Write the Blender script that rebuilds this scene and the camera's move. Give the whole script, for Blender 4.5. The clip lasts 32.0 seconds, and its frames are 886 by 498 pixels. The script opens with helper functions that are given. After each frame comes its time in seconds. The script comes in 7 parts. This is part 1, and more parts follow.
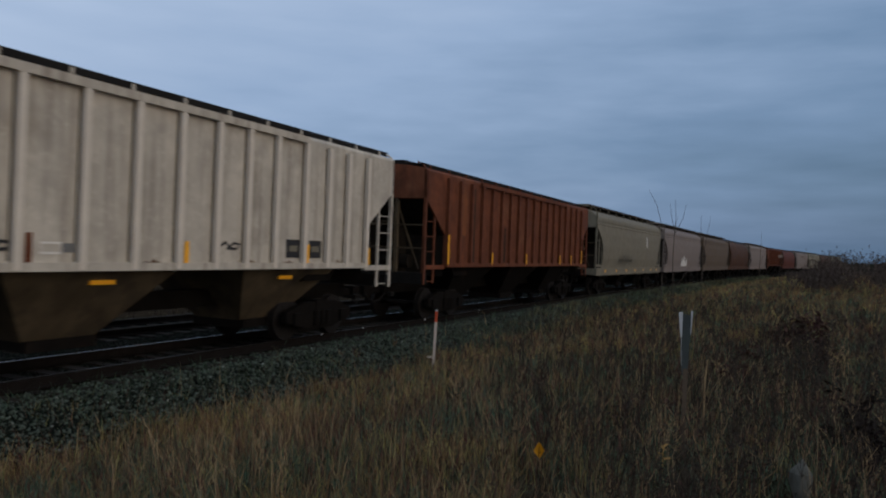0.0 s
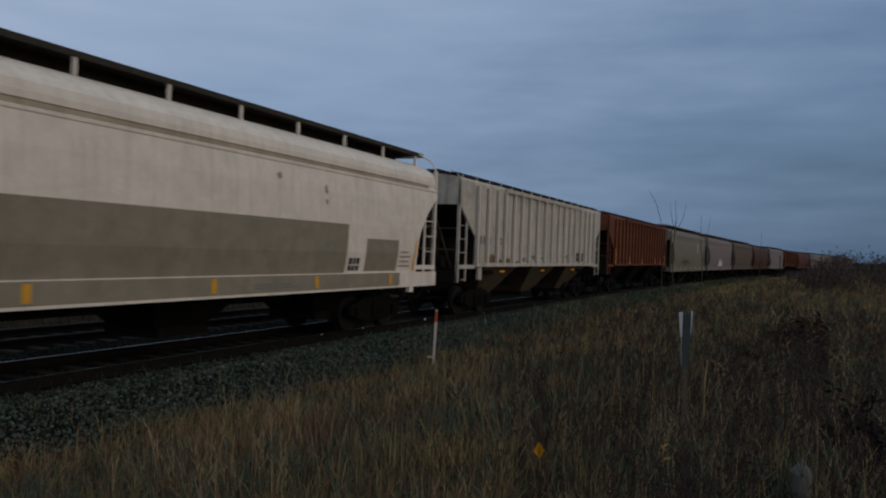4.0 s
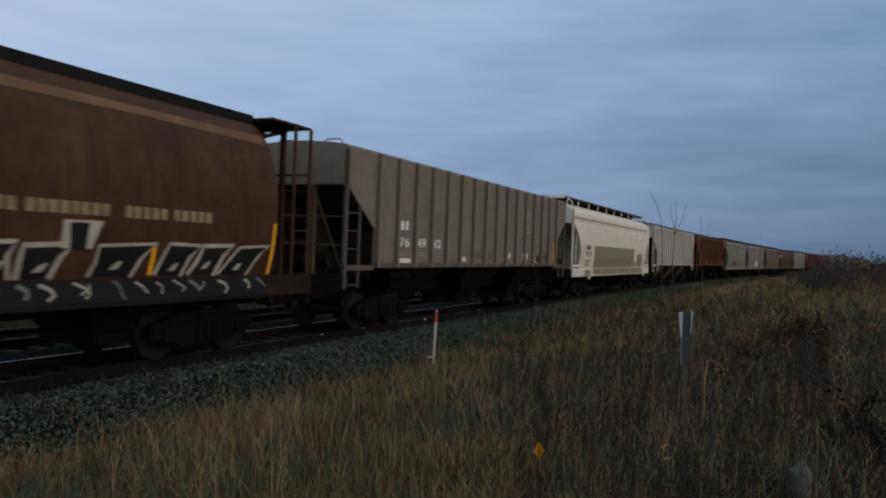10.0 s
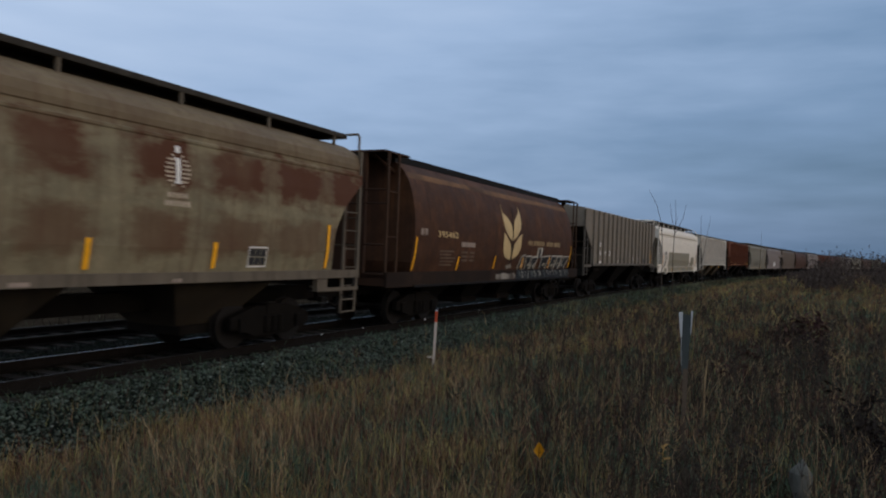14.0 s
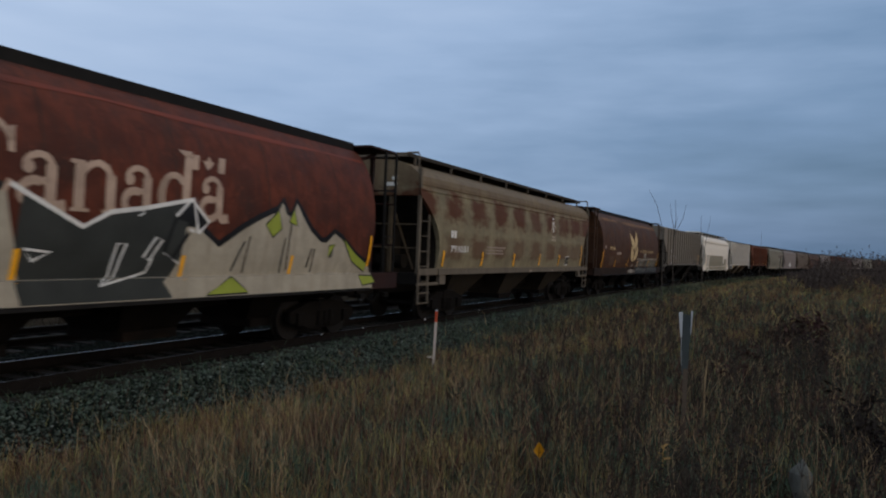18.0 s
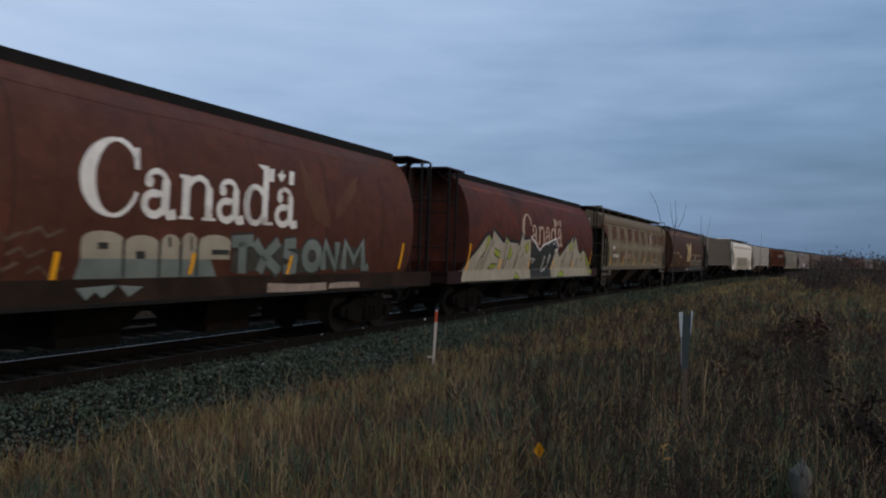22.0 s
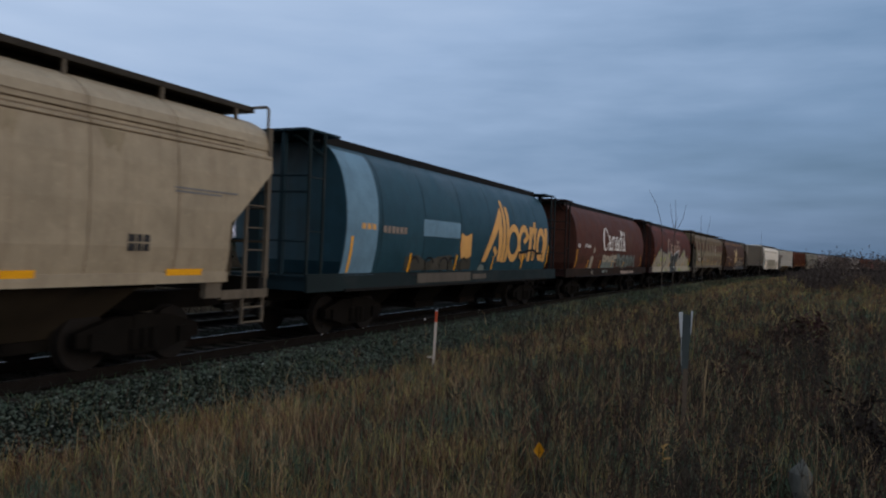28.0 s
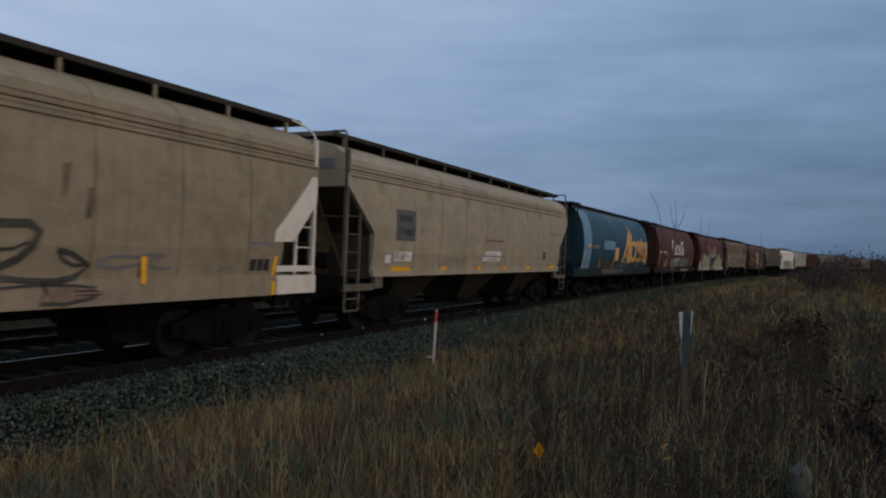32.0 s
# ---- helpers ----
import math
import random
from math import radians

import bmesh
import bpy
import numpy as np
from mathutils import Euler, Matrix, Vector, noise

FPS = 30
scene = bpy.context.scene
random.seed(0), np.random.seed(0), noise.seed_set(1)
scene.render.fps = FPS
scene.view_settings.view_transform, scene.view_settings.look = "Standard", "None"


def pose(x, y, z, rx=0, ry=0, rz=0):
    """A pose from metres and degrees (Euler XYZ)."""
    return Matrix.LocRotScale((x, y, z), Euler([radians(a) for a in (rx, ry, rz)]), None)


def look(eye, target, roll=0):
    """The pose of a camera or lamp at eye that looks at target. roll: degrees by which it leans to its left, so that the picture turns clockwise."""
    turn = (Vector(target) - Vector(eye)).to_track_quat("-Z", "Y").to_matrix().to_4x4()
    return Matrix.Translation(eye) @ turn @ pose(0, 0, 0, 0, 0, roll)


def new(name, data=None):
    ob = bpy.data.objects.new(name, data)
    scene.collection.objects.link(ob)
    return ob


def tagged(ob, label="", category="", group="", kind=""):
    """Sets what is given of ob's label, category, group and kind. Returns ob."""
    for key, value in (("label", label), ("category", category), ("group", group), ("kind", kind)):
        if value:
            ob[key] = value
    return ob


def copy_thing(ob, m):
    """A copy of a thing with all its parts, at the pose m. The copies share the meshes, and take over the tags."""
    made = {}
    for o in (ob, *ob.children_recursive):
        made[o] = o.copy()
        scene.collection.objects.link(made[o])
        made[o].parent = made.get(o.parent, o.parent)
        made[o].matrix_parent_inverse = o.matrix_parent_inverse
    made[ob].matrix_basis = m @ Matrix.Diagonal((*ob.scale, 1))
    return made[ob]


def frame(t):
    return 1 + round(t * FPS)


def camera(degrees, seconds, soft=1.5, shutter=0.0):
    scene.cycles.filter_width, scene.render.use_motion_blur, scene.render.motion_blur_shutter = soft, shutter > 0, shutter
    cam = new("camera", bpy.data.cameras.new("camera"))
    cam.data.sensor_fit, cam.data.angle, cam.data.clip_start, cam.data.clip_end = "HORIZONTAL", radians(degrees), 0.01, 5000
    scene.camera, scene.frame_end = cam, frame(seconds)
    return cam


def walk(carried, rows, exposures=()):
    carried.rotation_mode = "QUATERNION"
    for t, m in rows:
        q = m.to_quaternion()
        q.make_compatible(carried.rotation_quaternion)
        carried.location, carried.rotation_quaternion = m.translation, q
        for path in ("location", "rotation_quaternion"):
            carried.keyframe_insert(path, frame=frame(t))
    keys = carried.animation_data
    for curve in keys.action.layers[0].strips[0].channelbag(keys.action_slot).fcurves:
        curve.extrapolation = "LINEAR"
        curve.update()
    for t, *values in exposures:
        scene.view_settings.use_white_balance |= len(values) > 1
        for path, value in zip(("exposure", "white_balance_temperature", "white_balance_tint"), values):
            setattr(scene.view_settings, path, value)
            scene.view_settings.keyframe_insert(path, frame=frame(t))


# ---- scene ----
# One lens and one still place for the whole clip. x runs along the railway, y away from it, z up from the rail heads.
cam = camera(62.14, 32.0, soft=2.1, shutter=0.5)
EYE = Vector((0.0, 0.0, 2.08))
YAW, PITCH, LEAN = radians(65.387), radians(0.071), -2.231
AIM = EYE + Vector((math.sin(YAW) * math.cos(PITCH), math.cos(YAW) * math.cos(PITCH), math.sin(PITCH)))
EXPOSURES = [(0, 0.07), (1, -0.04), (2, -0.04), (3, -0.19), (6, -0.28), (7, -0.14), (8, -0.04), (9, 0.06), (10, 0.165), (12, 0.18), (13, 0.24), (14, 0.24), (17, 0.22), (20, 0.2), (21, 0.27), (25, 0.25), (28, 0.2), (29, 0.06), (30, 0.05), (32, 0.02)]
walk(cam, [(0.0, look(EYE, AIM, -LEAN)), (32.0, look(EYE, AIM, -LEAN))], exposures=EXPOSURES)

# ---- world and light: an overcast evening sky, last light low behind the train's rear ----
SUN_AZ, SUN_EL = radians(-62.0), radians(14.0)


def sky():
    w = bpy.data.worlds.new("evening_sky")
    scene.world = w
    w.use_nodes = True
    nt = w.node_tree
    N, L = nt.nodes, nt.links
    N.clear()
    out, bg = N.new("ShaderNodeOutputWorld"), N.new("ShaderNodeBackground")
    L.new(bg.outputs[0], out.inputs[0])
    tc = N.new("ShaderNodeTexCoord")
    nish = N.new("ShaderNodeTexSky")
    nish.sky_type, nish.sun_disc = "NISHITA", False
    nish.sun_elevation, nish.sun_rotation = radians(2.0), SUN_AZ
    dim = N.new("ShaderNodeVectorMath")
    dim.operation = "SCALE"
    dim.inputs["Scale"].default_value = 0.12
    L.new(nish.outputs[0], dim.inputs[0])
    # the cloud sheet: brighter towards the last light, darker far from it and low down
    dot = N.new("ShaderNodeVectorMath")
    dot.operation = "DOT_PRODUCT"
    dot.inputs[1].default_value = (-0.40, 0.35, 0.85)
    L.new(tc.outputs["Generated"], dot.inputs[0])
    ramp = N.new("ShaderNodeValToRGB")
    e = ramp.color_ramp.elements
    e[0].position, e[0].color = 0.0, (0.076, 0.148, 0.25, 1)
    e[1].position, e[1].color = 1.0, (0.50, 0.58, 0.695, 1)
    for pos, col in ((0.25, (0.166, 0.266, 0.43, 1)), (0.5, (0.302, 0.42, 0.622, 1)), (0.8, (0.43, 0.545, 0.745, 1))):
        k = e.new(pos)
        k.color = col
    mr = N.new("ShaderNodeMapRange")
    mr.inputs["From Min"].default_value, mr.inputs["From Max"].default_value = -0.47, 0.52
    L.new(dot.outputs["Value"], mr.inputs["Value"])
    mp = N.new("ShaderNodeMapping")
    mp.inputs["Scale"].default_value = (1.0, 1.0, 5.5)
    L.new(tc.outputs["Generated"], mp.inputs[0])
    n1, n2 = N.new("ShaderNodeTexNoise"), N.new("ShaderNodeTexNoise")
    n1.inputs["Scale"].default_value, n1.inputs["Detail"].default_value = 2.2, 5.0
    n2.inputs["Scale"].default_value, n2.inputs["Detail"].default_value = 9.0, 6.0
    L.new(mp.outputs[0], n1.inputs["Vector"])
    L.new(mp.outputs[0], n2.inputs["Vector"])
    a1, a2 = N.new("ShaderNodeMath"), N.new("ShaderNodeMath")
    a1.operation = a2.operation = "MULTIPLY_ADD"
    a1.inputs[1].default_value, a1.inputs[2].default_value = 0.30, -0.2275
    a2.inputs[1].default_value = 0.165
    L.new(n1.outputs[0], a1.inputs[0])
    L.new(n2.outputs[0], a2.inputs[0])
    L.new(a1.outputs[0], a2.inputs[2])
    ad = N.new("ShaderNodeMath")
    ad.operation = "ADD"
    L.new(mr.outputs[0], ad.inputs[0])
    L.new(a2.outputs[0], ad.inputs[1])
    L.new(ad.outputs[0], ramp.inputs[0])
    # warm band on the horizon where the sun has gone
    gd = N.new("ShaderNodeVectorMath")
    gd.operation = "DOT_PRODUCT"
    gd.inputs[1].default_value = (0.25, 0.97, 0.0)
    L.new(tc.outputs["Generated"], gd.inputs[0])
    g1 = N.new("ShaderNodeMapRange")
    g1.inputs["From Min"].default_value, g1.inputs["From Max"].default_value = 0.75, 1.0
    L.new(gd.outputs["Value"], g1.inputs["Value"])
    sp = N.new("ShaderNodeSeparateXYZ")
    L.new(tc.outputs["Generated"], sp.inputs[0])
    g2 = N.new("ShaderNodeMapRange")
    g2.inputs["From Min"].default_value, g2.inputs["From Max"].default_value = 0.16, 0.0
    L.new(sp.outputs[2], g2.inputs["Value"])
    gm = N.new("ShaderNodeMath")
    gm.operation = "MULTIPLY"
    L.new(g1.outputs[0], gm.inputs[0])
    L.new(g2.outputs[0], gm.inputs[1])
    mixg = N.new("ShaderNodeMixRGB")
    mixg.inputs[2].default_value = (0.62, 0.36, 0.21, 1)
    L.new(gm.outputs[0], mixg.inputs[0])
    L.new(ramp.outputs[0], mixg.inputs[1])
    mix = N.new("ShaderNodeMixRGB")
    mix.inputs[0].default_value = 0.9
    L.new(dim.outputs[0], mix.inputs[1])
    L.new(mixg.outputs[0], mix.inputs[2])
    L.new(mix.outputs[0], bg.inputs["Color"])
    bg.inputs["Strength"].default_value = 1.0


sky()
sun = new("sun", bpy.data.lights.new("sun", "SUN"))
sun.data.energy, sun.data.angle, sun.data.color = 1.1, radians(60), (1.0, 0.77, 0.52)
sun.matrix_world = look((0, 0, 30), (0.08 * 30, 0.96 * 30, 30 - 0.25 * 30))


# ---- materials ----
def mat(name, base, rough=0.6, metal=0.0, vary=0.25, scale=3.0, fine=40.0, bump=0.15, second=None, second_amt=0.0, streak=0.0, streak_col=(0.03, 0.02, 0.015), island=0.0, obj=0.0, stretch=(1, 1, 1), emit=None, emit_str=0.0, spec=0.17, hue=0.03, bump_dist=0.01, mottle=0.0):
    """Procedural surface: base colour with coarse and fine variation, optional patches of a second colour and downward streaks."""
    m = bpy.data.materials.new(name)
    m.use_nodes = True
    nt = m.node_tree
    N, L = nt.nodes, nt.links
    b = N["Principled BSDF"]
    b.inputs["Roughness"].default_value, b.inputs["Metallic"].default_value = rough, metal
    b.inputs["Specular IOR Level"].default_value = spec
    tc = N.new("ShaderNodeTexCoord")
    mp = N.new("ShaderNodeMapping")
    mp.inputs["Scale"].default_value = stretch
    L.new(tc.outputs["Object"], mp.inputs[0])

    def noise_tex(s, d, vec):
        n = N.new("ShaderNodeTexNoise")
        n.inputs["Scale"].default_value, n.inputs["Detail"].default_value = s, d
        L.new(vec, n.inputs["Vector"])
        return n.outputs[0]

    def mixer(fac, c1, c2, mode="MIX"):
        x = N.new("ShaderNodeMixRGB")
        x.blend_type = mode
        for i, v in ((0, fac), (1, c1), (2, c2)):
            if isinstance(v, (int, float)):
                x.inputs[i].default_value = v
            elif isinstance(v, tuple):
                x.inputs[i].default_value = (*v[:3], 1)
            else:
                L.new(v, x.inputs[i])
        return x.outputs[0]

    def ranged(v, a, c, lo, hi):
        r = N.new("ShaderNodeMapRange")
        for k, q in (("From Min", a), ("From Max", c), ("To Min", lo), ("To Max", hi)):
            r.inputs[k].default_value = q
        L.new(v, r.inputs["Value"])
        return r.outputs[0]

    coarse, grain = noise_tex(scale, 5, mp.outputs[0]), noise_tex(fine, 3, mp.outputs[0])
    col = mixer(ranged(coarse, 0.3, 0.7, 0, 1), tuple(c * (1 - vary) for c in base), tuple(min(1, c * (1 + vary)) for c in base))
    if second:
        pat = noise_tex(scale * 0.45, 6, mp.outputs[0])
        col = mixer(ranged(pat, 0.62 - 0.3 * second_amt, 0.72 - 0.2 * second_amt, 0, 1), col, second)
    if streak:
        ms = N.new("ShaderNodeMapping")
        ms.inputs["Scale"].default_value = (3.5, 3.5, 0.18)
        L.new(tc.outputs["Object"], ms.inputs[0])
        st = noise_tex(2.0, 6, ms.outputs[0])
        col = mixer(ranged(st, 0.48, 0.75, 0, streak), col, streak_col)
    if mottle:
        # blotches of grime and wear a hand to an arm across
        blot, fleck = noise_tex(3.1, 8, tc.outputs["Object"]), noise_tex(11.0, 6, tc.outputs["Object"])
        col = mixer(ranged(blot, 0.42, 0.66, 0, mottle), col, tuple(c * 0.48 for c in base))
        col = mixer(ranged(fleck, 0.56, 0.70, 0, mottle * 0.8), col, tuple(min(1, c * 1.45) for c in base))
    col = mixer(ranged(grain, 0.2, 0.8, 0.0, 0.35), col, tuple(c * 0.55 for c in base))
    if island or obj:
        src = N.new("ShaderNodeNewGeometry").outputs["Random Per Island"] if island else N.new("ShaderNodeObjectInfo").outputs["Random"]
        amt = island or obj
        hv = N.new("ShaderNodeHueSaturation")
        L.new(col, hv.inputs["Color"])
        L.new(ranged(src, 0, 1, 1 - amt, 1 + amt), hv.inputs["Value"])
        L.new(ranged(src, 0, 1, 0.5 - hue * amt, 0.5 + hue * amt), hv.inputs["Hue"])
        col = hv.outputs[0]
    L.new(col, b.inputs["Base Color"])
    L.new(ranged(coarse, 0.2, 0.8, max(0.05, rough - 0.12), min(1, rough + 0.12)), b.inputs["Roughness"])
    if bump:
        bp = N.new("ShaderNodeBump")
        bp.inputs["Strength"].default_value, bp.inputs["Distance"].default_value = bump, bump_dist
        L.new(grain, bp.inputs["Height"])
        L.new(bp.outputs[0], b.inputs["Normal"])
    if emit:
        b.inputs["Emission Color"].default_value, b.inputs["Emission Strength"].default_value = (*emit, 1), emit_str
    return m


M = {
    "white": mat("worn_white_paint", (0.49, 0.445, 0.375), 0.6, vary=0.14, scale=1.2, streak=0.6, streak_col=(0.12, 0.09, 0.065), second=(0.25, 0.21, 0.16), second_amt=0.15, mottle=0.35),
    "cleanwhite": mat("chalky_white_paint", (0.73, 0.66, 0.56), 0.55, vary=0.06, scale=0.9, streak=0.3, streak_col=(0.34, 0.29, 0.24), mottle=0.2),
    "tan": mat("faded_tan_paint", (0.25, 0.222, 0.162), 0.6, vary=0.1, scale=1.4, streak=0.2, streak_col=(0.16, 0.13, 0.10), mottle=0.25),
    "grey": mat("dull_grey_paint", (0.195, 0.165, 0.130), 0.65, vary=0.12, scale=1.3, streak=0.4, streak_col=(0.09, 0.07, 0.055), mottle=0.3),
    "greytrim": mat("grimy_grey_steel", (0.10, 0.086, 0.07), 0.7, vary=0.2, scale=2, streak=0.4),
    "tantrim": mat("grimy_tan_steel", (0.122, 0.100, 0.074), 0.7, vary=0.2, scale=2, streak=0.5),
    "rust": mat("rust_red_paint", (0.135, 0.043, 0.020), 0.75, vary=0.3, scale=1.6, streak=0.6, streak_col=(0.05, 0.024, 0.016), second=(0.18, 0.07, 0.035), second_amt=0.3, mottle=0.6),
    "orangerust": mat("orange_rust_bloom", (0.175, 0.062, 0.026), 0.8, vary=0.35, scale=2, second=(0.12, 0.04, 0.02), second_amt=0.4),
    "brown": mat("rusty_brown_paint", (0.068, 0.030, 0.0145), 0.7, vary=0.35, scale=1.3, streak=0.75, streak_col=(0.026, 0.015, 0.011), second=(0.105, 0.044, 0.018), second_amt=0.35, spec=0.16, mottle=0.6),
    "red": mat("faded_red_paint", (0.100, 0.026, 0.0135), 0.68, vary=0.35, scale=1.4, streak=0.75, streak_col=(0.040, 0.021, 0.016), second=(0.038, 0.018, 0.013), second_amt=0.35, spec=0.16, mottle=0.65),
    # end gear of the round cars: shade between cars put into these dark colours
    "darkred": mat("shaded_dark_red_paint", (0.024, 0.009, 0.007), 0.75, vary=0.3, scale=2, second=(0.018, 0.012, 0.010), second_amt=0.35),
    "navy": mat("shaded_dark_blue_paint", (0.008, 0.022, 0.030), 0.7, vary=0.3, scale=2),
    # darker than the tank: shade under its bulge put into the sill's colour
    "navysill": mat("grimy_shaded_blue_sill", (0.010, 0.018, 0.019), 0.7, vary=0.3, scale=2, second=(0.022, 0.028, 0.028), second_amt=0.3),
    "rustpost": mat("rusty_ladder_steel", (0.055, 0.029, 0.016), 0.75, vary=0.3, scale=3),
    # bays of the cream and tan cars: the body's shade put into the colour
    "darkbay": mat("shaded_bay_sheet", (0.030, 0.023, 0.015), 0.8, vary=0.35, scale=2, second=(0.014, 0.011, 0.009), second_amt=0.35, streak=0.4),
    # rust stain colour that also carries the shade on the brown car's end gear
    "darkrust": mat("stained_and_shaded_rust", (0.034, 0.017, 0.010), 0.8, vary=0.35, scale=2, second=(0.07, 0.03, 0.015), second_amt=0.25),
    "freshred": mat("unfaded_red_paint", (0.145, 0.033, 0.018), 0.65, vary=0.3, scale=1.5, second=(0.07, 0.024, 0.016), second_amt=0.3),
    "ridgerust": mat("orange_brown_rust", (0.15, 0.08, 0.04), 0.8, vary=0.35, scale=1.5, second=(0.06, 0.035, 0.022), second_amt=0.3),
    "dirtysill": mat("road_grimed_sill", (0.022, 0.014, 0.010), 0.85, vary=0.35, scale=2, second=(0.045, 0.026, 0.017), second_amt=0.25, spec=0.1),
    "redbrown": mat("weathered_red_brown_paint", (0.088, 0.030, 0.018), 0.68, vary=0.25, scale=1.2, streak=0.6, streak_col=(0.055, 0.028, 0.021), second=(0.11, 0.04, 0.026), second_amt=0.2, spec=0.18, mottle=0.5),
    "blue": mat("faded_blue_paint", (0.017, 0.058, 0.082), 0.45, vary=0.2, scale=1.1, streak=0.35, streak_col=(0.02, 0.035, 0.045), second=(0.028, 0.062, 0.082), second_amt=0.25, spec=0.3, mottle=0.35),
    "paleblue": mat("pale_blue_paint", (0.15, 0.265, 0.36), 0.55, vary=0.12, scale=1.2, streak=0.3, streak_col=(0.08, 0.12, 0.15), mottle=0.3),
    "cream": mat("weathered_cream_paint", (0.35, 0.29, 0.205), 0.6, vary=0.12, scale=1.1, streak=0.4, streak_col=(0.19, 0.135, 0.09), mottle=0.3),
    "creamdirty": mat("stained_cream_paint", (0.285, 0.233, 0.155), 0.65, vary=0.15, scale=1.0, streak=0.55, streak_col=(0.20, 0.145, 0.10), second=(0.31, 0.24, 0.17), second_amt=0.3, mottle=0.35),
    "stainrust": mat("brown_rust_stain", (0.125, 0.075, 0.045), 0.8, vary=0.45, scale=5, second=(0.26, 0.22, 0.17), second_amt=0.35),
    "dark": mat("grimy_dark_steel", (0.013, 0.012, 0.011), 0.7, vary=0.3, scale=4, spec=0.08),
    # black underframe, with the shade below the cars put into its colour too
    "under": mat("shaded_black_underframe", (0.008, 0.0068, 0.0058), 0.85, vary=0.4, scale=3, second=(0.016, 0.011, 0.008), second_amt=0.2, spec=0.05),
    "grating": mat("dusty_steel_grating", (0.042, 0.037, 0.031), 0.8, vary=0.3, scale=4, spec=0.05),
    # wheel steel darkened by the same painted shade
    "wheel": mat("shaded_worn_wheel_steel", (0.012, 0.010, 0.009), 0.75, metal=0.0, vary=0.3, scale=5),
    "rail": mat("polished_rail_head", (0.13, 0.13, 0.14), 0.28, metal=1.0, vary=0.1, scale=3, bump=0.03),
    # dimmer copy for the near rail: its dark reflection put into the colour
    "dimrail": mat("dim_running_surface", (0.05, 0.05, 0.05), 0.5, metal=0.6, vary=0.15, scale=3, bump=0.03),
    # ribs lighter than the panels: the light they catch put into the paint
    "whiterib": mat("lit_worn_white_rib_paint", (0.60, 0.54, 0.46), 0.6, vary=0.1, scale=1.5, streak=0.4, streak_col=(0.32, 0.26, 0.2)),
    "darkrail": mat("dull_dark_rail_head", (0.016, 0.014, 0.013), 0.8, vary=0.25, scale=4, spec=0.0),
    "dullrail": mat("dull_rail_head", (0.03, 0.027, 0.025), 0.75, vary=0.2, scale=3, spec=0.1),
    "railweb": mat("rusty_rail_web", (0.012, 0.010, 0.009), 0.9, vary=0.3, scale=6, spec=0.05),
    "tie": mat("creosoted_timber", (0.028, 0.023, 0.02), 0.9, vary=0.3, scale=5, fine=60, spec=0.05, bump=0.4, obj=0.3, stretch=(1, 0.2, 1)),
    "yellow": mat("yellow_reflective_tape", (0.90, 0.42, 0.02), 0.35, vary=0.08, scale=6, bump=0.0),
    "amber": mat("amber_reflective_tape", (0.62, 0.31, 0.03), 0.35, vary=0.08, scale=6, bump=0.0),
    "sign_white": mat("white_stencil_paint", (0.72, 0.70, 0.66), 0.6, vary=0.12, scale=4, second=(0.35, 0.3, 0.26), second_amt=0.1),
    "sign_black": mat("black_stencil_paint", (0.03, 0.03, 0.032), 0.6, vary=0.2, scale=4),
    "panelgrey": mat("dark_grey_panel", (0.028, 0.028, 0.030), 0.6, vary=0.15, scale=5),
    "slate": mat("slate_grey_panel", (0.105, 0.105, 0.10), 0.6, vary=0.12, scale=3),
    "sign_grey": mat("grey_stencil_panel", (0.17, 0.17, 0.17), 0.6, vary=0.12, scale=3),
    "faintdark": mat("nearly_gone_lettering", (0.115, 0.078, 0.055), 0.75, vary=0.3, scale=5),
    "faintgold": mat("worn_gold_lettering", (0.27, 0.19, 0.10), 0.7, vary=0.3, scale=6),
    "faint": mat("faded_lettering", (0.28, 0.22, 0.18), 0.7, vary=0.25, scale=5),
    "gold": mat("wheat_gold_paint", (0.52, 0.38, 0.19), 0.6, vary=0.12, scale=3),
    "orange": mat("orange_lettering_paint", (0.66, 0.36, 0.115), 0.55, vary=0.1, scale=3),
    "g_cream": mat("graffiti_cream", (0.375, 0.335, 0.26), 0.6, vary=0.14, scale=1.5, streak=0.45, streak_col=(0.25, 0.205, 0.15), second=(0.29, 0.25, 0.19), second_amt=0.2, mottle=0.25),
    "g_lime": mat("graffiti_lime", (0.28, 0.33, 0.05), 0.5, vary=0.12, scale=3),
    "g_dark": mat("graffiti_black", (0.012, 0.012, 0.013), 0.5, vary=0.2, scale=3),
    "g_char": mat("graffiti_charcoal", (0.036, 0.039, 0.036), 0.5, vary=0.2, scale=2),
    "g_teal": mat("graffiti_grey_green", (0.17, 0.20, 0.185), 0.55, vary=0.2, scale=2),
    "seam": mat("weathered_seam", (0.16, 0.12, 0.08), 0.75, vary=0.4, scale=4),
    # dark strip colour that stands for the shade beside a rib
    "ribdark": mat("shade_beside_a_rib", (0.062, 0.047, 0.037), 0.75, vary=0.4, scale=4),
    "darkseam": mat("grimy_seam", (0.035, 0.022, 0.017), 0.75, vary=0.4, scale=4),
    # dirty tan with shade mixed into the colour; also paints shade beside ribs
    "grimeshade": mat("grimy_shaded_paint", (0.080, 0.060, 0.036), 0.75, vary=0.35, scale=2, second=(0.03, 0.024, 0.018), second_amt=0.35, streak=0.5),
    # near black: the shade of the open car ends put into the colour
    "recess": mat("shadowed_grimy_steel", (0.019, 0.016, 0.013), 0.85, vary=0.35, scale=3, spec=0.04),
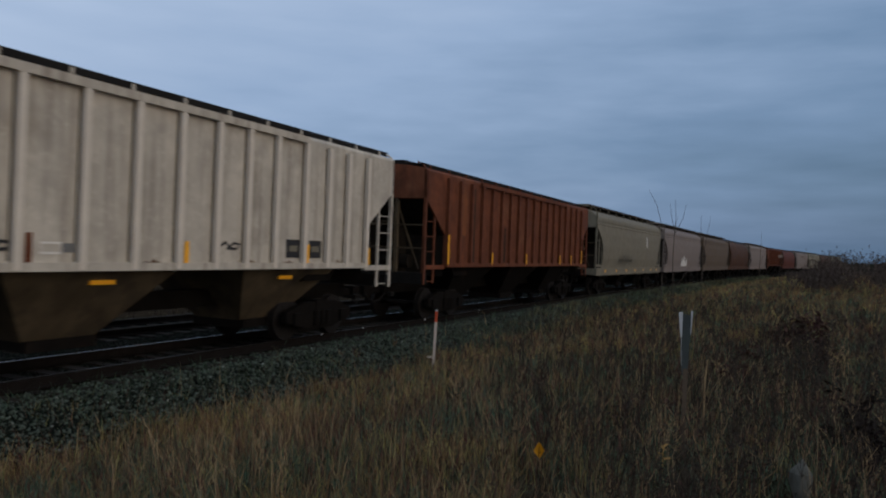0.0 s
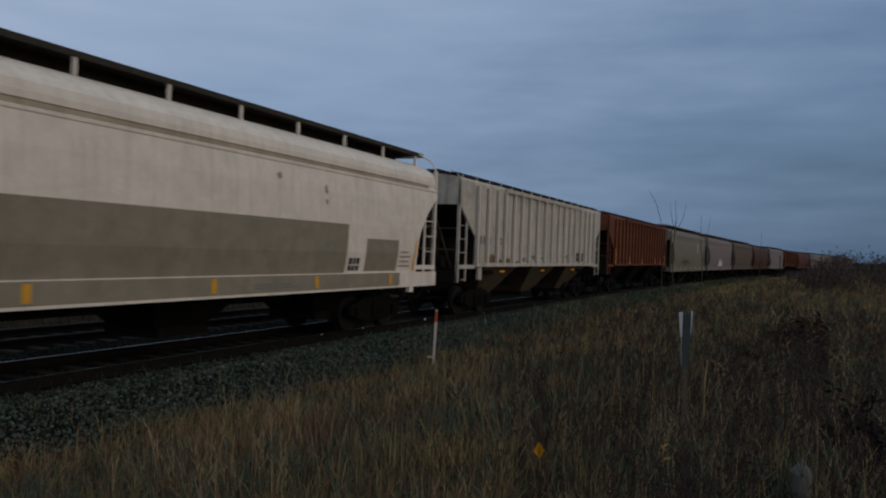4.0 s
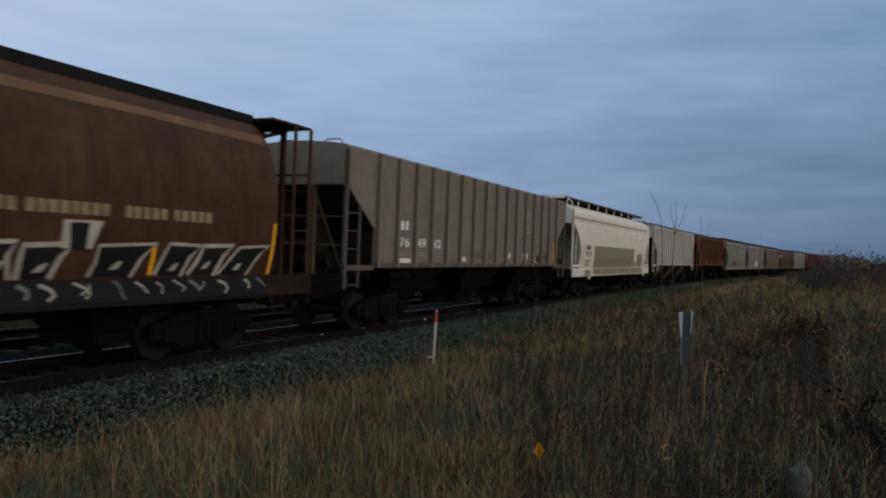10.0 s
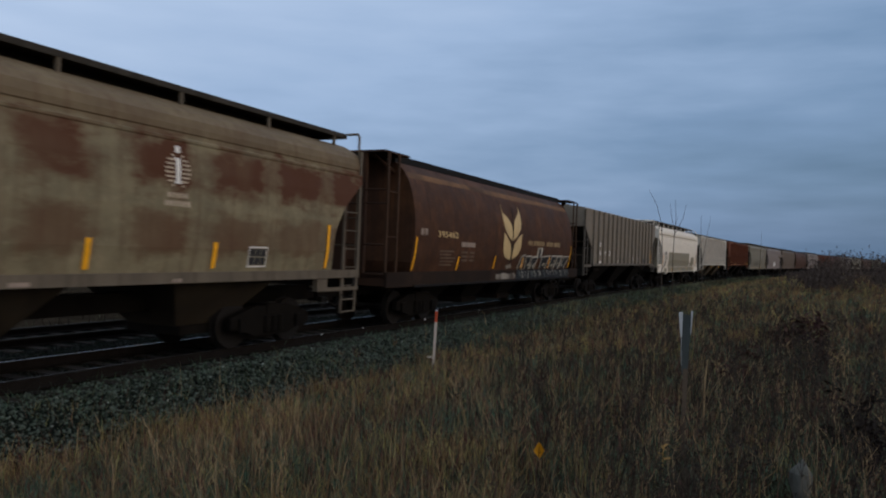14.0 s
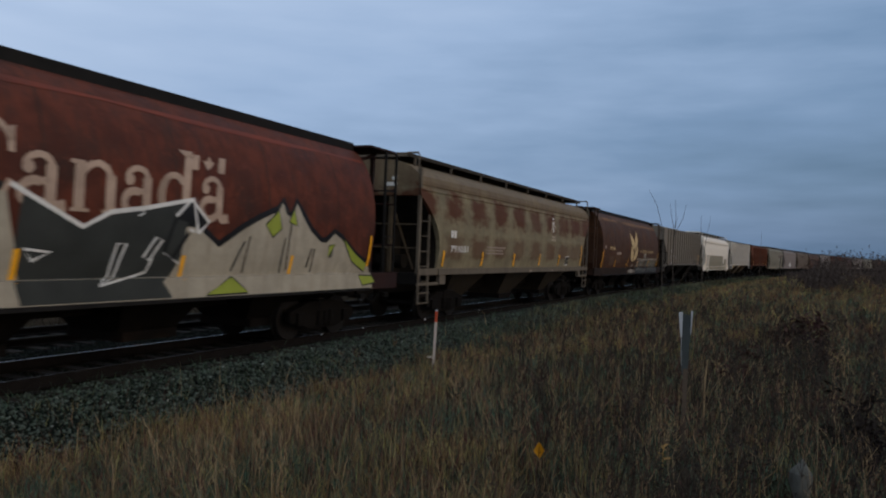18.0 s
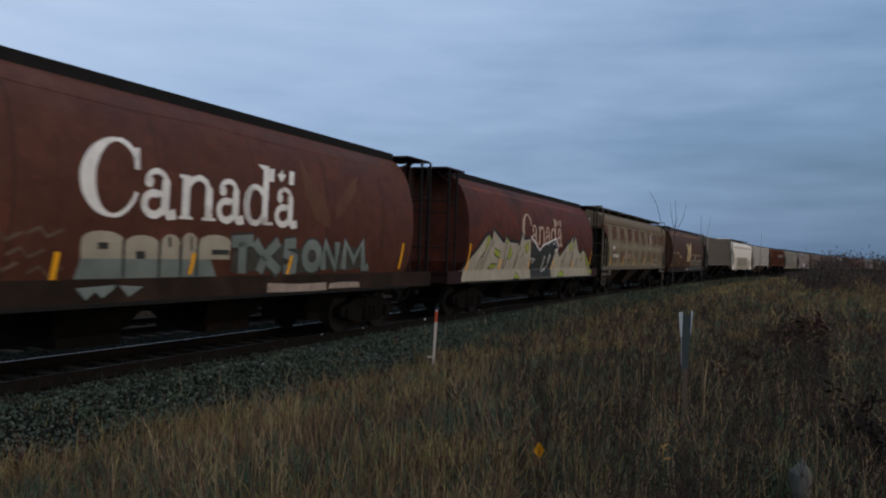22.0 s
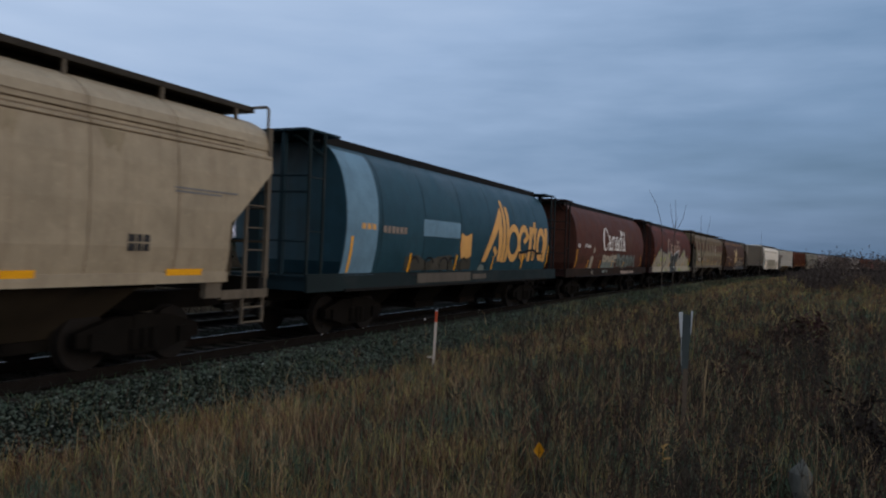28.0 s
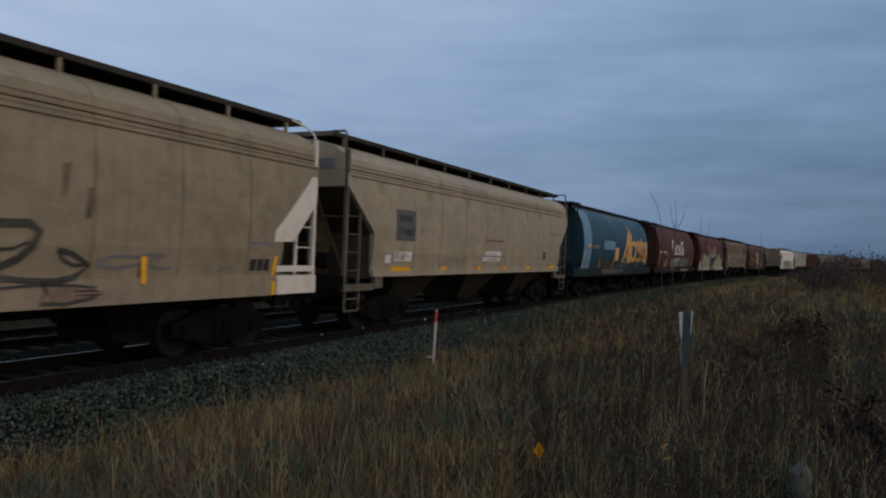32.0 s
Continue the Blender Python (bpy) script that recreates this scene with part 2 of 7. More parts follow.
    "dustgrey": mat("dusty_grey_paint", (0.18, 0.163, 0.122), 0.7, vary=0.15, scale=1.2, streak=0.4, streak_col=(0.07, 0.055, 0.045), mottle=0.35),
    "palegrey": mat("dusty_pale_paint", (0.19, 0.158, 0.142), 0.7, vary=0.15, scale=1.2, streak=0.5, streak_col=(0.13, 0.10, 0.08), mottle=0.35),
    "dustbrown": mat("dusty_brown_paint", (0.11, 0.08, 0.056), 0.7, vary=0.15, scale=1.2, streak=0.4, streak_col=(0.06, 0.045, 0.035), mottle=0.35),
    "faintpink": mat("faded_pink_spray_paint", (0.225, 0.155, 0.115), 0.7, vary=0.3, scale=4),
    "palepatch": mat("flaking_pale_patch", (0.24, 0.215, 0.18), 0.7, vary=0.3, scale=3, second=(0.05, 0.035, 0.026), second_amt=0.5),
    "g_bone": mat("graffiti_bone_white", (0.40, 0.38, 0.32), 0.55, vary=0.2, scale=3),
    "g_white": mat("graffiti_white", (0.66, 0.65, 0.62), 0.5, vary=0.1, scale=3),
}


def rust_row_paint():
    """Tan paint whose panels have each rusted through in the middle, in two rows."""
    m = mat("tan_paint_with_rust_panels", (0.210, 0.178, 0.110), 0.7, vary=0.25, scale=1.2, streak=0.6, streak_col=(0.10, 0.058, 0.036), mottle=0.4)
    nt = m.node_tree
    N, L = nt.nodes, nt.links
    b = N["Principled BSDF"]
    old = b.inputs["Base Color"].links[0].from_socket
    tc = N.new("ShaderNodeTexCoord")
    sp = N.new("ShaderNodeSeparateXYZ")
    L.new(tc.outputs["Object"], sp.inputs[0])

    def math_node(op, a, c=None, d=None):
        n = N.new("ShaderNodeMath")
        n.operation = op
        for i, v in enumerate((a, c, d)):
            if v is None:
                continue
            if isinstance(v, (int, float)):
                n.inputs[i].default_value = v
            else:
                L.new(v, n.inputs[i])
        return n.outputs[0]

    def bell(v, mid, wide):
        d = math_node("ABSOLUTE", math_node("SUBTRACT", v, mid))
        return math_node("SUBTRACT", 1.0, math_node("DIVIDE", d, wide))

    def soft(v, lo, hi):
        r = N.new("ShaderNodeMapRange")
        r.interpolation_type = "SMOOTHSTEP"
        r.inputs["From Min"].default_value, r.inputs["From Max"].default_value = lo, hi
        L.new(v, r.inputs["Value"])
        return r.outputs[0]

    nz = N.new("ShaderNodeTexNoise")
    nz.inputs["Scale"].default_value, nz.inputs["Detail"].default_value = 2.6, 10.0
    nz.inputs["Roughness"].default_value = 0.62
    st = N.new("ShaderNodeMapping")
    st.inputs["Scale"].default_value = (0.7, 1.0, 1.5)
    L.new(tc.outputs["Object"], st.inputs[0])
    L.new(st.outputs[0], nz.inputs["Vector"])
    rough_edge = math_node("MULTIPLY_ADD", nz.outputs[0], 1.5, -0.75)
    wave = math_node("COSINE", math_node("MULTIPLY", math_node("ADD", sp.outputs[0], 1.07), 2 * math.pi / 1.87))
    across = soft(math_node("ADD", wave, math_node("MULTIPLY", rough_edge, 2.0)), -1.25, 0.6)
    upper = soft(math_node("ADD", bell(sp.outputs[2], 3.33, 0.58), math_node("MULTIPLY", rough_edge, 1.3)), -0.15, 0.75)
    lower = math_node("MULTIPLY", soft(math_node("ADD", bell(sp.outputs[2], 2.18, 0.50), rough_edge), 0.05, 0.6), 0.6)
    big = N.new("ShaderNodeTexNoise")
    big.inputs["Scale"].default_value, big.inputs["Detail"].default_value = 0.55, 2.0
    L.new(tc.outputs["Object"], big.inputs["Vector"])
    uneven = math_node("MULTIPLY_ADD", soft(big.outputs[0], 0.3, 0.65), 0.35, 0.65)
    eaves = math_node("MULTIPLY", soft(math_node("ADD", sp.outputs[2], math_node("MULTIPLY", rough_edge, 0.25)), 3.66, 3.84), 0.42)
    # the front half has rusted further, with the panels run together
    forward = math_node("MULTIPLY", soft(sp.outputs[0], 1.0, 7.0), 0.55)
    spread = math_node("MINIMUM", math_node("ADD", across, forward), 1.0)
    panels = math_node("MULTIPLY", math_node("MULTIPLY", uneven, 1.3), math_node("MULTIPLY", spread, math_node("MAXIMUM", upper, lower)))
    rusted = math_node("MINIMUM", math_node("MAXIMUM", panels, eaves), 1.0)
    mx = N.new("ShaderNodeMixRGB")
    L.new(rusted, mx.inputs[0])
    L.new(old, mx.inputs[1])
    mx.inputs[2].default_value = (0.078, 0.031, 0.015, 1)
    L.new(mx.outputs[0], b.inputs["Base Color"])
    return m


M["patchrust"] = rust_row_paint()


# ---- mesh helpers ----
def part(name, bm, material, parent=None, label="", smooth=False):
    """Links a bmesh as one mesh object under a thing or a part."""
    me = bpy.data.meshes.new(name)
    bm.to_mesh(me)
    bm.free()
    me.materials.append(material)
    if smooth:
        me.polygons.foreach_set("use_smooth", [True] * len(me.polygons))
    ob = new(name, me)
    if parent:
        ob.parent = parent
    if label:
        ob["label"] = label
    return ob


def again(ob, m=None):
    """Another object on the same mesh under the same parent, at the pose m."""
    o = ob.copy()
    scene.collection.objects.link(o)
    if m is not None:
        o.matrix_basis = m
    return o


def bx(bm, x0, x1, y0, y1, z0, z1):
    v = [bm.verts.new((x, y, z)) for x in (x0, x1) for y in (y0, y1) for z in (z0, z1)]
    for f in ((0, 1, 3, 2), (4, 6, 7, 5), (0, 4, 5, 1), (2, 3, 7, 6), (0, 2, 6, 4), (1, 5, 7, 3)):
        bm.faces.new([v[i] for i in f])
    return bm


def box(x0, x1, y0, y1, z0, z1):
    return bx(bmesh.new(), x0, x1, y0, y1, z0, z1)


def rod(bm, a, b, r, n=6):
    """A round bar from a to b."""
    a, b = Vector(a), Vector(b)
    d = (b - a).normalized()
    u = d.orthogonal().normalized()
    w = d.cross(u)
    rings = [[bm.verts.new(p + (u * math.cos(2 * math.pi * i / n) + w * math.sin(2 * math.pi * i / n)) * r) for i in range(n)] for p in (a, b)]
    for i in range(n):
        bm.faces.new((rings[0][i], rings[0][(i + 1) % n], rings[1][(i + 1) % n], rings[1][i]))
    bm.faces.new(rings[0][::-1])
    bm.faces.new(rings[1])
    return bm


def frustum(x0, x1, y0, y1, z0, u0, u1, v0, v1, z1):
    """A tapered box: its lower face (x, y) at z0, its upper face (u, v) at z1."""
    bm = bmesh.new()
    lo = [bm.verts.new((x, y, z0)) for x, y in ((x0, y0), (x1, y0), (x1, y1), (x0, y1))]
    hi = [bm.verts.new((x, y, z1)) for x, y in ((u0, v0), (u1, v0), (u1, v1), (u0, v1))]
    bm.faces.new(lo[::-1])
    bm.faces.new(hi)
    for i in range(4):
        bm.faces.new((lo[i], lo[(i + 1) % 4], hi[(i + 1) % 4], hi[i]))
    return bm


def raw(name, verts, faces, material, parent=None, smooth=False):
    me = bpy.data.meshes.new(name)
    me.from_pydata(verts, [], faces)
    me.materials.append(material)
    if smooth:
        me.polygons.foreach_set("use_smooth", [True] * len(me.polygons))
    ob = new(name, me)
    if parent:
        ob.parent = parent
    return ob


# ---- the line of the railway: straight behind the camera, then a long right-hand curve ----
TRACK_Y, S0, RADIUS = 10.55, 1.0, 1147.0


def on_track(s, off=0.0):
    """Place and heading at s metres along the line; off to its far side."""
    if s <= S0:
        return Vector((s, TRACK_Y + off, 0.0)), 0.0
    a = (s - S0) / RADIUS
    return Vector((S0 + (RADIUS + off) * math.sin(a), TRACK_Y + off - (RADIUS + off) * (1 - math.cos(a)), 0.0)), -a


SPEED, SLOWING = 5.151, -0.0048


def run(t):
    """How far the train has come since the clip's middle."""
    u = (t - 16.0) / 16.0
    return SPEED * (t - 16.0) + 0.5 * SLOWING * (t - 16.0) ** 2 - 0.523 * u ** 4 + 0.328 * u ** 3 + 0.278 * u ** 2 + 0.635 * u + 0.045


def car_pose(s):
    p, q = on_track(s - 6.2)[0], on_track(s + 6.2)[0]
    c = (p + q) / 2
    return Matrix.Translation(c) @ Matrix.Rotation(math.atan2(q.y - p.y, q.x - p.x), 4, "Z")


# ---- ground ----
def smooth01(v):
    v = min(1.0, max(0.0, v))
    return v * v * (3 - 2 * v)


def land(x, y):
    """Height of the bare ground."""
    if x > S0:
        a = min(x - S0, 900.0)
        c = TRACK_Y - RADIUS + math.sqrt(RADIUS ** 2 - a * a)
    else:
        c = TRACK_Y
    d = c - y
    z = -0.62
    near = smooth01((d - 2.5) / 5.5)
    rise = 0.16 * smooth01((x - 8) / 35.0)
    if d > 0:
        z = -0.62 + (0.78 + rise) * near + rise * 0.5 * (1 - near)
    else:
        z = -0.62 + 0.1 * smooth01((-d - 8) / 30)
    bed = 0.36 * smooth01((2.75 - (d if d > 0 else max(0.0, -d - 3.9))) / 1.2)
    z += bed
    z += 0.05 * noise.noise((x * 0.35, y * 0.35, 0.0)) + 0.03 * noise.noise((x * 1.3, y * 1.3, 4.0)) * near
    return z


def steps_from(lo, hi, first, grow, centre=0.0):
    """Grid lines that lie close together near centre and spread outwards."""
    out, p, s = [centre], centre, first
    while p < hi:
        p += s
        s *= grow
        out.append(min(p, hi))
    p, s = centre, first
    while p > lo:
        p -= s
        s *= grow
        out.append(max(p, lo))
    return sorted(set(out))


M["soil"] = mat("dry_earth_and_thatch", (0.03, 0.023, 0.016), 0.95, vary=0.4, scale=1.5, fine=30, bump=0.6, second=(0.02, 0.017, 0.012), second_amt=0.4, bump_dist=0.04, spec=0.0)


def ground():
    xs, ys = steps_from(-2400, 2600, 0.45, 1.035, 8.0), steps_from(-2400, 2600, 0.35, 1.04, 7.5)
    verts = [(x, y, land(x, y)) for x in xs for y in ys]
    w = len(ys)
    faces = [(i * w + j, (i + 1) * w + j, (i + 1) * w + j + 1, i * w + j + 1) for i in range(len(xs) - 1) for j in range(w - 1)]
    return tagged(raw("ground", verts, faces, M["soil"], smooth=True), "dry autumn field of brown earth and thatch", "ground", kind="structure")


ground()


def railway(shift, sleepers, label):
    root = tagged(new("railway_track"), label, "railway track", kind="structure")
    prof_head = ((-0.036, -0.035), (-0.036, -0.006), (-0.026, 0.0), (0.026, 0.0), (0.036, -0.006), (0.036, -0.035))
    prof_web = ((-0.070, -0.172), (-0.070, -0.158), (-0.012, -0.14), (-0.012, -0.035), (0.012, -0.035), (0.012, -0.14), (0.070, -0.158), (0.070, -0.172))
    for off in (shift - 0.7525, shift + 0.7525):
        for nm, prof, m, lab in (("rail_head", prof_head, M["dullrail"] if shift else M["darkrail"], "dull dark rail head"), ("rail_web", prof_web, M["railweb"], "rusty rail web and foot")):
            stations = [-40 + 4 * i for i in range(130)]
            verts, faces, k = [], [], len(prof)
            for s in stations:
                p, a = on_track(s, off)
                for y, z in prof:
                    verts.append((p.x - math.sin(a) * y, p.y + math.cos(a) * y, z))
            for i in range(len(stations) - 1):
                for j in range(k):
                    faces.append((i * k + j, i * k + (j + 1) % k, (i + 1) * k + (j + 1) % k, (i + 1) * k + j))
            if nm == "rail_head" and shift == 0:
                # far strip bright, near strip dim: what each reflects is put into its colour
                strip = [(p.x + math.sin(a) * y, p.y + math.cos(a) * y, 0.002) for p, a in (on_track(s, off) for s in stations) for y in (-0.012, 0.012)]
                raw("running_surface", strip, [(2 * i, 2 * i + 2, 2 * i + 3, 2 * i + 1) for i in range(len(stations) - 1)], M["rail"] if off > 0 else M["dimrail"], root)["label"] = "polished strip along the rail head"
            o = raw(nm, verts, faces, m, root)
            o["label"] = lab
    tie = None
    for i in range(sleepers):
        p, a = on_track(-6 + 0.55 * i, shift)
        m = Matrix.Translation((p.x, p.y, -0.175)) @ Matrix.Rotation(a + random.uniform(-0.01, 0.01), 4, "Z")
        if tie is None:
            bm = box(-0.11, 0.11, -1.3, 1.3, -0.18, 0.0)
            bmesh.ops.bevel(bm, geom=bm.edges[:], offset=0.012, segments=1)
            tie = part("tie", bm, M["tie"], root)
            tie.matrix_basis = m
        else:
            again(tie, m)
    return root


railway(0.0, 150, "railway track with polished rails on a stone ballast bed")
railway(3.9, 70, "second railway track beyond the train, dull rails")


# ---- hopper cars ----
PROFILE = {
    "ribbed": ((1.50, 1.62), (1.50, 4.26), (1.44, 4.34), (0.95, 4.42), (0.35, 4.47), (0.0, 4.48)),
    "tall": ((1.50, 1.62), (1.50, 4.36), (1.42, 4.42), (0.95, 4.48), (0.35, 4.52), (0.0, 4.53)),
    "smooth": ((1.47, 1.46), (1.55, 1.95), (1.575, 2.6), (1.55, 3.25), (1.50, 3.68), (1.515, 3.70), (1.515, 3.74), (1.47, 3.76), (1.455, 3.84), (1.475, 3.86), (1.475, 3.90), (1.475, 3.96), (1.44, 4.10), (1.33, 4.23), (1.15, 4.35), (0.93, 4.45), (0.62, 4.53), (0.0, 4.57)),
    "round": ((1.42, 1.40), (1.53, 1.85), (1.595, 2.4), (1.60, 2.8), (1.56, 3.2), (1.46, 3.62), (1.32, 3.96), (1.12, 4.24), (0.80, 4.45), (0.0, 4.55)),
}
PROFILE["curved"] = PROFILE["smooth"]
BOXY = ("ribbed", "tall")
# how far the end of a body is cut back, by height
CUT = {
    "ribbed": ((1.0, 1.30), (2.5, 1.30), (3.5, 0.0)),
    "tall": ((1.0, 1.30), (2.5, 1.30), (3.5, 0.0)),
    "smooth": ((1.0, 1.17), (2.40, 1.16), (3.45, 0.0)),
    "curved": ((1.0, 1.06), (1.5, 1.12), (1.8, 1.17), (2.1, 1.18), (2.35, 1.14), (2.6, 1.03), (2.85, 0.85), (3.1, 0.60), (3.35, 0.28), (3.55, 0.0)),
}


def rounded(prof, n):
    """A smooth curve through the points of a cross-section."""
    pts = [prof[0], *prof, prof[-1]]
    out = []
    for a, b, c, d in zip(pts, pts[1:], pts[2:], pts[3:]):
        for i in range(n):
            t = i / n
            out.append(tuple(0.5 * (2 * q + (r - p) * t + (2 * p - 5 * q + 4 * r - s) * t * t + (3 * q - p - 3 * r + s) * t ** 3) for p, q, r, s in zip(a, b, c, d)))
    return (*out, prof[-1])


PROFILE["round"] = rounded(PROFILE["round"], 4)
WHEELSETS = []
TRAIN = []


def half_width(kind, z):
    p = PROFILE[kind]
    for (y0, z0), (y1, z1) in zip(p, p[1:]):
        if z0 <= z <= z1 and z1 > z0:
            return y0 + (y1 - y0) * (z - z0) / (z1 - z0)
    return p[0][0] if z < p[0][1] else p[-1][0]


def reach(kind, z, full):
    """Half the length of the body at height z."""
    if kind == "round":
        return 7.5 if z > 1.7 else 7.5 - 0.5 * (1.7 - z)
    c = CUT[kind]
    if z >= c[-1][0]:
        return full
    for (z0, d0), (z1, d1) in zip(c, c[1:]):
        if z <= z1:
            return full - d0 - (d1 - d0) * max(0.0, z - z0) / (z1 - z0)
    return full


def shell(kind, full):
    """The body: its cross-section drawn out along the car, with the ends cut back under the slope sheets."""
    prof = []
    for (y0, z0), (y1, z1) in zip(PROFILE[kind], PROFILE[kind][1:]):
        n = max(1, int((z1 - z0) / 0.35))
        prof += [(y0 + (y1 - y0) * i / n, z0 + (z1 - z0) * i / n) for i in range(n)]
    prof.append(PROFILE[kind][-1])
    if kind != "round":
        prof = sorted(prof + [(half_width(kind, z), z) for z, _ in CUT[kind][1:]], key=lambda q: (q[1], -q[0]))
    cuts = [-1, -0.75, -0.5, -0.25, 0, 0.25, 0.5, 0.75, 1]
    bm = bmesh.new()
    near, far = [], []
    for y, z in prof:
        r = reach(kind, z, full)
        near.append([bm.verts.new((r * c, -y, z)) for c in cuts])
        far.append([bm.verts.new((r * c, y, z)) for c in cuts] if y > 0.001 else near[-1])
    k = len(cuts)
    for i in range(len(prof) - 1):
        for j in range(k - 1):
            bm.faces.new((near[i][j], near[i][j + 1], near[i + 1][j + 1], near[i + 1][j]))
            bm.faces.new((far[i][j + 1], far[i][j], far[i + 1][j], far[i + 1][j + 1]))
        for j, flip in ((0, False), (k - 1, True)):
            q = [near[i][j], near[i + 1][j], far[i + 1][j], far[i][j]]
            q = list(dict.fromkeys(q))
            if len(q) > 2:
                bm.faces.new(q if flip else q[::-1])
    for j in range(k - 1):
        bm.faces.new((near[0][j + 1], near[0][j], far[0][j], far[0][j + 1]))
    bmesh.ops.recalc_face_normals(bm, faces=bm.faces[:])
    return bm


SHARED = {}


def shared(key, maker, name, material, parent, m=None, label=""):
    """A part whose mesh is made once and used by all cars of the kind."""
    kk = (key, material.name)
    if kk not in SHARED:
        ob = part(name, maker(), material, parent, label)
        SHARED[kk] = ob.data
    else:
        ob = new(name, SHARED[kk])
        ob.parent = parent
        if label:
            ob["label"] = label
    if m is not None:
        ob.matrix_basis = m
    return ob


def side_frame_mesh():
    bm = bmesh.new()
    out = ((-1.25, 0.40), (-1.25, 0.62), (-0.55, 0.82), (0.55, 0.82), (1.25, 0.62), (1.25, 0.40), (0.95, 0.36), (0.5, 0.22), (-0.5, 0.22), (-0.95, 0.36))
    for ys in ((-0.07, 0.07),):
        a = [bm.verts.new((x, ys[0], z)) for x, z in out]
        b = [bm.verts.new((x, ys[1], z)) for x, z in out]
        bm.faces.new(a)
        bm.faces.new(b[::-1])
        for i in range(len(out)):
            bm.faces.new((a[i], b[i], b[(i + 1) % len(out)], a[(i + 1) % len(out)]))
    for x in (-0.89, 0.89):
        bx(bm, x - 0.14, x + 0.14, -0.13, 0.0, 0.33, 0.60)
    for x in (-0.2, 0.0, 0.2):
        rod(bm, (x, -0.1, 0.3), (x, -0.1, 0.62), 0.08, 8)
    bmesh.ops.recalc_face_normals(bm, faces=bm.faces[:])
    return bm


def wheelset_mesh():
    bm = bmesh.new()
    rod(bm, (0, -1.05, 0), (0, 1.05, 0), 0.075, 10)
    for s in (-1, 1):
        rod(bm, (0, s * 0.70, 0), (0, s * 0.83, 0), 0.457, 28)
        rod(bm, (0, s * 0.68, 0), (0, s * 0.70, 0), 0.485, 28)
        rod(bm, (0, s * 0.83, 0), (0, s * 0.87, 0), 0.14, 12)
        for i in range(3):
            a = i * 2.094
            rod(bm, (0.27 * math.cos(a), s * 0.83, 0.27 * math.sin(a)), (0.27 * math.cos(a), s * 0.842, 0.27 * math.sin(a)), 0.05, 8)
    return bm


def truck(car, x, spin):
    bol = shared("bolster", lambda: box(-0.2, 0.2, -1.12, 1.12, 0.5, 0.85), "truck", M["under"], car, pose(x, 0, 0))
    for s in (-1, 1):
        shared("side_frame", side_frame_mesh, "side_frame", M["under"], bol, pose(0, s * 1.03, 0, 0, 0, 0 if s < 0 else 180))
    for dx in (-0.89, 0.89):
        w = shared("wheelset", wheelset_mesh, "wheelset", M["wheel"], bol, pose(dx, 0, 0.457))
        if spin:
            WHEELSETS.append((w, dx))


def ladder(car, x, y, w, z0, z1, material, along="x", gap=0.42, name="ladder"):
    """Two stiles and their rungs, in one welded part."""
    bm = bmesh.new()
    n = int((z1 - z0) / gap)
    for d in (0, w):
        a = (x + d, y) if along == "x" else (x, y + d)
        bx(bm, a[0] - 0.03, a[0] + 0.03, a[1] - 0.025, a[1] + 0.025, z0, z1)
    for i in range(n + 1):
        z = z0 + 0.06 + i * gap
        if z < z1:
            a = (x, y, z)
            b = (x + w, y, z) if along == "x" else (x, y + w, z)
            rod(bm, a, b, 0.014, 5)
    return part(name, bm, material, car)


def tube(pts, r, n=6):
    """One bent round bar through points."""
    bm, rings = bmesh.new(), []
    for i, p in enumerate(pts):
        d = (pts[min(i + 1, len(pts) - 1)] - pts[max(i - 1, 0)]).normalized()
        u = d.cross(Vector((0.31, 0.9, 0.17))).normalized()
        w = d.cross(u)
        rings.append([bm.verts.new(p + (u * math.cos(2 * math.pi * k / n) + w * math.sin(2 * math.pi * k / n)) * r) for k in range(n)])
    for a, b in zip(rings, rings[1:]):
        for k in range(n):
            bm.faces.new((a[k], a[(k + 1) % n], b[(k + 1) % n], b[k]))
    bm.faces.new(rings[0][::-1])
    bm.faces.new(rings[-1])
    return bm


def coupler(car, e, full, half):
    bm = bmesh.new()
    bx(bm, min(e * (full - 0.5), e * (half - 0.2)), max(e * (full - 0.5), e * (half - 0.2)), -0.08, 0.08, 0.78, 0.96)
    bx(bm, min(e * (half - 0.32), e * (half + 0.02)), max(e * (half - 0.32), e * (half + 0.02)), -0.17, 0.14, 0.70, 1.02)
    bmesh.ops.bevel(bm, geom=bm.edges[:], offset=0.03, segments=1)
    part("coupler", bm, M["under"], car)
    bm = tube([Vector((e * (full + 0.05 + (half - full) * i / 8), -0.32 + 0.1 * i / 8, 0.80 - 0.22 * math.sin(math.pi * i / 8))) for i in range(9)], 0.022)
    part("brake_hose", bm, M["dark"], car)


def roofwalk(car, kind, full, material, posts, post_mat, rise=0.0):
    if kind == "round":
        bm = box(-7.5, 7.5, -0.34, 0.34, 4.62, 4.68)
        for s in (-1, 1):
            bx(bm, -7.5, 7.5, s * 0.86 - 0.05, s * 0.86 + 0.05, 4.38, 4.60)
        part("running_board", bm, material, car, "dark grated running board along the roof")
        for e in (-1, 1):
            a, b = sorted((e * 7.52, e * 8.82))
            bm = box(a, b, -1.38, 1.38, 4.50, 4.55)
            bx(bm, min(e * 7.505, e * 8.0), max(e * 7.505, e * 8.0), -0.6, 0.6, 4.555, 4.62)
            part("end_running_board", bm, post_mat, car, "dark platform over the car's end")
        bm = box(-7.5, 7.5, -0.62, 0.55, 4.46, 4.60)
        part("hatch_trough", bm, material, car, "long dark roof hatch")
        return
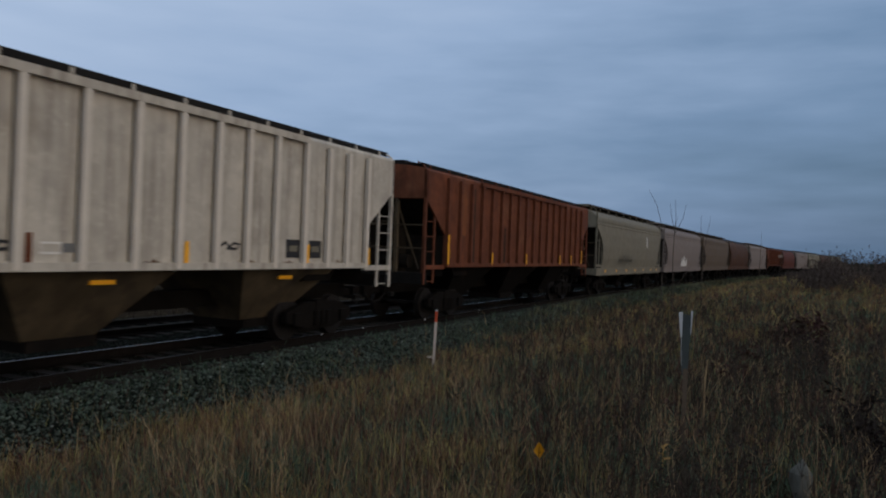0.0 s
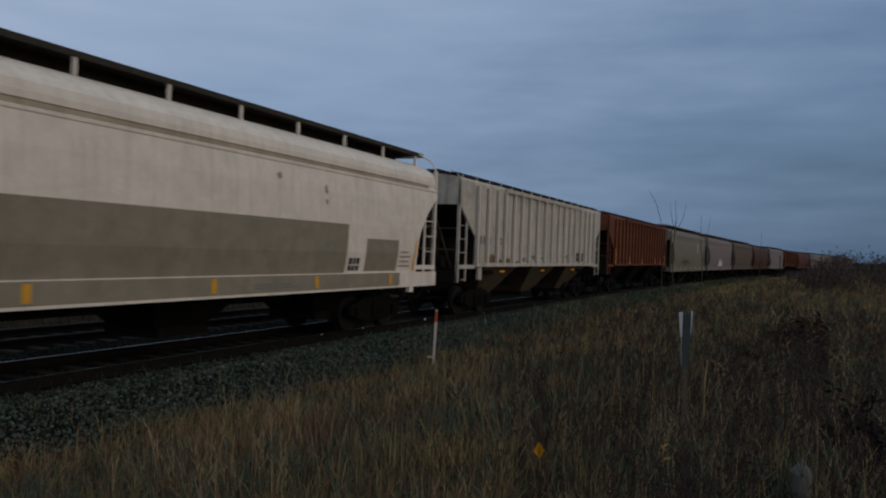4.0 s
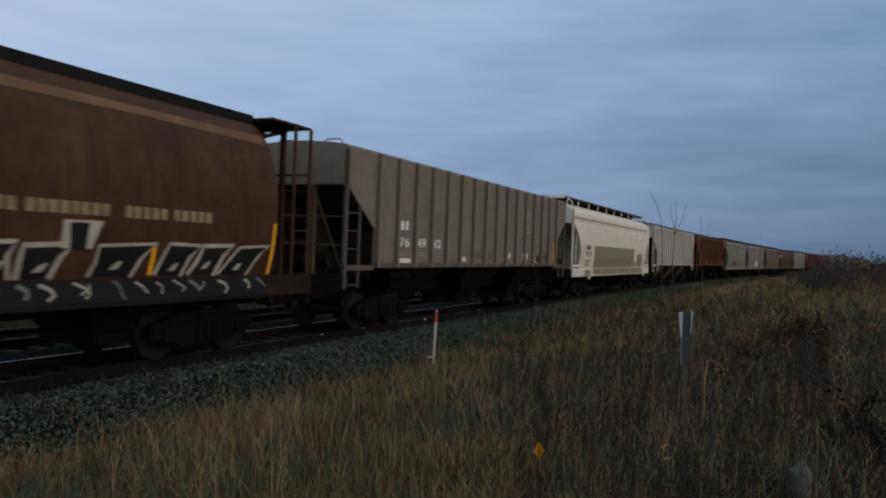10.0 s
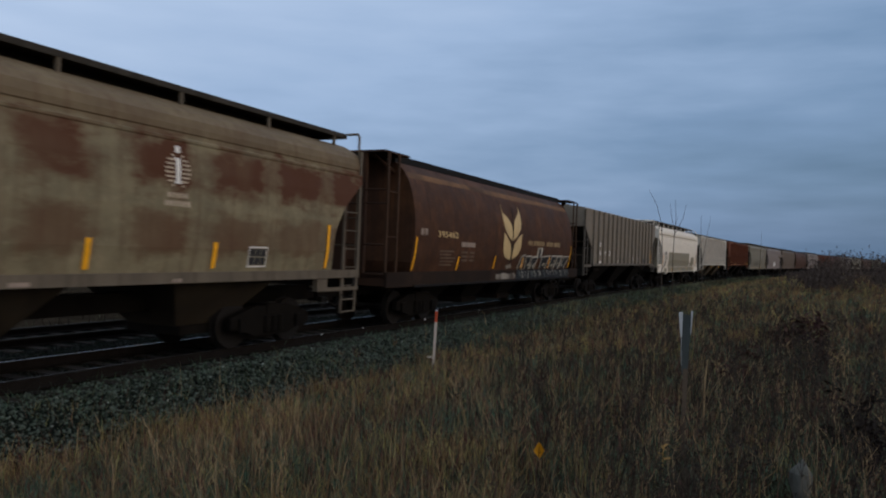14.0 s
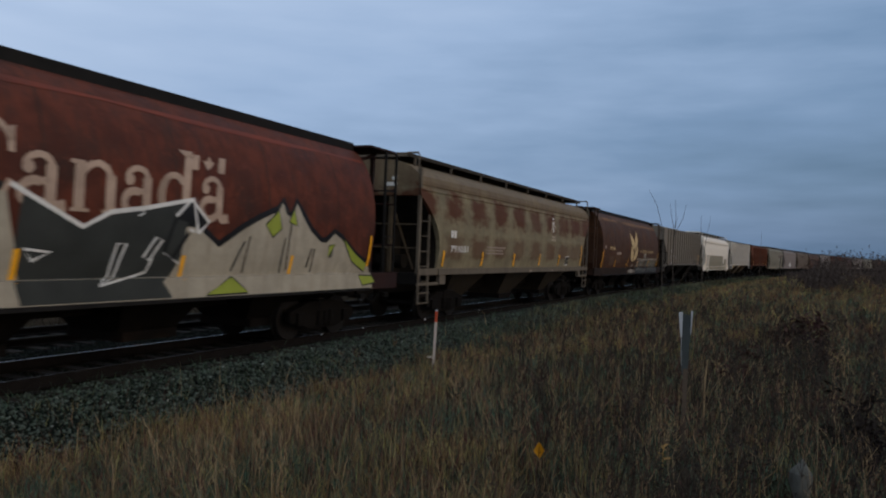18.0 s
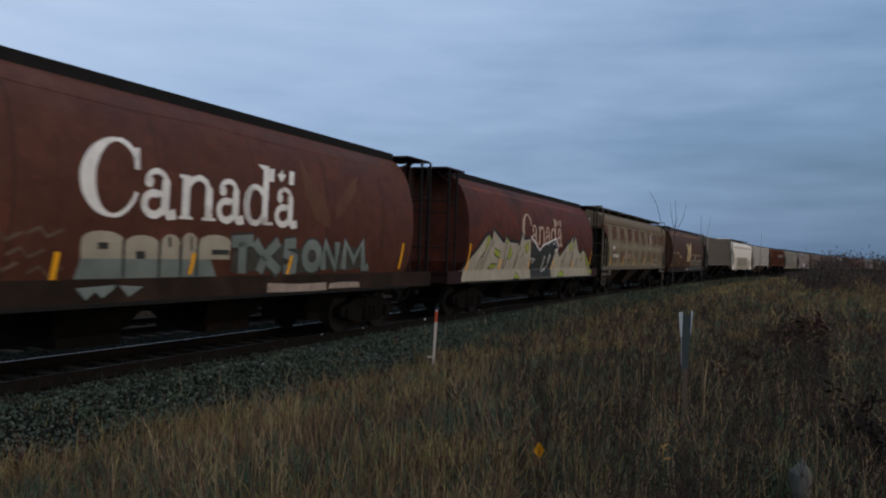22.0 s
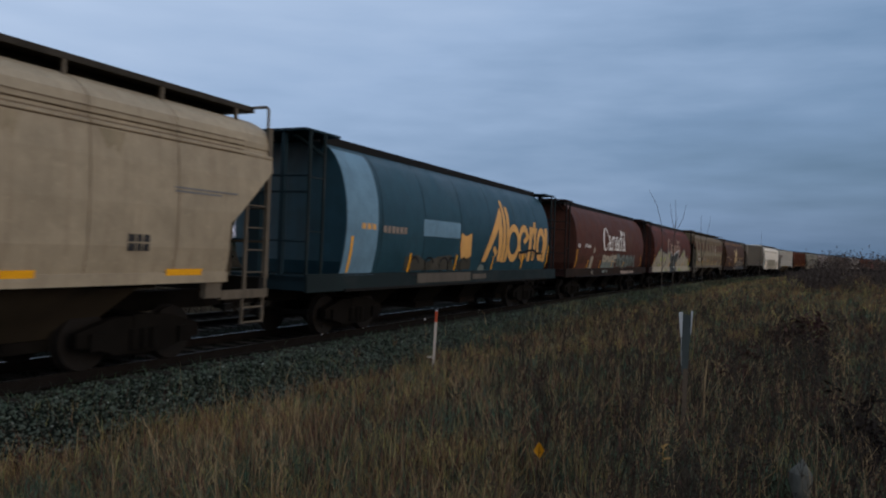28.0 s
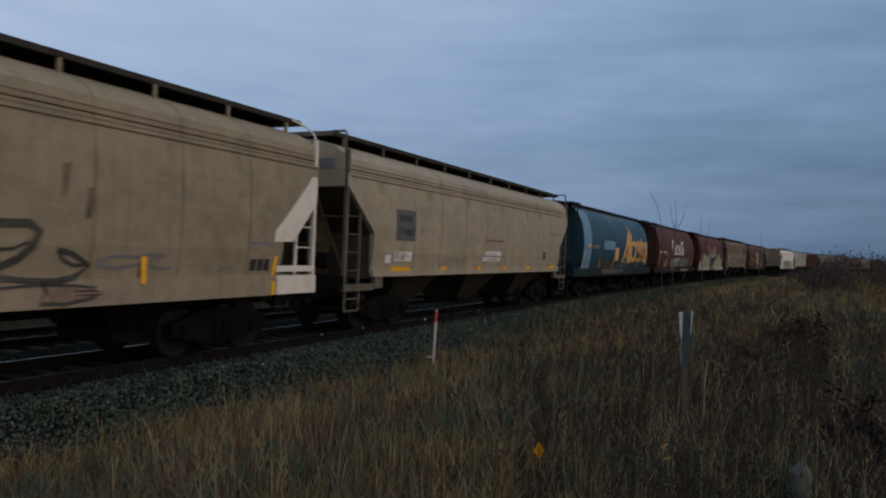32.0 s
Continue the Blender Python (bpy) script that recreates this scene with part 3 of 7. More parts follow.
    top, yy, wide = (4.48, 1.14, 0.16) if kind == "ribbed" else (4.72 + rise, 0.74, 0.28)
    for s in (-1, 1):
        y = s * yy
        out = y + s * wide
        bm = box(-full + 0.05, full - 0.05, y - wide, y + wide, top - 0.04, top)
        bx(bm, -full + 0.05, full - 0.05, out - 0.014, out + 0.014, top - 0.09, top + 0.01)
        part("running_board", bm, M["dark"] if kind == "ribbed" else M["grating"], car, "dark grated running board")
        first = None
        for i in range(posts):
            x = -full + 0.5 + i * (2 * full - 1.0) / (posts - 1)
            py = s * 1.32 if kind == "ribbed" else s * 1.0
            foot = top - 0.34 if kind == "ribbed" else 4.40
            if first is None:
                first = part("running_board_bracket", box(-0.024, 0.024, -0.03, 0.03, foot, top - 0.02), post_mat, car)
                first.matrix_basis = pose(x, py, 0)
            else:
                again(first, pose(x, py, 0))
    for e in (-1, 1):
        a, b = sorted((e * (full - 0.62), e * (full - 0.02)))
        part("end_running_board", box(a, b, -yy + wide + 0.004, yy - wide - 0.004, top - 0.04, top), M["dark"], car, "dark grated board across the roof's end")
        if kind != "ribbed":
            part("board_edge", box(min(e * full, e * (full - 0.025)), max(e * full, e * (full - 0.025)), -1.03, 1.03, top - 0.10, top + 0.012), post_mat, car)
    part("hatch_trough", box(-full + 0.65, full - 0.65, -0.455, 0.455, 4.38, top - 0.005), M["dark"] if kind == "ribbed" else M["grating"], car, "long dark roof hatch")
    hatch = None
    for i in range(10):
        m = pose(-7.2 + 1.6 * i, 0, 0.06)
        if hatch is None:
            bm = box(-0.62, 0.62, -0.32, 0.32, 4.5, 4.62)
            bmesh.ops.bevel(bm, geom=bm.edges[:], offset=0.04, segments=1)
            hatch = part("roof_hatch", bm, material, car)
            hatch.matrix_basis = m
        else:
            again(hatch, m)


def hopper_car(label, kind, s, body, trim=None, full=8.5, half=9.3, ribs=(), rib_mat=None, bays=3, bay_mat=None, deep_sill=True, brackets=10, spin=True, walk_on=True, bands=(), sill_mat=None, shift=0.0, end_mat=None, post_mat=None, chord=None, rise=0.0, platform=(1.52, 1.64), step=False, straight_rail=False, sill_end=None, band_mat=None):
    """One covered hopper car; s is the place of its middle at the clip's middle."""
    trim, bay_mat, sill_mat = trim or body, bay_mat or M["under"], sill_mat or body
    post_mat = post_mat or M["grimeshade"]
    car = tagged(new("hopper_car"), label, "railway car", group="cars of the grain train")
    TRAIN.append((car, s))
    part("body", shell(kind, full), body, car)
    if kind in BOXY:
        for sd in (-1, 1):
            if kind == "ribbed":
                part("top_chord", box(*(chord or (-full, full)), sd * 1.555 - 0.045, sd * 1.555 + 0.045, 4.17, 4.30), trim, car)
            part("side_sill", box(-full + 1.3, full - 1.3, sd * 1.54 - 0.05, sd * 1.54 + 0.05, 1.58, 1.70), trim, car)
    else:
        for sd in (-1, 1):
            bm = box(-full, full, sd * 1.50 - 0.04, sd * 1.50 + 0.04, 1.07, 1.46) if deep_sill else box(-full + 1.2, full - 1.2, sd * 1.50 - 0.05, sd * 1.50 + 0.05, 1.36, 1.54)
            part("side_sill", bm, sill_mat, car)
            if kind == "round":
                part("lower_flange", box(-7.4, 7.4, sd * 1.53 - 0.06, sd * 1.53 + 0.06, 1.05, 1.11), M["dark"], car)
    rib = None
    for x in ribs:
        for sd in (-1, 1):
            m = pose(x, sd * 1.54, 0, 0, 0, 0 if sd < 0 else 180)
            if rib is None:
                top = 4.18 if kind == "ribbed" else 4.37
                rib = part("side_post", frustum(-0.055, 0.055, -0.06, 0.04, 1.60, -0.055, 0.055, -0.06, 0.04, top), rib_mat or trim, car)
                rib.matrix_basis = m
            else:
                again(rib, m)
    for x in bands:
        bm = bmesh.new()
        pr = [q for q in PROFILE[kind] if q[1] > 1.4]
        for sd in (-1, 1):
            ring = [[bm.verts.new((x + dx, sd * (y + 0.006), z)) for y, z in pr] for dx in (-0.012, 0.012)]
            for j in range(len(pr) - 1):
                bm.faces.new((ring[0][j], ring[1][j], ring[1][j + 1], ring[0][j + 1]))
        part("weld_band", bm, band_mat or (M["seam"] if kind in ("smooth", "curved") else M["darkseam"]), car)
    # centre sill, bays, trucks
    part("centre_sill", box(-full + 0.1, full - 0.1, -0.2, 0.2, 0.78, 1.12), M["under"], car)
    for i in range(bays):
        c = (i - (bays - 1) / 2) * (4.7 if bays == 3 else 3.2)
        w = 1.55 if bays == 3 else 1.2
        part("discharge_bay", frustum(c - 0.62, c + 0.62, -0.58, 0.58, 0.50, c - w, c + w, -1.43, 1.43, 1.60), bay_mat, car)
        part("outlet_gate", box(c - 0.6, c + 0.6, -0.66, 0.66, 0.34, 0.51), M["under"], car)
    for x in (-6.2, 6.2):
        truck(car, x, spin)
    # ends
    for e in (-1, 1):
        coupler(car, e, full, half)
        part("end_sill", box(min(e * (full - 0.22), e * full), max(e * (full - 0.22), e * full), -1.48, 1.48, 1.10, 1.42), sill_end or (trim if kind not in BOXY else M["dark"]), car)
        if kind == "round":
            for y in (-1.44, 1.44):
                ladder(car, e * 8.20, y, e * 0.53, 1.15, 4.50, post_mat, gap=1.15, name="end_ladder")
            part("end_post", box(min(e * 8.6, e * 8.78), max(e * 8.6, e * 8.78), -0.2, 0.2, 1.2, 4.50), trim, car)
            for y in (-0.75, 0.75):
                part("end_brace", box(min(e * 8.66, e * 8.76), max(e * 8.66, e * 8.76), y - 0.05, y + 0.05, 1.2, 4.50), trim, car)
            for z in (2.15, 3.2, 3.55):
                part("handrail", rod(bmesh.new(), (e * 8.74, -1.42, z), (e * 8.74, 1.42, z), 0.025), trim, car)
            part("end_platform", box(min(e * 7.0, e * 8.8), max(e * 7.0, e * 8.8), -1.45, 1.45, 1.30, 1.38), trim, car)
            for y in (-0.9, 0.9):
                part("roof_bracket", rod(bmesh.new(), (e * 7.4, y, 4.1), (e * 8.6, y, 4.47), 0.05), trim, car)
        else:
            for y in (-1.46, 1.46):
                part("corner_post", box(min(e * (full - 0.09), e * full), max(e * (full - 0.09), e * full), y - 0.04, y + 0.04, 1.1 if kind in ("ribbed", "tall") else 1.4, 4.3), trim, car)
                ladder(car, e * (full - 0.64), y, e * 0.59, min(1.12, platform[0]), 3.05, trim)
                part("platform_edge", box(min(e * (full - 1.3), e * full), max(e * (full - 1.3), e * full), y - 0.05, y + 0.05, *platform), trim, car)
                if step:
                    bm = bmesh.new()
                    for dx in (0.66, 0.07):
                        bx(bm, min(e * (full - dx), e * (full - dx - 0.04)), max(e * (full - dx), e * (full - dx - 0.04)), y - 0.025, y + 0.025, 0.56, platform[0] - 0.002)
                    for z in (0.58, 0.86):
                        rod(bm, (e * (full - 0.68), y, z), (e * (full - 0.07), y, z), 0.02, 5)
                    part("sill_step", bm, trim, car, "hanging steps below the ladder")
                    part("bolster_plate", box(min(e * (full - 1.70), e * (full - 1.32)), max(e * (full - 1.70), e * (full - 1.32)), y - 0.06, y + 0.06, 1.08, 1.353), trim, car)
                    if platform[0] > 1.3:
                        part("step_rail", box(min(e * (full - 1.30), e * full), max(e * (full - 1.30), e * full), y - 0.03, y + 0.03, 1.07, 1.15), trim, car)
            for y in (-0.55, 0.55):
                bm = box(min(e * (full - 0.12), e * (full - 0.02)), max(e * (full - 0.12), e * (full - 0.02)), y - 0.05, y + 0.05, 1.4, 3.6)
                part("end_post", bm, post_mat, car)
            for z in (2.1, 2.75):
                part("handrail", rod(bmesh.new(), (e * (full - 0.06), -1.4, z), (e * (full - 0.06), 1.4, z), 0.022), post_mat, car)
            # sheet over the end's opening, its dark default standing for the shade there
            bm = bmesh.new()
            lines = [[bm.verts.new((e * (full - d + 0.008), y, z)) for y in (-1.44, 1.44)] for z, d in ((1.30, CUT[kind][0][1]), *CUT[kind][1:-1], (CUT[kind][-1][0] - 0.02, 0.03))]
            for p, q in zip(lines, lines[1:]):
                bm.faces.new((p[0], p[1], q[1], q[0]))
            part("end_sheet", bm, end_mat or M["recess"], car, "sheet over the shaded recess under the end's overhang")
            part("slope_sheet", frustum(min(e * 5.2, e * 6.2), max(e * 5.2, e * 6.2), -1.3, 1.3, 1.3, min(e * 6.2, e * 7.3), max(e * 6.2, e * 7.3), -1.38, 1.38, 2.6), M["under"], car)
            # plates added to block the view through, so the recess stays dark
            tri = [(full - 1.02, 1.32), (full - 0.12, 1.40), (full - 0.12, 3.36), (full - 0.5, 3.0), (full - 1.02, 2.48)]
            for y0 in (-0.36, 0.33):
                bm = bmesh.new()
                sides = [[bm.verts.new((e * x, y, z)) for x, z in tri] for y in (y0, y0 + 0.03)]
                bm.faces.new(sides[0])
                bm.faces.new(sides[1][::-1])
                for i in range(5):
                    bm.faces.new((sides[0][i], sides[0][(i + 1) % 5], sides[1][(i + 1) % 5], sides[1][i]))
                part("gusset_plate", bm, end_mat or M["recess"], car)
            if e < 0:
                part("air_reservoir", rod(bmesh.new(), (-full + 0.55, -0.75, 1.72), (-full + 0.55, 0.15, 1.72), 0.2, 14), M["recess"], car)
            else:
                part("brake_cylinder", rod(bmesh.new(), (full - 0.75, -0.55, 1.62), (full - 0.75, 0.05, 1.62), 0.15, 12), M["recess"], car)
            part("end_brace", rod(bmesh.new(), (e * (full - 0.1), -0.5, 3.45), (e * (full - 0.7), -0.95, 1.5), 0.03), post_mat, car)
            if walk_on and straight_rail:
                bm = tube([Vector((e * (full - 0.03), -1.02, 4.72 + rise)), Vector((e * (full - 0.03), -1.36, 4.72 + rise)), Vector((e * (full - 0.03), -1.40, 4.66 + rise)), Vector((e * (full - 0.03), -1.40, 4.16))], 0.03)
                part("grab_iron", bm, trim, car)
            elif walk_on:
                bends = [i / 6 * math.pi / 2 for i in range(7)]
                bm = tube([Vector((e * (full - 0.45 + 0.42 * math.sin(a)), -0.98 - 0.46 * math.sin(a) ** 2, (4.56 if kind == "ribbed" else 4.72 + rise) - ((0.26 if kind == "ribbed" else 0.42) + rise) * (1 - math.cos(a)))) for a in bends], 0.022)
                part("grab_iron", bm, trim, car)
        part("angle_cock", box(min(e * (full - 0.1), e * (full + 0.12)), max(e * (full - 0.1), e * (full + 0.12)), -0.55, -0.45, 0.72, 0.84), M["dark"], car)
    bm = bmesh.new()
    n = 18
    for i in range(n):
        a, b = 2 * math.pi * i / n, 2 * math.pi * (i + 1) / n
        rod(bm, (full - 0.16, 0.62 + 0.27 * math.cos(a), 2.35 + 0.27 * math.sin(a)), (full - 0.16, 0.62 + 0.27 * math.cos(b), 2.35 + 0.27 * math.sin(b)), 0.018, 5)
    for i in range(4):
        a = i * math.pi / 4
        rod(bm, (full - 0.16, 0.62 - 0.27 * math.cos(a), 2.35 - 0.27 * math.sin(a)), (full - 0.16, 0.62 + 0.27 * math.cos(a), 2.35 + 0.27 * math.sin(a)), 0.012, 5)
    part("brake_wheel", bm, M["dark"], car)
    if walk_on:
        roofwalk(car, kind, full, M["dark"], brackets, trim, rise)
    car["half_kind"], car["shift"] = kind, shift
    return car


# ---- paint, lettering and markers on the cars' sides ----
def wrap(bm, kind, lift=0.008, slide=0.0):
    """Lays flat work (x, z) on the near side of a car body; slide: how far it runs on as the body curves away."""
    if kind not in BOXY:
        z0, z1 = min(v.co.z for v in bm.verts), max(v.co.z for v in bm.verts)
        for z in (1.46, *(q[1] for q in PROFILE[kind])):
            if z0 < z < z1:
                bmesh.ops.bisect_plane(bm, geom=bm.verts[:] + bm.edges[:] + bm.faces[:], plane_co=(0, 0, z), plane_no=(0, 0, 1))
    low_work = kind not in BOXY and max(v.co.z for v in bm.verts) < 1.4601
    crosses = min(v.co.z for v in bm.verts) < 1.40
    for v in bm.verts:
        w = half_width(kind, v.co.z)
        if kind not in BOXY and v.co.z < (1.4601 if crosses else 1.46):
            w = max(w, 1.54)
        if low_work:
            w = 1.54
        v.co.x += slide * (1.575 - w)
        v.co.y = -(w + lift)
    return bm


def pieces(bm):
    """Splits a bmesh into its separate islands."""
    left, out = set(bm.faces), []
    while left:
        todo, got = [left.pop()], []
        while todo:
            f = todo.pop()
            got.append(f)
            for e in f.edges:
                for g in e.link_faces:
                    if g in left:
                        left.remove(g)
                        todo.append(g)
        b2, seen = bmesh.new(), {}
        for f in got:
            for v in f.verts:
                if v not in seen:
                    seen[v] = b2.verts.new(v.co)
            b2.faces.new([seen[v] for v in f.verts])
        out.append(b2)
    bm.free()
    return out


def paint(car, name, outlines, material, lift=0.008, label="", slide=1.4):
    """Flat painted shapes on a car's side: closed outlines of (x, z)."""
    bm = bmesh.new()
    for pts in outlines:
        f = bm.faces.new([bm.verts.new((x + car["shift"], 0, z)) for x, z in pts])
    bmesh.ops.remove_doubles(bm, verts=bm.verts[:], dist=0.0005)
    bmesh.ops.triangulate(bm, faces=bm.faces[:])
    bmesh.ops.recalc_face_normals(bm, faces=bm.faces[:])
    wrap(bm, car["half_kind"], lift, slide if car["half_kind"] == "round" else 0.0)
    for b in pieces(bm):
        part(name, b, material, car, label)


def rect(x0, x1, z0, z1, lean=0.0):
    return ((x0, z0), (x1, z0), (x1 + lean, z1), (x0 + lean, z1))


def stroke(pts, w):
    """A line of width w through points: quads that share their mitred edges."""
    n = len(pts)
    loop = math.hypot(pts[0][0] - pts[-1][0], pts[0][1] - pts[-1][1]) < 1e-6
    edge = []
    for i in range(n):
        p, q = pts[max(0, i - 1)], pts[min(n - 1, i + 1)]
        if loop and i in (0, n - 1):
            p, q = pts[n - 2], pts[1]
        d = math.hypot(q[0] - p[0], q[1] - p[1]) or 1
        nx, nz = -(q[1] - p[1]) / d * w / 2, (q[0] - p[0]) / d * w / 2
        edge.append(((pts[i][0] + nx, pts[i][1] + nz), (pts[i][0] - nx, pts[i][1] - nz)))
    return [(edge[i][0], edge[i][1], edge[i + 1][1], edge[i + 1][0]) for i in range(n - 1)]


def arc(cx, cz, rx, rz, a0, a1, n=12):
    return [(cx + rx * math.cos(radians(a0 + (a1 - a0) * i / n)), cz + rz * math.sin(radians(a0 + (a1 - a0) * i / n))) for i in range(n + 1)]


def lettering(car, text, x0, x1, z0, z1, material, lift=0.009, name="lettering", bold=0.0, label=""):
    """Words set in the built-in font, fitted to a field of the side."""
    cu = bpy.data.curves.new("words", "FONT")
    cu.body = text
    cu.offset = bold
    tmp = new("words", cu)
    bpy.context.view_layer.update()
    me = bpy.data.meshes.new_from_object(tmp)
    bpy.data.objects.remove(tmp)
    bpy.data.curves.remove(cu)
    bm = bmesh.new()
    bm.from_mesh(me)
    bpy.data.meshes.remove(me)
    xs, ys = [v.co.x for v in bm.verts], [v.co.y for v in bm.verts]
    ax, bx_, ay, by = min(xs), max(xs), min(ys), max(ys)
    for v in bm.verts:
        v.co = (car["shift"] + x0 + (v.co.x - ax) / (bx_ - ax) * (x1 - x0), 0, z0 + (v.co.y - ay) / (by - ay) * (z1 - z0))
    wrap(bm, car["half_kind"], lift, 1.4 if car["half_kind"] == "round" else 0.0)
    for b in pieces(bm):
        part("letter", b, material, car, label)


def marker(car, x, z0, z1, lean=0.0, w=0.1, material=None, lift=0.020):
    paint(car, "reflective_strip", [rect(x - w / 2, x + w / 2, z0, z1, lean)], material or M["yellow"], lift, "yellow reflective strip" if material is None else "rusted strip", 0.0)


# ---- the train, from its rear forwards ----
def steps(a, b, n):
    return [a + (b - a) * i / (n - 1) for i in range(n)]


def bars(car, x0, x1, z0, z1, n, material, name="lettering", gap=0.3):
    """Plain bars in place of small writing."""
    w = (x1 - x0) / n
    for i in range(n):
        paint(car, name, [rect(x0 + i * w, x0 + (i + 1 - gap) * w, z0, z1)], material, 0.010)


def blanks(car, x0, x1, z0, z1, rows_n, material):
    """Lines of writing too small to read."""
    h = (z1 - z0) / rows_n
    for i in range(rows_n):
        paint(car, "small_print", [rect(x0 + random.uniform(0, 0.06), x1 - random.uniform(0, 0.3) * (x1 - x0), z0 + i * h, z0 + (i + 0.5) * h)], material, 0.010)


def canada(car, letters):
    """A tall word in white with a small flag over its last letter."""
    crescent = arc(-1.58, 2.97, 0.54, 0.60, 78, 282, 20) + arc(-1.55, 2.97, 0.31, 0.54, 275, 85, 20)
    paint(car, "lettering", [crescent], letters, 0.010)
    paint(car, "lettering", stroke(arc(-1.58, 2.97, 0.50, 0.575, 30, 85, 8), 0.08) + stroke(arc(-1.58, 2.97, 0.50, 0.575, 275, 340, 8), 0.07) + [((-1.17, 3.12), (-1.08, 3.12), (-1.14, 3.48), (-1.24, 3.44))], letters, 0.011)
    for x in (-1.02, 0.62, 2.22):
        paint(car, "letter", small_a(x, 0.73, 2.42, 0.75), letters, 0.010)
    n = stroke(((-0.10, 2.44), (-0.10, 3.14)), 0.17) + [rect(-0.24, 0.06, 2.42, 2.47), rect(0.28, 0.60, 2.42, 2.47), rect(-0.26, -0.06, 3.09, 3.15)]
    paint(car, "letter", n + stroke(((-0.06, 2.98), (0.06, 3.10), (0.20, 3.14), (0.34, 3.08), (0.43, 2.95)), 0.105) + stroke(((0.43, 2.98), (0.43, 2.44)), 0.17), letters, 0.010)
    d = stroke(((1.92, 2.44), (1.92, 3.50)), 0.17) + [((1.66, 3.56), (1.98, 3.56), (1.98, 3.42), (1.78, 3.48)), rect(1.86, 2.16, 2.42, 2.48)]
    paint(car, "letter", d + stroke(arc(1.64, 2.78, 0.27, 0.34, 40, 325, 16), 0.11) + [arc(1.64, 2.78, 0.32, 0.36, 105, 255, 8) + arc(1.64, 2.78, 0.17, 0.30, 255, 105, 8)], letters, 0.010)
    paint(car, "flag", [rect(2.01, 2.15, 3.26, 3.52), rect(2.62, 2.78, 3.26, 3.54), ((2.38, 3.28), (2.30, 3.36), (2.24, 3.44), (2.33, 3.44), (2.38, 3.54), (2.43, 3.44), (2.52, 3.44), (2.46, 3.36))], letters, 0.011)


def small_a(x, w, z, h):
    """The strokes of a small letter with a thick stem and thin curves."""
    out = stroke(((x + 0.66 * w, z + 0.80 * h), (x + 0.66 * w, z + 0.16 * h), (x + 0.76 * w, z + 0.05 * h), (x + 0.97 * w, z + 0.09 * h)), 0.165)
    out += stroke(arc(x + 0.40 * w, z + 0.74 * h, 0.27 * w, 0.23 * h, 175, 5, 9), 0.095)
    out += [arc(x + 0.20 * w, z + 0.72 * h, 0.12 * w, 0.12 * h, 0, 340, 9)]
    out += stroke(arc(x + 0.34 * w, z + 0.27 * h, 0.26 * w, 0.23 * h, 60, 330, 12), 0.125)
    return out + stroke(((x + 0.47 * w, z + 0.48 * h), (x + 0.63 * w, z + 0.54 * h)), 0.095)


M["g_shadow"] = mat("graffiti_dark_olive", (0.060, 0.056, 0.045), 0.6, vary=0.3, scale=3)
# stained cream car
car_y = hopper_car("stained cream covered hopper car with graffiti along its side", "smooth", -77.96, M["creamdirty"], half=9.3, bands=(-5.6, -3.9, -2.2, -0.5, 1.2, 2.9, 4.6, 6.3))
paint(car_y, "touched_up_panel", [((7.06, 2.33), (7.03, 2.11), (7.64, 2.13), (8.40, 2.95), (8.46, 3.5), (8.28, 3.5))], M["cleanwhite"], 0.012, "fresh white paint over the end's edge")
paint(car_y, "touched_up_sill", [rect(7.18, 8.49, 1.08, 1.45)], M["cleanwhite"], 0.012, "fresh white paint on the sill")
marker(car_y, 3.85, 1.37, 1.80)
marker(car_y, 7.10, 1.43, 1.83, 0.03)
marker(car_y, 7.06, 1.08, 1.34)
paint(car_y, "vent_window", [rect(6.40, 6.96, 1.54, 1.77)], M["sign_black"], 0.012)
paint(car_y, "vent_window_bars", [rect(6.56, 6.59, 1.54, 1.77), rect(6.76, 6.79, 1.54, 1.77), rect(6.40, 6.96, 1.52, 1.545)], M["creamdirty"], 0.016)
LOOPS = (
    (((0.7, 1.75), (0.95, 2.05), (1.3, 2.20), (1.62, 2.21), (1.91, 2.22), (2.06, 2.12), (1.98, 1.92), (1.78, 1.74), (1.50, 1.62), (1.0, 1.55)), 0.12),
    (((2.36, 1.88), (2.60, 1.82), (2.88, 1.66), (2.70, 1.51), (2.40, 1.44), (2.05, 1.45), (1.5, 1.50), (0.9, 1.52)), 0.085),
    (((2.36, 1.88), (2.45, 1.74), (2.62, 1.66), (2.86, 1.67)), 0.06),
    (((1.0, 1.72), (1.35, 1.86), (1.70, 1.88), (1.92, 1.98)), 0.05),
    (((2.14, 1.45), (2.20, 1.30), (2.12, 1.14), (2.5, 1.12), (3.0, 1.20)), 0.06),
    (((0.9, 1.40), (1.4, 1.36), (2.0, 1.40), (2.6, 1.38), (3.0, 1.34)), 0.04),
)
for pts, w in LOOPS:
    paint(car_y, "graffiti_line", stroke(pts, w), M["g_shadow"], 0.011, "dark graffiti outline")
paint(car_y, "graffiti_fill", [((2.22, 1.14), (2.24, 1.36), (2.9, 1.36), (3.12, 1.26), (2.95, 1.14))], M["faintpink"], 0.010, "faded pinkish graffiti on the sill")
paint(car_y, "graffiti_fill", [((0.6, 1.47), (0.6, 1.56), (1.5, 1.58), (2.0, 1.47))], M["faintpink"], 0.0095, "faded pinkish graffiti")
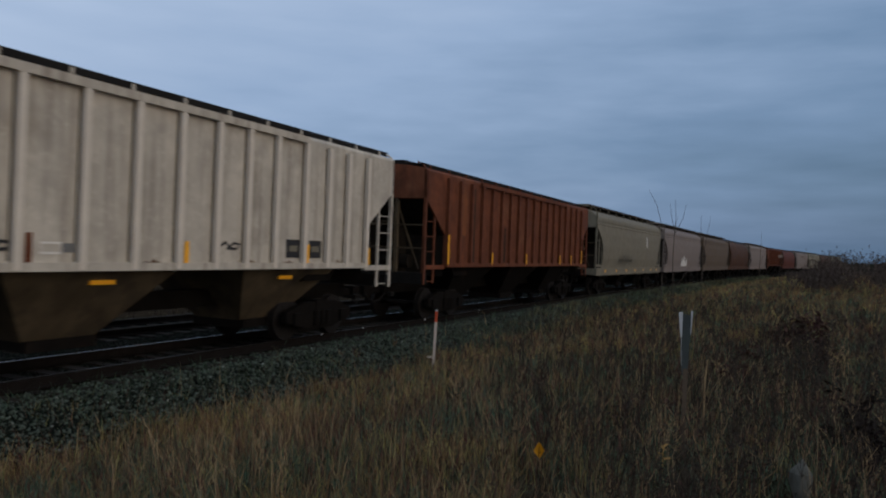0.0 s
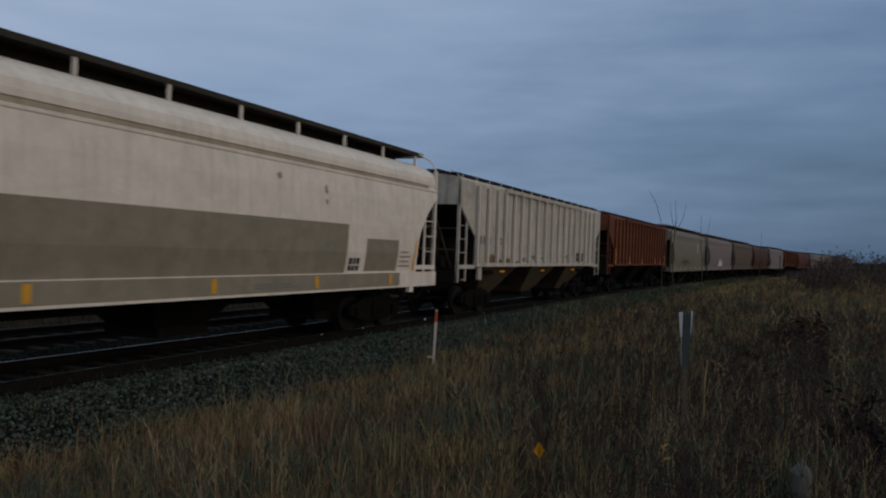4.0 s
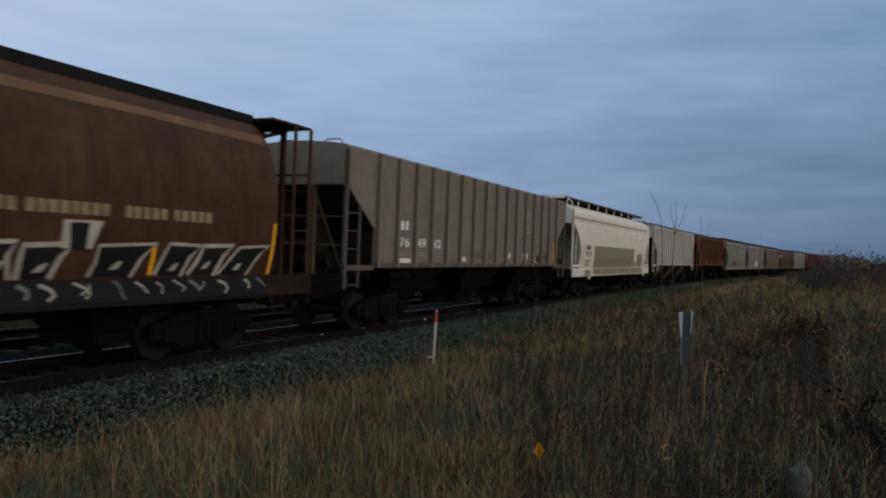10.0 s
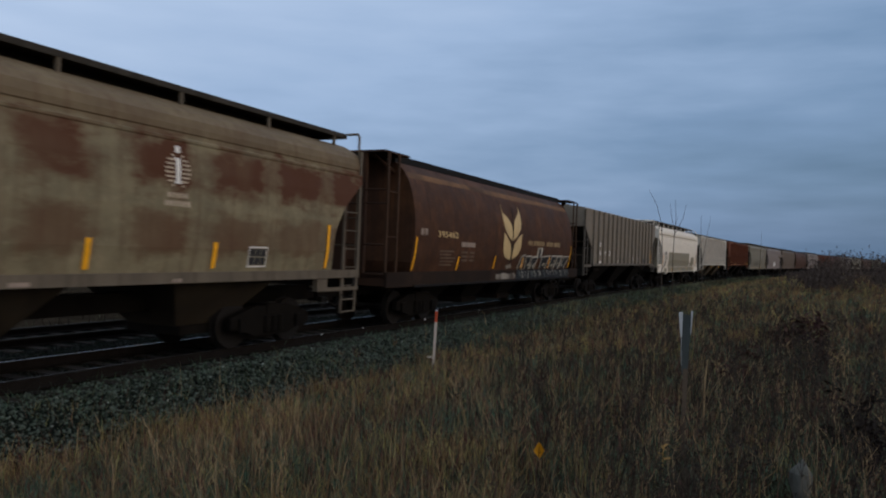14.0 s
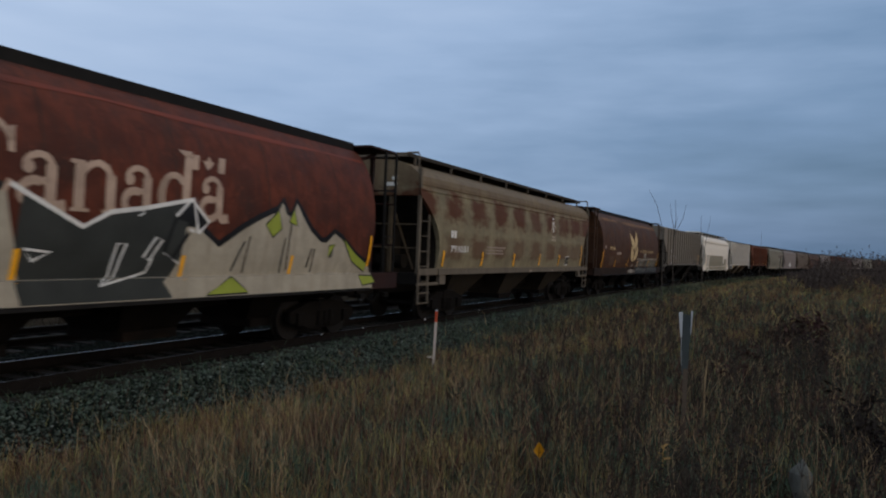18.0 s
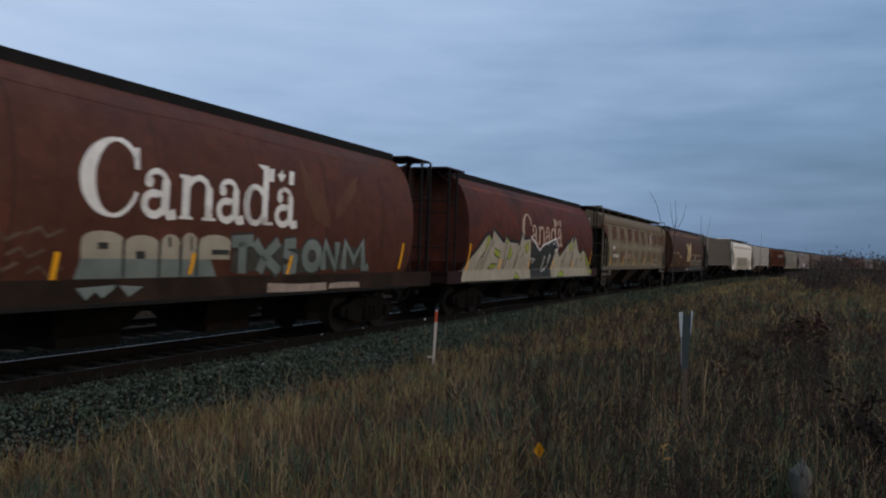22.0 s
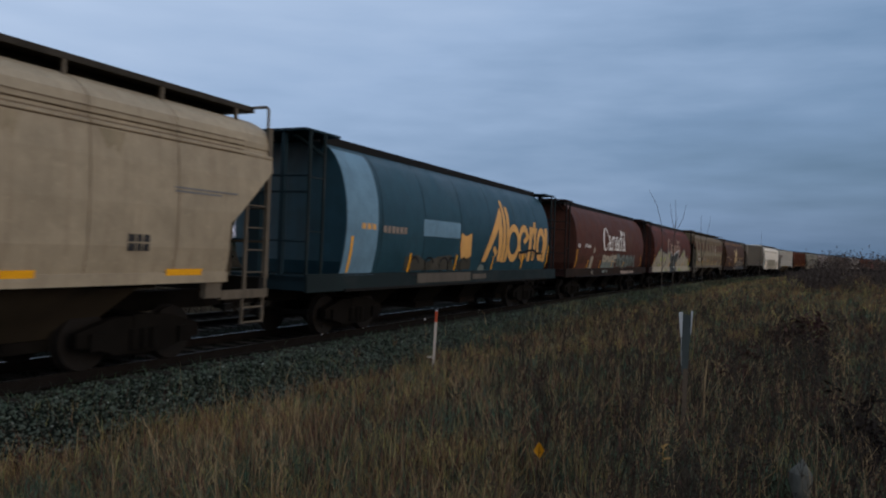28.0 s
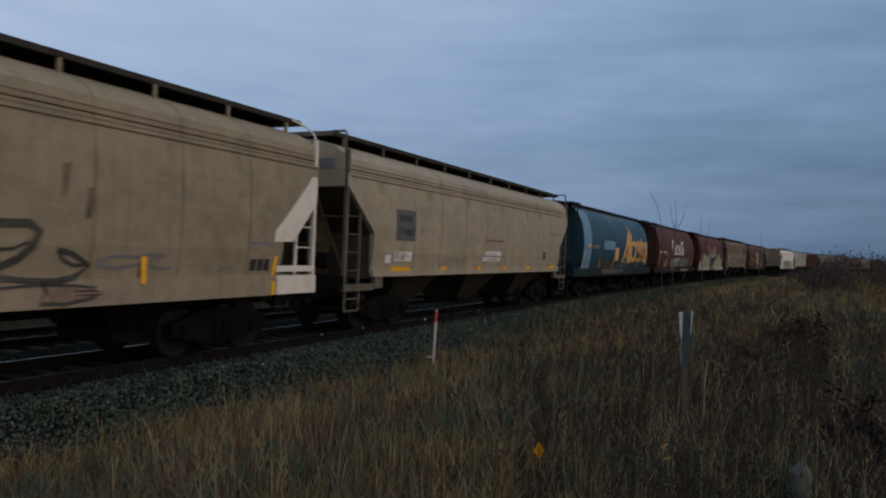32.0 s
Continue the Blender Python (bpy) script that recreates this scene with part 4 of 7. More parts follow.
for pts in (((3.0, 1.72), (3.3, 1.80), (3.75, 1.79), (4.1, 1.84), (4.3, 1.80)), ((3.0, 1.66), (3.4, 1.62), (3.8, 1.68), (4.3, 1.60), (4.46, 1.64)), ((4.0, 1.70), (4.12, 1.84), (4.2, 1.70)), ((6.30, 2.06), (6.7, 2.08), (7.0, 2.04)), ((5.55, 1.56), (5.75, 1.62), (6.0, 1.56))):
    paint(car_y, "graffiti_line", stroke(pts, 0.045), M["sign_grey"], 0.011)
for x, z0, z1 in ((1.05, 2.5, 3.2), (2.35, 2.6, 3.1), (2.75, 2.3, 2.8)):
    paint(car_y, "dirt_streak", [((x, z0), (x + 0.10, z0 + 0.05), (x + 0.16, z1), (x + 0.02, z1 - 0.04))], M["seam"], 0.0065, "brown dirt running down the side")
blanks(car_y, 2.6, 3.4, 1.10, 1.34, 4, M["faint"])
blanks(car_y, 6.3, 6.9, 2.0, 2.25, 3, M["faint"])

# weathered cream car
car_x = hopper_car("weathered cream covered hopper car with ridged roof edge", "smooth", -59.40, M["cream"], half=9.5, full=8.85, deep_sill=False, bay_mat=M["darkbay"], trim=M["tantrim"], end_mat=M["grimeshade"], sill_mat=M["cream"], platform=(1.04, 1.20), step=True, straight_rail=True, sill_end=M["dark"], shift=-0.35, bands=(-5.6, -3.95, -2.25, -0.55, 1.2, 2.9, 4.7, 6.4))
paint(car_x, "number_panel", [rect(-6.30, -5.25, 2.28, 3.08)], M["slate"], 0.009, "grey panel behind the car number")
bars(car_x, -6.1, -5.4, 2.78, 2.94, 4, M["sign_black"])
lettering(car_x, "71482", -6.15, -5.36, 2.42, 2.60, M["sign_black"], 0.014, bold=0.01)
paint(car_x, "white_label", [rect(-6.32, -5.88, 1.75, 1.99), rect(-5.84, -5.38, 1.75, 1.99), rect(-6.75, -6.45, 1.70, 1.90)], M["sign_white"], 0.010)
blanks(car_x, -6.28, -5.5, 1.79, 1.97, 3, M["faint"])
blanks(car_x, -4.92, -4.76, 2.56, 2.72, 3, M["faint"])
paint(car_x, "white_label", [rect(-0.42, 1.10, 1.76, 1.90), rect(-0.30, 1.12, 1.95, 2.09)], M["sign_white"], 0.010)
blanks(car_x, -0.2, 0.9, 1.80, 2.06, 3, M["faint"])
paint(car_x, "red_line", [rect(-0.34, 1.32, 2.43, 2.47)], M["rust"], 0.010)
paint(car_x, "vent_window", [rect(5.76, 6.18, 1.88, 2.14)], M["sign_black"], 0.012)
paint(car_x, "vent_window_bars", [rect(5.90, 5.925, 1.88, 2.14), rect(6.03, 6.055, 1.88, 2.14), rect(5.76, 6.18, 2.0, 2.02)], M["cream"], 0.016)
blanks(car_x, 6.6, 8.2, 2.86, 2.98, 2, M["sign_grey"])
for a, b in ((-6.5, -5.5), (-3.6, -3.2), (-0.95, -0.6), (1.35, 1.7), (3.75, 4.25), (6.55, 7.35)):
    paint(car_x, "reflective_strip", [rect(a, b, 1.49, 1.60)], M["yellow"], 0.075, "yellow reflective strip")

paint(car_x, "outlined_box", stroke(((-4.95, 2.52), (-4.72, 2.52), (-4.72, 2.76), (-4.95, 2.76), (-4.95, 2.52)), 0.025), M["faint"], 0.010)
for x in (-3.55, -2.75, -2.3):
    paint(car_x, "graffiti_line", stroke(((x, 1.62), (x + 0.22, 1.86), (x + 0.3, 1.70), (x + 0.5, 1.84)), 0.03), M["g_teal"], 0.010)
for x, w in ((-7.2, 0.3), (-4.6, 0.5), (-1.9, 0.4), (0.9, 0.5), (3.6, 0.4), (5.2, 0.5)):
    paint(car_x, "roof_stain", [((x, 3.66), (x + w, 3.66), (x + w * 0.7, 3.28), (x + w * 0.55, 3.45), (x + w * 0.3, 3.36))], M["creamdirty"], 0.006, "brown streak below the ridges")
# blue car
ROUND = (-5.9, -3.6, -1.2, 1.15, 3.5, 5.9)
car_a = hopper_car("faded blue cylindrical grain hopper car with orange lettering", "round", -40.47, M["blue"], full=8.8, half=9.58, bays=4, bands=ROUND, shift=-0.5, sill_mat=M["navysill"], trim=M["navy"], band_mat=M["navysill"], post_mat=M["navysill"])
paint(car_a, "pale_end_band", [rect(-6.98, -5.60, 1.42, 4.30)], M["paleblue"], 0.007, "pale blue band round the tank's end", 0.0)
paint(car_a, "pale_panel", [rect(-3.15, -0.73, 2.44, 2.90)], M["paleblue"], 0.008)
bars(car_a, -5.3, -4.05, 2.45, 2.62, 6, M["faint"])
bars(car_a, -6.3, -5.6, 2.5, 2.64, 3, M["orange"])


def ring(cx, cz, rx, rz, ix, iz, a0=0, a1=360, n=22):
    """A band between two ellipses."""
    o, i = arc(cx, cz, rx, rz, a0, a1, n), arc(cx, cz, ix, iz, a0, a1, n)
    return [(o[k], o[k + 1], i[k + 1], i[k]) for k in range(n)]


BOLD = (
    ("A", [((1.05, 1.75), (1.38, 1.74), (2.44, 2.90), (2.50, 3.63)), ((2.50, 3.63), (2.68, 3.35), (2.78, 2.83), (2.79, 2.36), (2.71, 1.79), (2.40, 1.73), (2.47, 2.24), (2.44, 2.90)), ((1.97, 2.15), (2.13, 2.29), (2.38, 2.09), (2.27, 1.91))]),
    ("l", [((2.48, 3.85), (2.66, 3.86), (2.88, 3.55), (3.07, 3.13), (3.13, 2.49), (3.01, 1.73), (2.72, 1.74), (2.86, 2.47), (2.82, 3.15), (2.67, 3.52))]),
    ("b", [((2.96, 3.65), (3.16, 3.68), (3.37, 3.33), (3.45, 2.89), (3.42, 2.40), (3.29, 1.76), (3.05, 1.74), (3.20, 2.38), (3.18, 3.03), (3.09, 3.35))] + ring(3.90, 2.42, 0.63, 0.68, 0.42, 0.41)),
    ("e", ring(4.98, 2.45, 0.58, 0.68, 0.35, 0.41, 20, 318) + [((4.92, 2.54), (5.12, 2.39), (5.63, 2.67), (5.47, 2.85))]),
    ("r", [((5.60, 3.09), (5.89, 3.08), (5.90, 2.40), (5.77, 1.78), (5.48, 1.77), (5.60, 2.45)), ((5.80, 2.72), (5.92, 2.62), (6.10, 2.95), (6.02, 3.12))]),
    ("t", [((6.05, 3.28), (6.30, 3.28), (6.39, 2.55), (6.28, 1.81), (5.98, 1.81), (6.14, 2.47)), ((5.86, 3.05), (6.51, 3.07), (6.48, 2.88), (5.88, 2.86))]),
    ("a", ring(6.99, 2.44, 0.51, 0.66, 0.29, 0.37) + [((7.45, 3.10), (7.79, 3.10), (7.82, 2.41), (7.58, 1.75), (7.22, 1.76), (7.44, 2.39))]),
)
for k, (_, shapes) in enumerate(BOLD):
    paint(car_a, "letter", shapes, M["orange"], 0.010 + 0.001 * (k % 3), "bold orange letter")
paint(car_a, "jar_graffiti", [((-0.57, 1.82), (-0.70, 2.20), (-0.62, 2.62), (-0.42, 2.55), (-0.2, 2.52), (0.0, 2.60), (0.15, 2.63), (0.16, 1.92), (-0.16, 1.83))], M["orange"], 0.010, "orange graffiti fill")
paint(car_a, "graffiti_fill", [((-4.2, 1.50), (-4.1, 1.86), (-3.4, 1.92), (-2.9, 1.72), (-2.2, 1.88), (-1.3, 1.94), (-1.1, 1.60), (-0.5, 1.83), (0.16, 1.90), (0.2, 1.50))], M["g_shadow"], 0.009, "dark olive graffiti")
for x in (-3.6, -2.7, -1.75, -1.2, -0.35):
    paint(car_a, "graffiti_line", stroke(arc(x, 1.62, 0.28, 0.24, 20, 300, 9), 0.06), M["g_dark"], 0.011)
SCRAWL = (((4.46, 1.96), (4.54, 2.12), (4.85, 2.07), (5.22, 2.14), (5.75, 2.19), (6.23, 2.20), (6.45, 2.10), (6.85, 2.08), (7.27, 2.09), (7.22, 1.90)), ((4.54, 2.10), (4.60, 1.76)), ((4.78, 2.06), (4.86, 1.80)), ((5.22, 2.12), (5.10, 1.78)), ((5.85, 2.10), (5.95, 1.84)), ((6.23, 2.16), (6.12, 1.85)), ((6.55, 2.08), (6.62, 1.95)))
for pts in SCRAWL:
    paint(car_a, "graffiti_line", stroke(pts, 0.085), M["g_dark"], 0.015)
paint(car_a, "graffiti_fill", [((0.75, 1.50), (0.95, 1.66), (1.3, 1.62), (1.35, 1.46), (1.0, 1.42))], M["g_teal"], 0.010)
paint(car_a, "painted_out_sill", [rect(-3.4, 0.22, 1.16, 1.42)], M["greytrim"], 0.012, "sill painted over in tan")
paint(car_a, "painted_out_sill", [rect(0.35, 1.50, 1.20, 1.36)], M["greytrim"], 0.012)
for x, a, b in ((-6.72, 1.48, 2.32), (-3.78, 1.46, 1.95), (-0.85, 1.50, 1.95), (2.12, 1.50, 1.95), (5.05, 1.52, 2.0), (7.98, 1.55, 2.42)):
    marker(car_a, x, a, b, w=0.085)

part("data_plate", box(-8.86, -8.852, -1.12, -0.52, 3.86, 4.10), M["sign_grey"], car_x, "blue grey data plate")
for ob in car_y.children:
    # the end's ladder and corner were repainted with the panel
    if ob.name.split(".")[0] in ("ladder", "corner_post", "grab_iron", "end_sill", "platform_edge") and ob.data.vertices[0].co.x > 0:
        ob.data.materials[0] = M["cleanwhite"]
# red cars
def ridge_lines(car):
    """Thin brown lines along the ridges under the roof."""
    for z in (3.685, 3.77, 3.845, 3.935):
        paint(car, "ridge_stain", [rect(-8.4, 8.4, z, z + 0.022)], M["seam"], 0.006)


for c in (car_x, car_y):
    ridge_lines(c)

car_c2 = hopper_car("faded red cylindrical grain hopper car with white lettering", "round", -21.29, M["redbrown"], full=8.8, half=9.5, bays=4, bands=ROUND, shift=-0.5, sill_mat=M["dirtysill"], trim=M["darkred"], post_mat=M["dark"])
canada(car_c2, M["sign_white"])
bars(car_c2, -6.68, -6.28, 2.44, 2.62, 2, M["sign_white"])
lettering(car_c2, "110484", -5.57, -4.47, 2.45, 2.64, M["sign_white"], bold=0.012)
paint(car_c2, "graffiti_fill", [((-3.78, 2.54), (-3.62, 2.41), (-3.70, 2.26), (-3.84, 2.18), (-3.95, 2.25), (-3.92, 2.43)), ((-4.07, 2.11), (-3.86, 1.98), (-3.95, 1.8), (-4.10, 1.46), (-4.60, 1.47), (-4.45, 1.7), (-4.40, 1.95)), ((-4.15, 1.36), (-3.95, 1.34), (-3.92, 1.14), (-4.08, 1.16))], M["g_cream"], 0.010, "pale graffiti")


def blob(x0, x1, z0, z1, lean=0.0):
    """A fat letter with a rounded top."""
    m, w = (x0 + x1) / 2, (x1 - x0) / 2
    return [(x0, z0), (x1, z0), (x1 + lean * 0.5, (z0 + z1) / 2)] + [(m + lean + w * math.cos(radians(a)), z1 - 0.14 + 0.14 * math.sin(radians(a))) for a in range(0, 181, 20)] + [(x0 + lean * 0.5, (z0 + z1) / 2)]


for a, b, top in ((-2.10, -1.37, 2.17), (-1.34, -0.68, 2.13), (-0.63, -0.24, 2.16), (-0.19, 0.15, 2.20), (0.20, 0.98, 2.19)):
    paint(car_c2, "graffiti_fill", [blob(a, b, 1.76, top, 0.03)], M["g_cream"], 0.010, "pale graffiti letter")
paint(car_c2, "graffiti_line", [rect(-1.80, -1.62, 1.90, 2.00), rect(-1.12, -0.94, 1.76, 1.88), rect(-0.46, -0.40, 1.95, 2.12), rect(0.02, 0.06, 1.9, 2.15), rect(0.52, 0.96, 1.84, 1.93)], M["g_char"], 0.013)
paint(car_c2, "graffiti_fill", [((-2.25, 1.46), (-2.10, 1.76), (0.5, 1.76), (0.62, 1.45))], M["g_teal"], 0.010, "grey graffiti shadow")
for x in (-1.36, -0.66, -0.2, 0.17):
    paint(car_c2, "graffiti_line", stroke(((x - 0.03, 1.47), (x, 1.76), (x + 0.02, 2.05)), 0.05), M["g_char"], 0.014)
paint(car_c2, "graffiti_shadow", [((1.00, 1.52), (1.08, 1.9), (1.3, 2.0), (1.9, 1.96), (2.5, 2.08), (3.1, 1.98), (3.6, 2.1), (4.2, 2.0), (5.0, 2.08), (5.6, 2.02), (5.7, 1.62), (4.9, 1.52), (4.0, 1.56), (3.1, 1.48), (2.0, 1.54))], M["g_shadow"], 0.0095, "dark ground of the graffiti")
SCRIPT = (((1.03, 2.08), (1.62, 2.12)), ((1.32, 2.08), (1.30, 1.50)), ((1.66, 2.10), (1.95, 1.82), (2.38, 2.12)), ((1.95, 1.82), (1.78, 1.52)), ((2.05, 1.75), (2.40, 1.52)), ((2.93, 2.10), (2.62, 2.08), (2.60, 1.88), (2.92, 1.80), (2.88, 1.58), (2.55, 1.56)), (*arc(3.50, 1.84, 0.26, 0.25, 0, 360, 12),), ((3.92, 1.55), (3.98, 2.14), (4.40, 1.58), (4.45, 2.16)), ((4.72, 1.56), (4.78, 2.16), (5.15, 1.76), (5.50, 2.18), (5.58, 1.56), (5.82, 1.62)))
for pts in SCRIPT:
    paint(car_c2, "graffiti_outline", stroke(pts, 0.31), M["g_char"], 0.011, "dark edge of the graffiti")
    paint(car_c2, "graffiti_letter", stroke(pts, 0.22), M["g_teal"], 0.013, "grey graffiti letter")
M["oldwheat"] = mat("ghost_of_an_emblem", (0.10, 0.045, 0.026), 0.7, vary=0.2, scale=2)
paint(car_c2, "faded_emblem", [((2.85, 3.95), (3.35, 3.45), (3.9, 3.1), (4.15, 2.72), (4.1, 2.45), (3.6, 2.6), (3.2, 3.1)), ((5.2, 3.75), (5.1, 3.3), (4.75, 2.9), (4.35, 2.6), (4.3, 2.95), (4.7, 3.35))], M["oldwheat"], 0.007, "ghost of a painted-over emblem")
paint(car_c2, "white_stencil", [((2.06, 1.13), (4.08, 1.10), (4.06, 1.28), (3.1, 1.27), (2.08, 1.31)), ((4.16, 1.14), (5.45, 1.14), (5.42, 1.26), (4.7, 1.28), (4.2, 1.25))], M["faint"], 0.012)
paint(car_c2, "white_stencil", [((-2.14, 1.34), (-1.98, 1.16), (-1.82, 1.28), (-1.70, 1.18), (-1.50, 1.30), (-1.46, 1.37)), ((-1.40, 1.36), (-1.22, 1.18), (-1.08, 1.26), (-0.94, 1.33))], M["g_teal"], 0.012)
for k, (x, z) in enumerate(((-3.6, 1.62), (-3.2, 1.80), (-2.95, 1.55), (-3.5, 2.02), (-2.9, 2.08), (-4.9, 1.60))):
    paint(car_c2, "graffiti_line", stroke(((x, z), (x + 0.2, z + 0.10), (x + 0.3, z - 0.03), (x + 0.55, z + 0.08)), 0.05), M["faintdark"], 0.010)
blanks(car_c2, -6.3, -4.6, 1.72, 2.10, 3, M["brown"])
for x, a, b in ((-6.80, 1.50, 2.34), (-4.75, 1.47, 1.85), (-2.40, 1.45, 1.85), (0.16, 1.50, 1.86), (2.85, 1.45, 1.84), (7.50, 1.55, 2.20)):
    marker(car_c2, x, a, b, w=0.085)

car_c1 = hopper_car("red cylindrical grain hopper car half covered in pale graffiti", "round", -2.53, M["red"], full=8.8, half=9.45, bays=4, bands=ROUND, shift=-0.55, sill_mat=M["darkred"], trim=M["darkred"], post_mat=M["dark"])
M["oldletters"] = mat("faded_cream_letters", (0.40, 0.29, 0.22), 0.65, vary=0.2, scale=3)
canada(car_c1, M["oldletters"])
CREST = ((-7.25, 1.46), (-6.88, 1.76), (-6.20, 2.11), (-5.51, 2.58), (-5.33, 2.63), (-5.02, 2.47), (-4.91, 2.81), (-4.63, 2.67), (-3.92, 2.37), (-3.70, 2.63), (-3.39, 2.44), (-2.52, 2.42), (-2.33, 2.32), (-2.10, 2.81), (-1.86, 2.55), (-1.15, 2.62), (-1.0, 1.46))
CREST_2 = ((1.3, 1.46), (1.9, 2.30), (2.2, 2.30), (2.72, 1.97), (3.41, 2.33), (3.9, 2.54), (4.36, 2.70), (4.50, 2.88), (4.62, 2.66), (4.80, 2.60), (4.95, 2.90), (5.15, 2.66), (5.45, 2.36), (5.83, 2.14), (6.05, 2.14), (6.36, 2.34), (6.60, 2.24), (7.25, 1.84), (7.85, 1.60), (7.9, 1.46))
for crest, dx in ((CREST, -0.07), (CREST_2, 0.07)):
    paint(car_c1, "graffiti_edge", stroke(crest[:-1] if dx < 0 else crest[1:], 0.24), M["g_dark"], 0.0105, "black outline of the graffiti")
    paint(car_c1, "graffiti_fill", [crest], M["g_cream"], 0.012, "pale cream graffiti letters")
paint(car_c1, "graffiti_fill", [((-7.38, 1.13), (8.05, 1.10), (7.95, 1.46), (-7.25, 1.46))], M["g_cream"], 0.012, "pale cream graffiti on the sill")
part("painted_ledge", box(-7.85, 6.6, -1.545, -1.42, 1.462, 1.468), M["g_cream"], car_c1)
paint(car_c1, "graffiti_star", [((-0.95, 1.13), (-1.12, 1.64), (-0.93, 2.59), (-0.01, 2.20), (0.48, 2.41), (2.12, 2.72), (1.96, 2.30), (1.81, 1.80), (1.47, 1.39), (1.68, 1.13))], M["g_char"], 0.014, "charcoal graffiti star")
paint(car_c1, "graffiti_line", stroke(((-1.1, 2.72), (-0.03, 2.21), (0.45, 2.45), (1.1, 2.55), (2.1, 2.76), (2.22, 2.2), (2.02, 2.26)), 0.07) + stroke(((0.27, 1.36), (0.55, 1.98), (0.72, 1.99), (0.42, 1.46), (0.27, 1.36)), 0.035) + stroke(((0.27, 1.36), (1.05, 1.55), (1.20, 1.76)), 0.035) + stroke(((1.02, 1.78), (1.30, 2.10), (1.43, 2.06), (1.14, 1.74), (1.02, 1.78)), 0.035) + stroke(((-0.95, 1.88), (-0.55, 1.84), (-0.85, 1.72), (-0.95, 1.88)), 0.045) + stroke(((1.46, 1.86), (1.76, 1.68)), 0.03) + stroke(((0.95, 2.42), (1.05, 2.46), (1.02, 2.56)), 0.03), M["g_white"], 0.017, "white graffiti outline")
paint(car_c1, "graffiti_fill", [((1.72, 2.42), (2.05, 2.70), (2.42, 2.40), (2.25, 2.26), (2.02, 2.36))], M["g_dark"], 0.0155, "black graffiti point")
paint(car_c1, "graffiti_line", stroke(((1.72, 2.46), (2.05, 2.75), (2.46, 2.40), (2.22, 2.20)), 0.06), M["g_white"], 0.018)
paint(car_c1, "graffiti_line", stroke(((1.72, 2.42), (1.46, 1.90), (1.60, 1.75), (2.0, 2.2)), 0.07), M["g_dark"], 0.0175)
LIME = (((-5.57, 2.08), (-5.42, 2.59), (-5.13, 2.56)), ((-4.79, 2.01), (-4.74, 2.19), (-4.23, 2.08), (-4.26, 1.89)), ((-3.47, 1.90), (-3.29, 2.36), (-3.07, 2.04), (-3.30, 1.84)), ((-5.21, 1.53), (-4.97, 1.65), (-4.46, 1.66), (-4.76, 1.53)), ((-1.79, 2.34), (-1.43, 2.49), (-1.35, 2.21), (-1.48, 2.07)), ((-2.81, 1.16), (-2.57, 1.37), (-2.16, 1.14)), ((4.0, 2.42), (4.37, 2.71), (4.46, 2.37), (4.2, 2.21)), ((4.72, 2.52), (4.86, 2.76), (4.96, 2.45)), ((6.73, 2.22), (7.16, 1.94), (7.72, 1.67), (7.64, 1.50), (7.1, 1.74), (6.87, 2.03)), ((6.15, 2.06), (6.36, 2.11), (6.12, 1.82)), ((7.4, 1.40), (8.0, 1.38), (8.15, 1.24), (7.6, 1.19)), ((2.47, 1.15), (3.06, 1.44), (3.52, 1.16)), ((-3.72, 2.38), (-3.66, 2.58), (-3.5, 2.45)))
for pts in LIME:
    paint(car_c1, "graffiti_line", stroke((*pts, pts[0]), 0.07), M["g_dark"], 0.014)
    paint(car_c1, "graffiti_accent", [pts], M["g_lime"], 0.017, "lime green graffiti accent")
for pts in (((-5.9, 1.5), (-5.6, 2.05)), ((-5.72, 1.46), (-5.3, 2.1), (-5.0, 2.42)), ((-3.8, 1.5), (-3.5, 1.9)), ((-2.7, 1.5), (-2.4, 2.1), (-2.2, 2.3)), ((-2.1, 1.9), (-1.95, 2.1), (-1.9, 1.95)), ((3.0, 1.55), (3.4, 2.1)), ((4.4, 1.5), (4.6, 2.2)), ((5.3, 1.6), (5.5, 2.0)), ((6.2, 1.8), (6.3, 1.95))):
    paint(car_c1, "graffiti_line", stroke(pts, 0.045), M["g_char"], 0.0165)
for pts in (((-6.2, 1.47), (-5.95, 1.85), (-5.57, 2.08)), ((-4.95, 2.48), (-4.88, 2.24)), ((-3.9, 1.50), (-3.72, 2.1), (-3.70, 2.38)), ((-2.52, 2.40), (-2.62, 1.95), (-2.75, 1.50)), ((3.3, 1.5), (3.55, 2.2)), ((4.62, 1.55), (4.72, 2.2), (4.80, 2.55)), ((5.45, 1.5), (5.6, 2.0))):
    paint(car_c1, "graffiti_line", stroke(pts, 0.04), M["g_dark"], 0.0168)
for x, a, b in ((-6.80, 1.46, 2.32), (-4.05, 1.43, 1.85), (-0.98, 1.43, 1.88), (1.95, 1.43, 1.82), (4.9, 1.45, 1.85), (7.90, 1.62, 2.34)):
    marker(car_c1, x, a, b, w=0.085)

for car, m in ((car_c1, M["freshred"]), (car_c2, M["redbrown"])):
    paint(car, "unfaded_band", [((-6.9, 4.10), (-5.2, 4.05), (-4, 4.11), (-1, 4.06), (0.5, 4.12), (2, 4.07), (5, 4.06), (6.2, 4.12), (7.9, 4.08), (7.9, 4.16), (-6.9, 4.16))], m, 0.007, "less faded paint below the roof", 0.0)
M["emblempaint"] = mat("worn_white_emblem_paint", (0.40, 0.33, 0.25), 0.65, vary=0.25, scale=6)


def emblem(car, x, z, r):
    """A striped disc behind an upright bar with a dot."""
    for i in range(8):
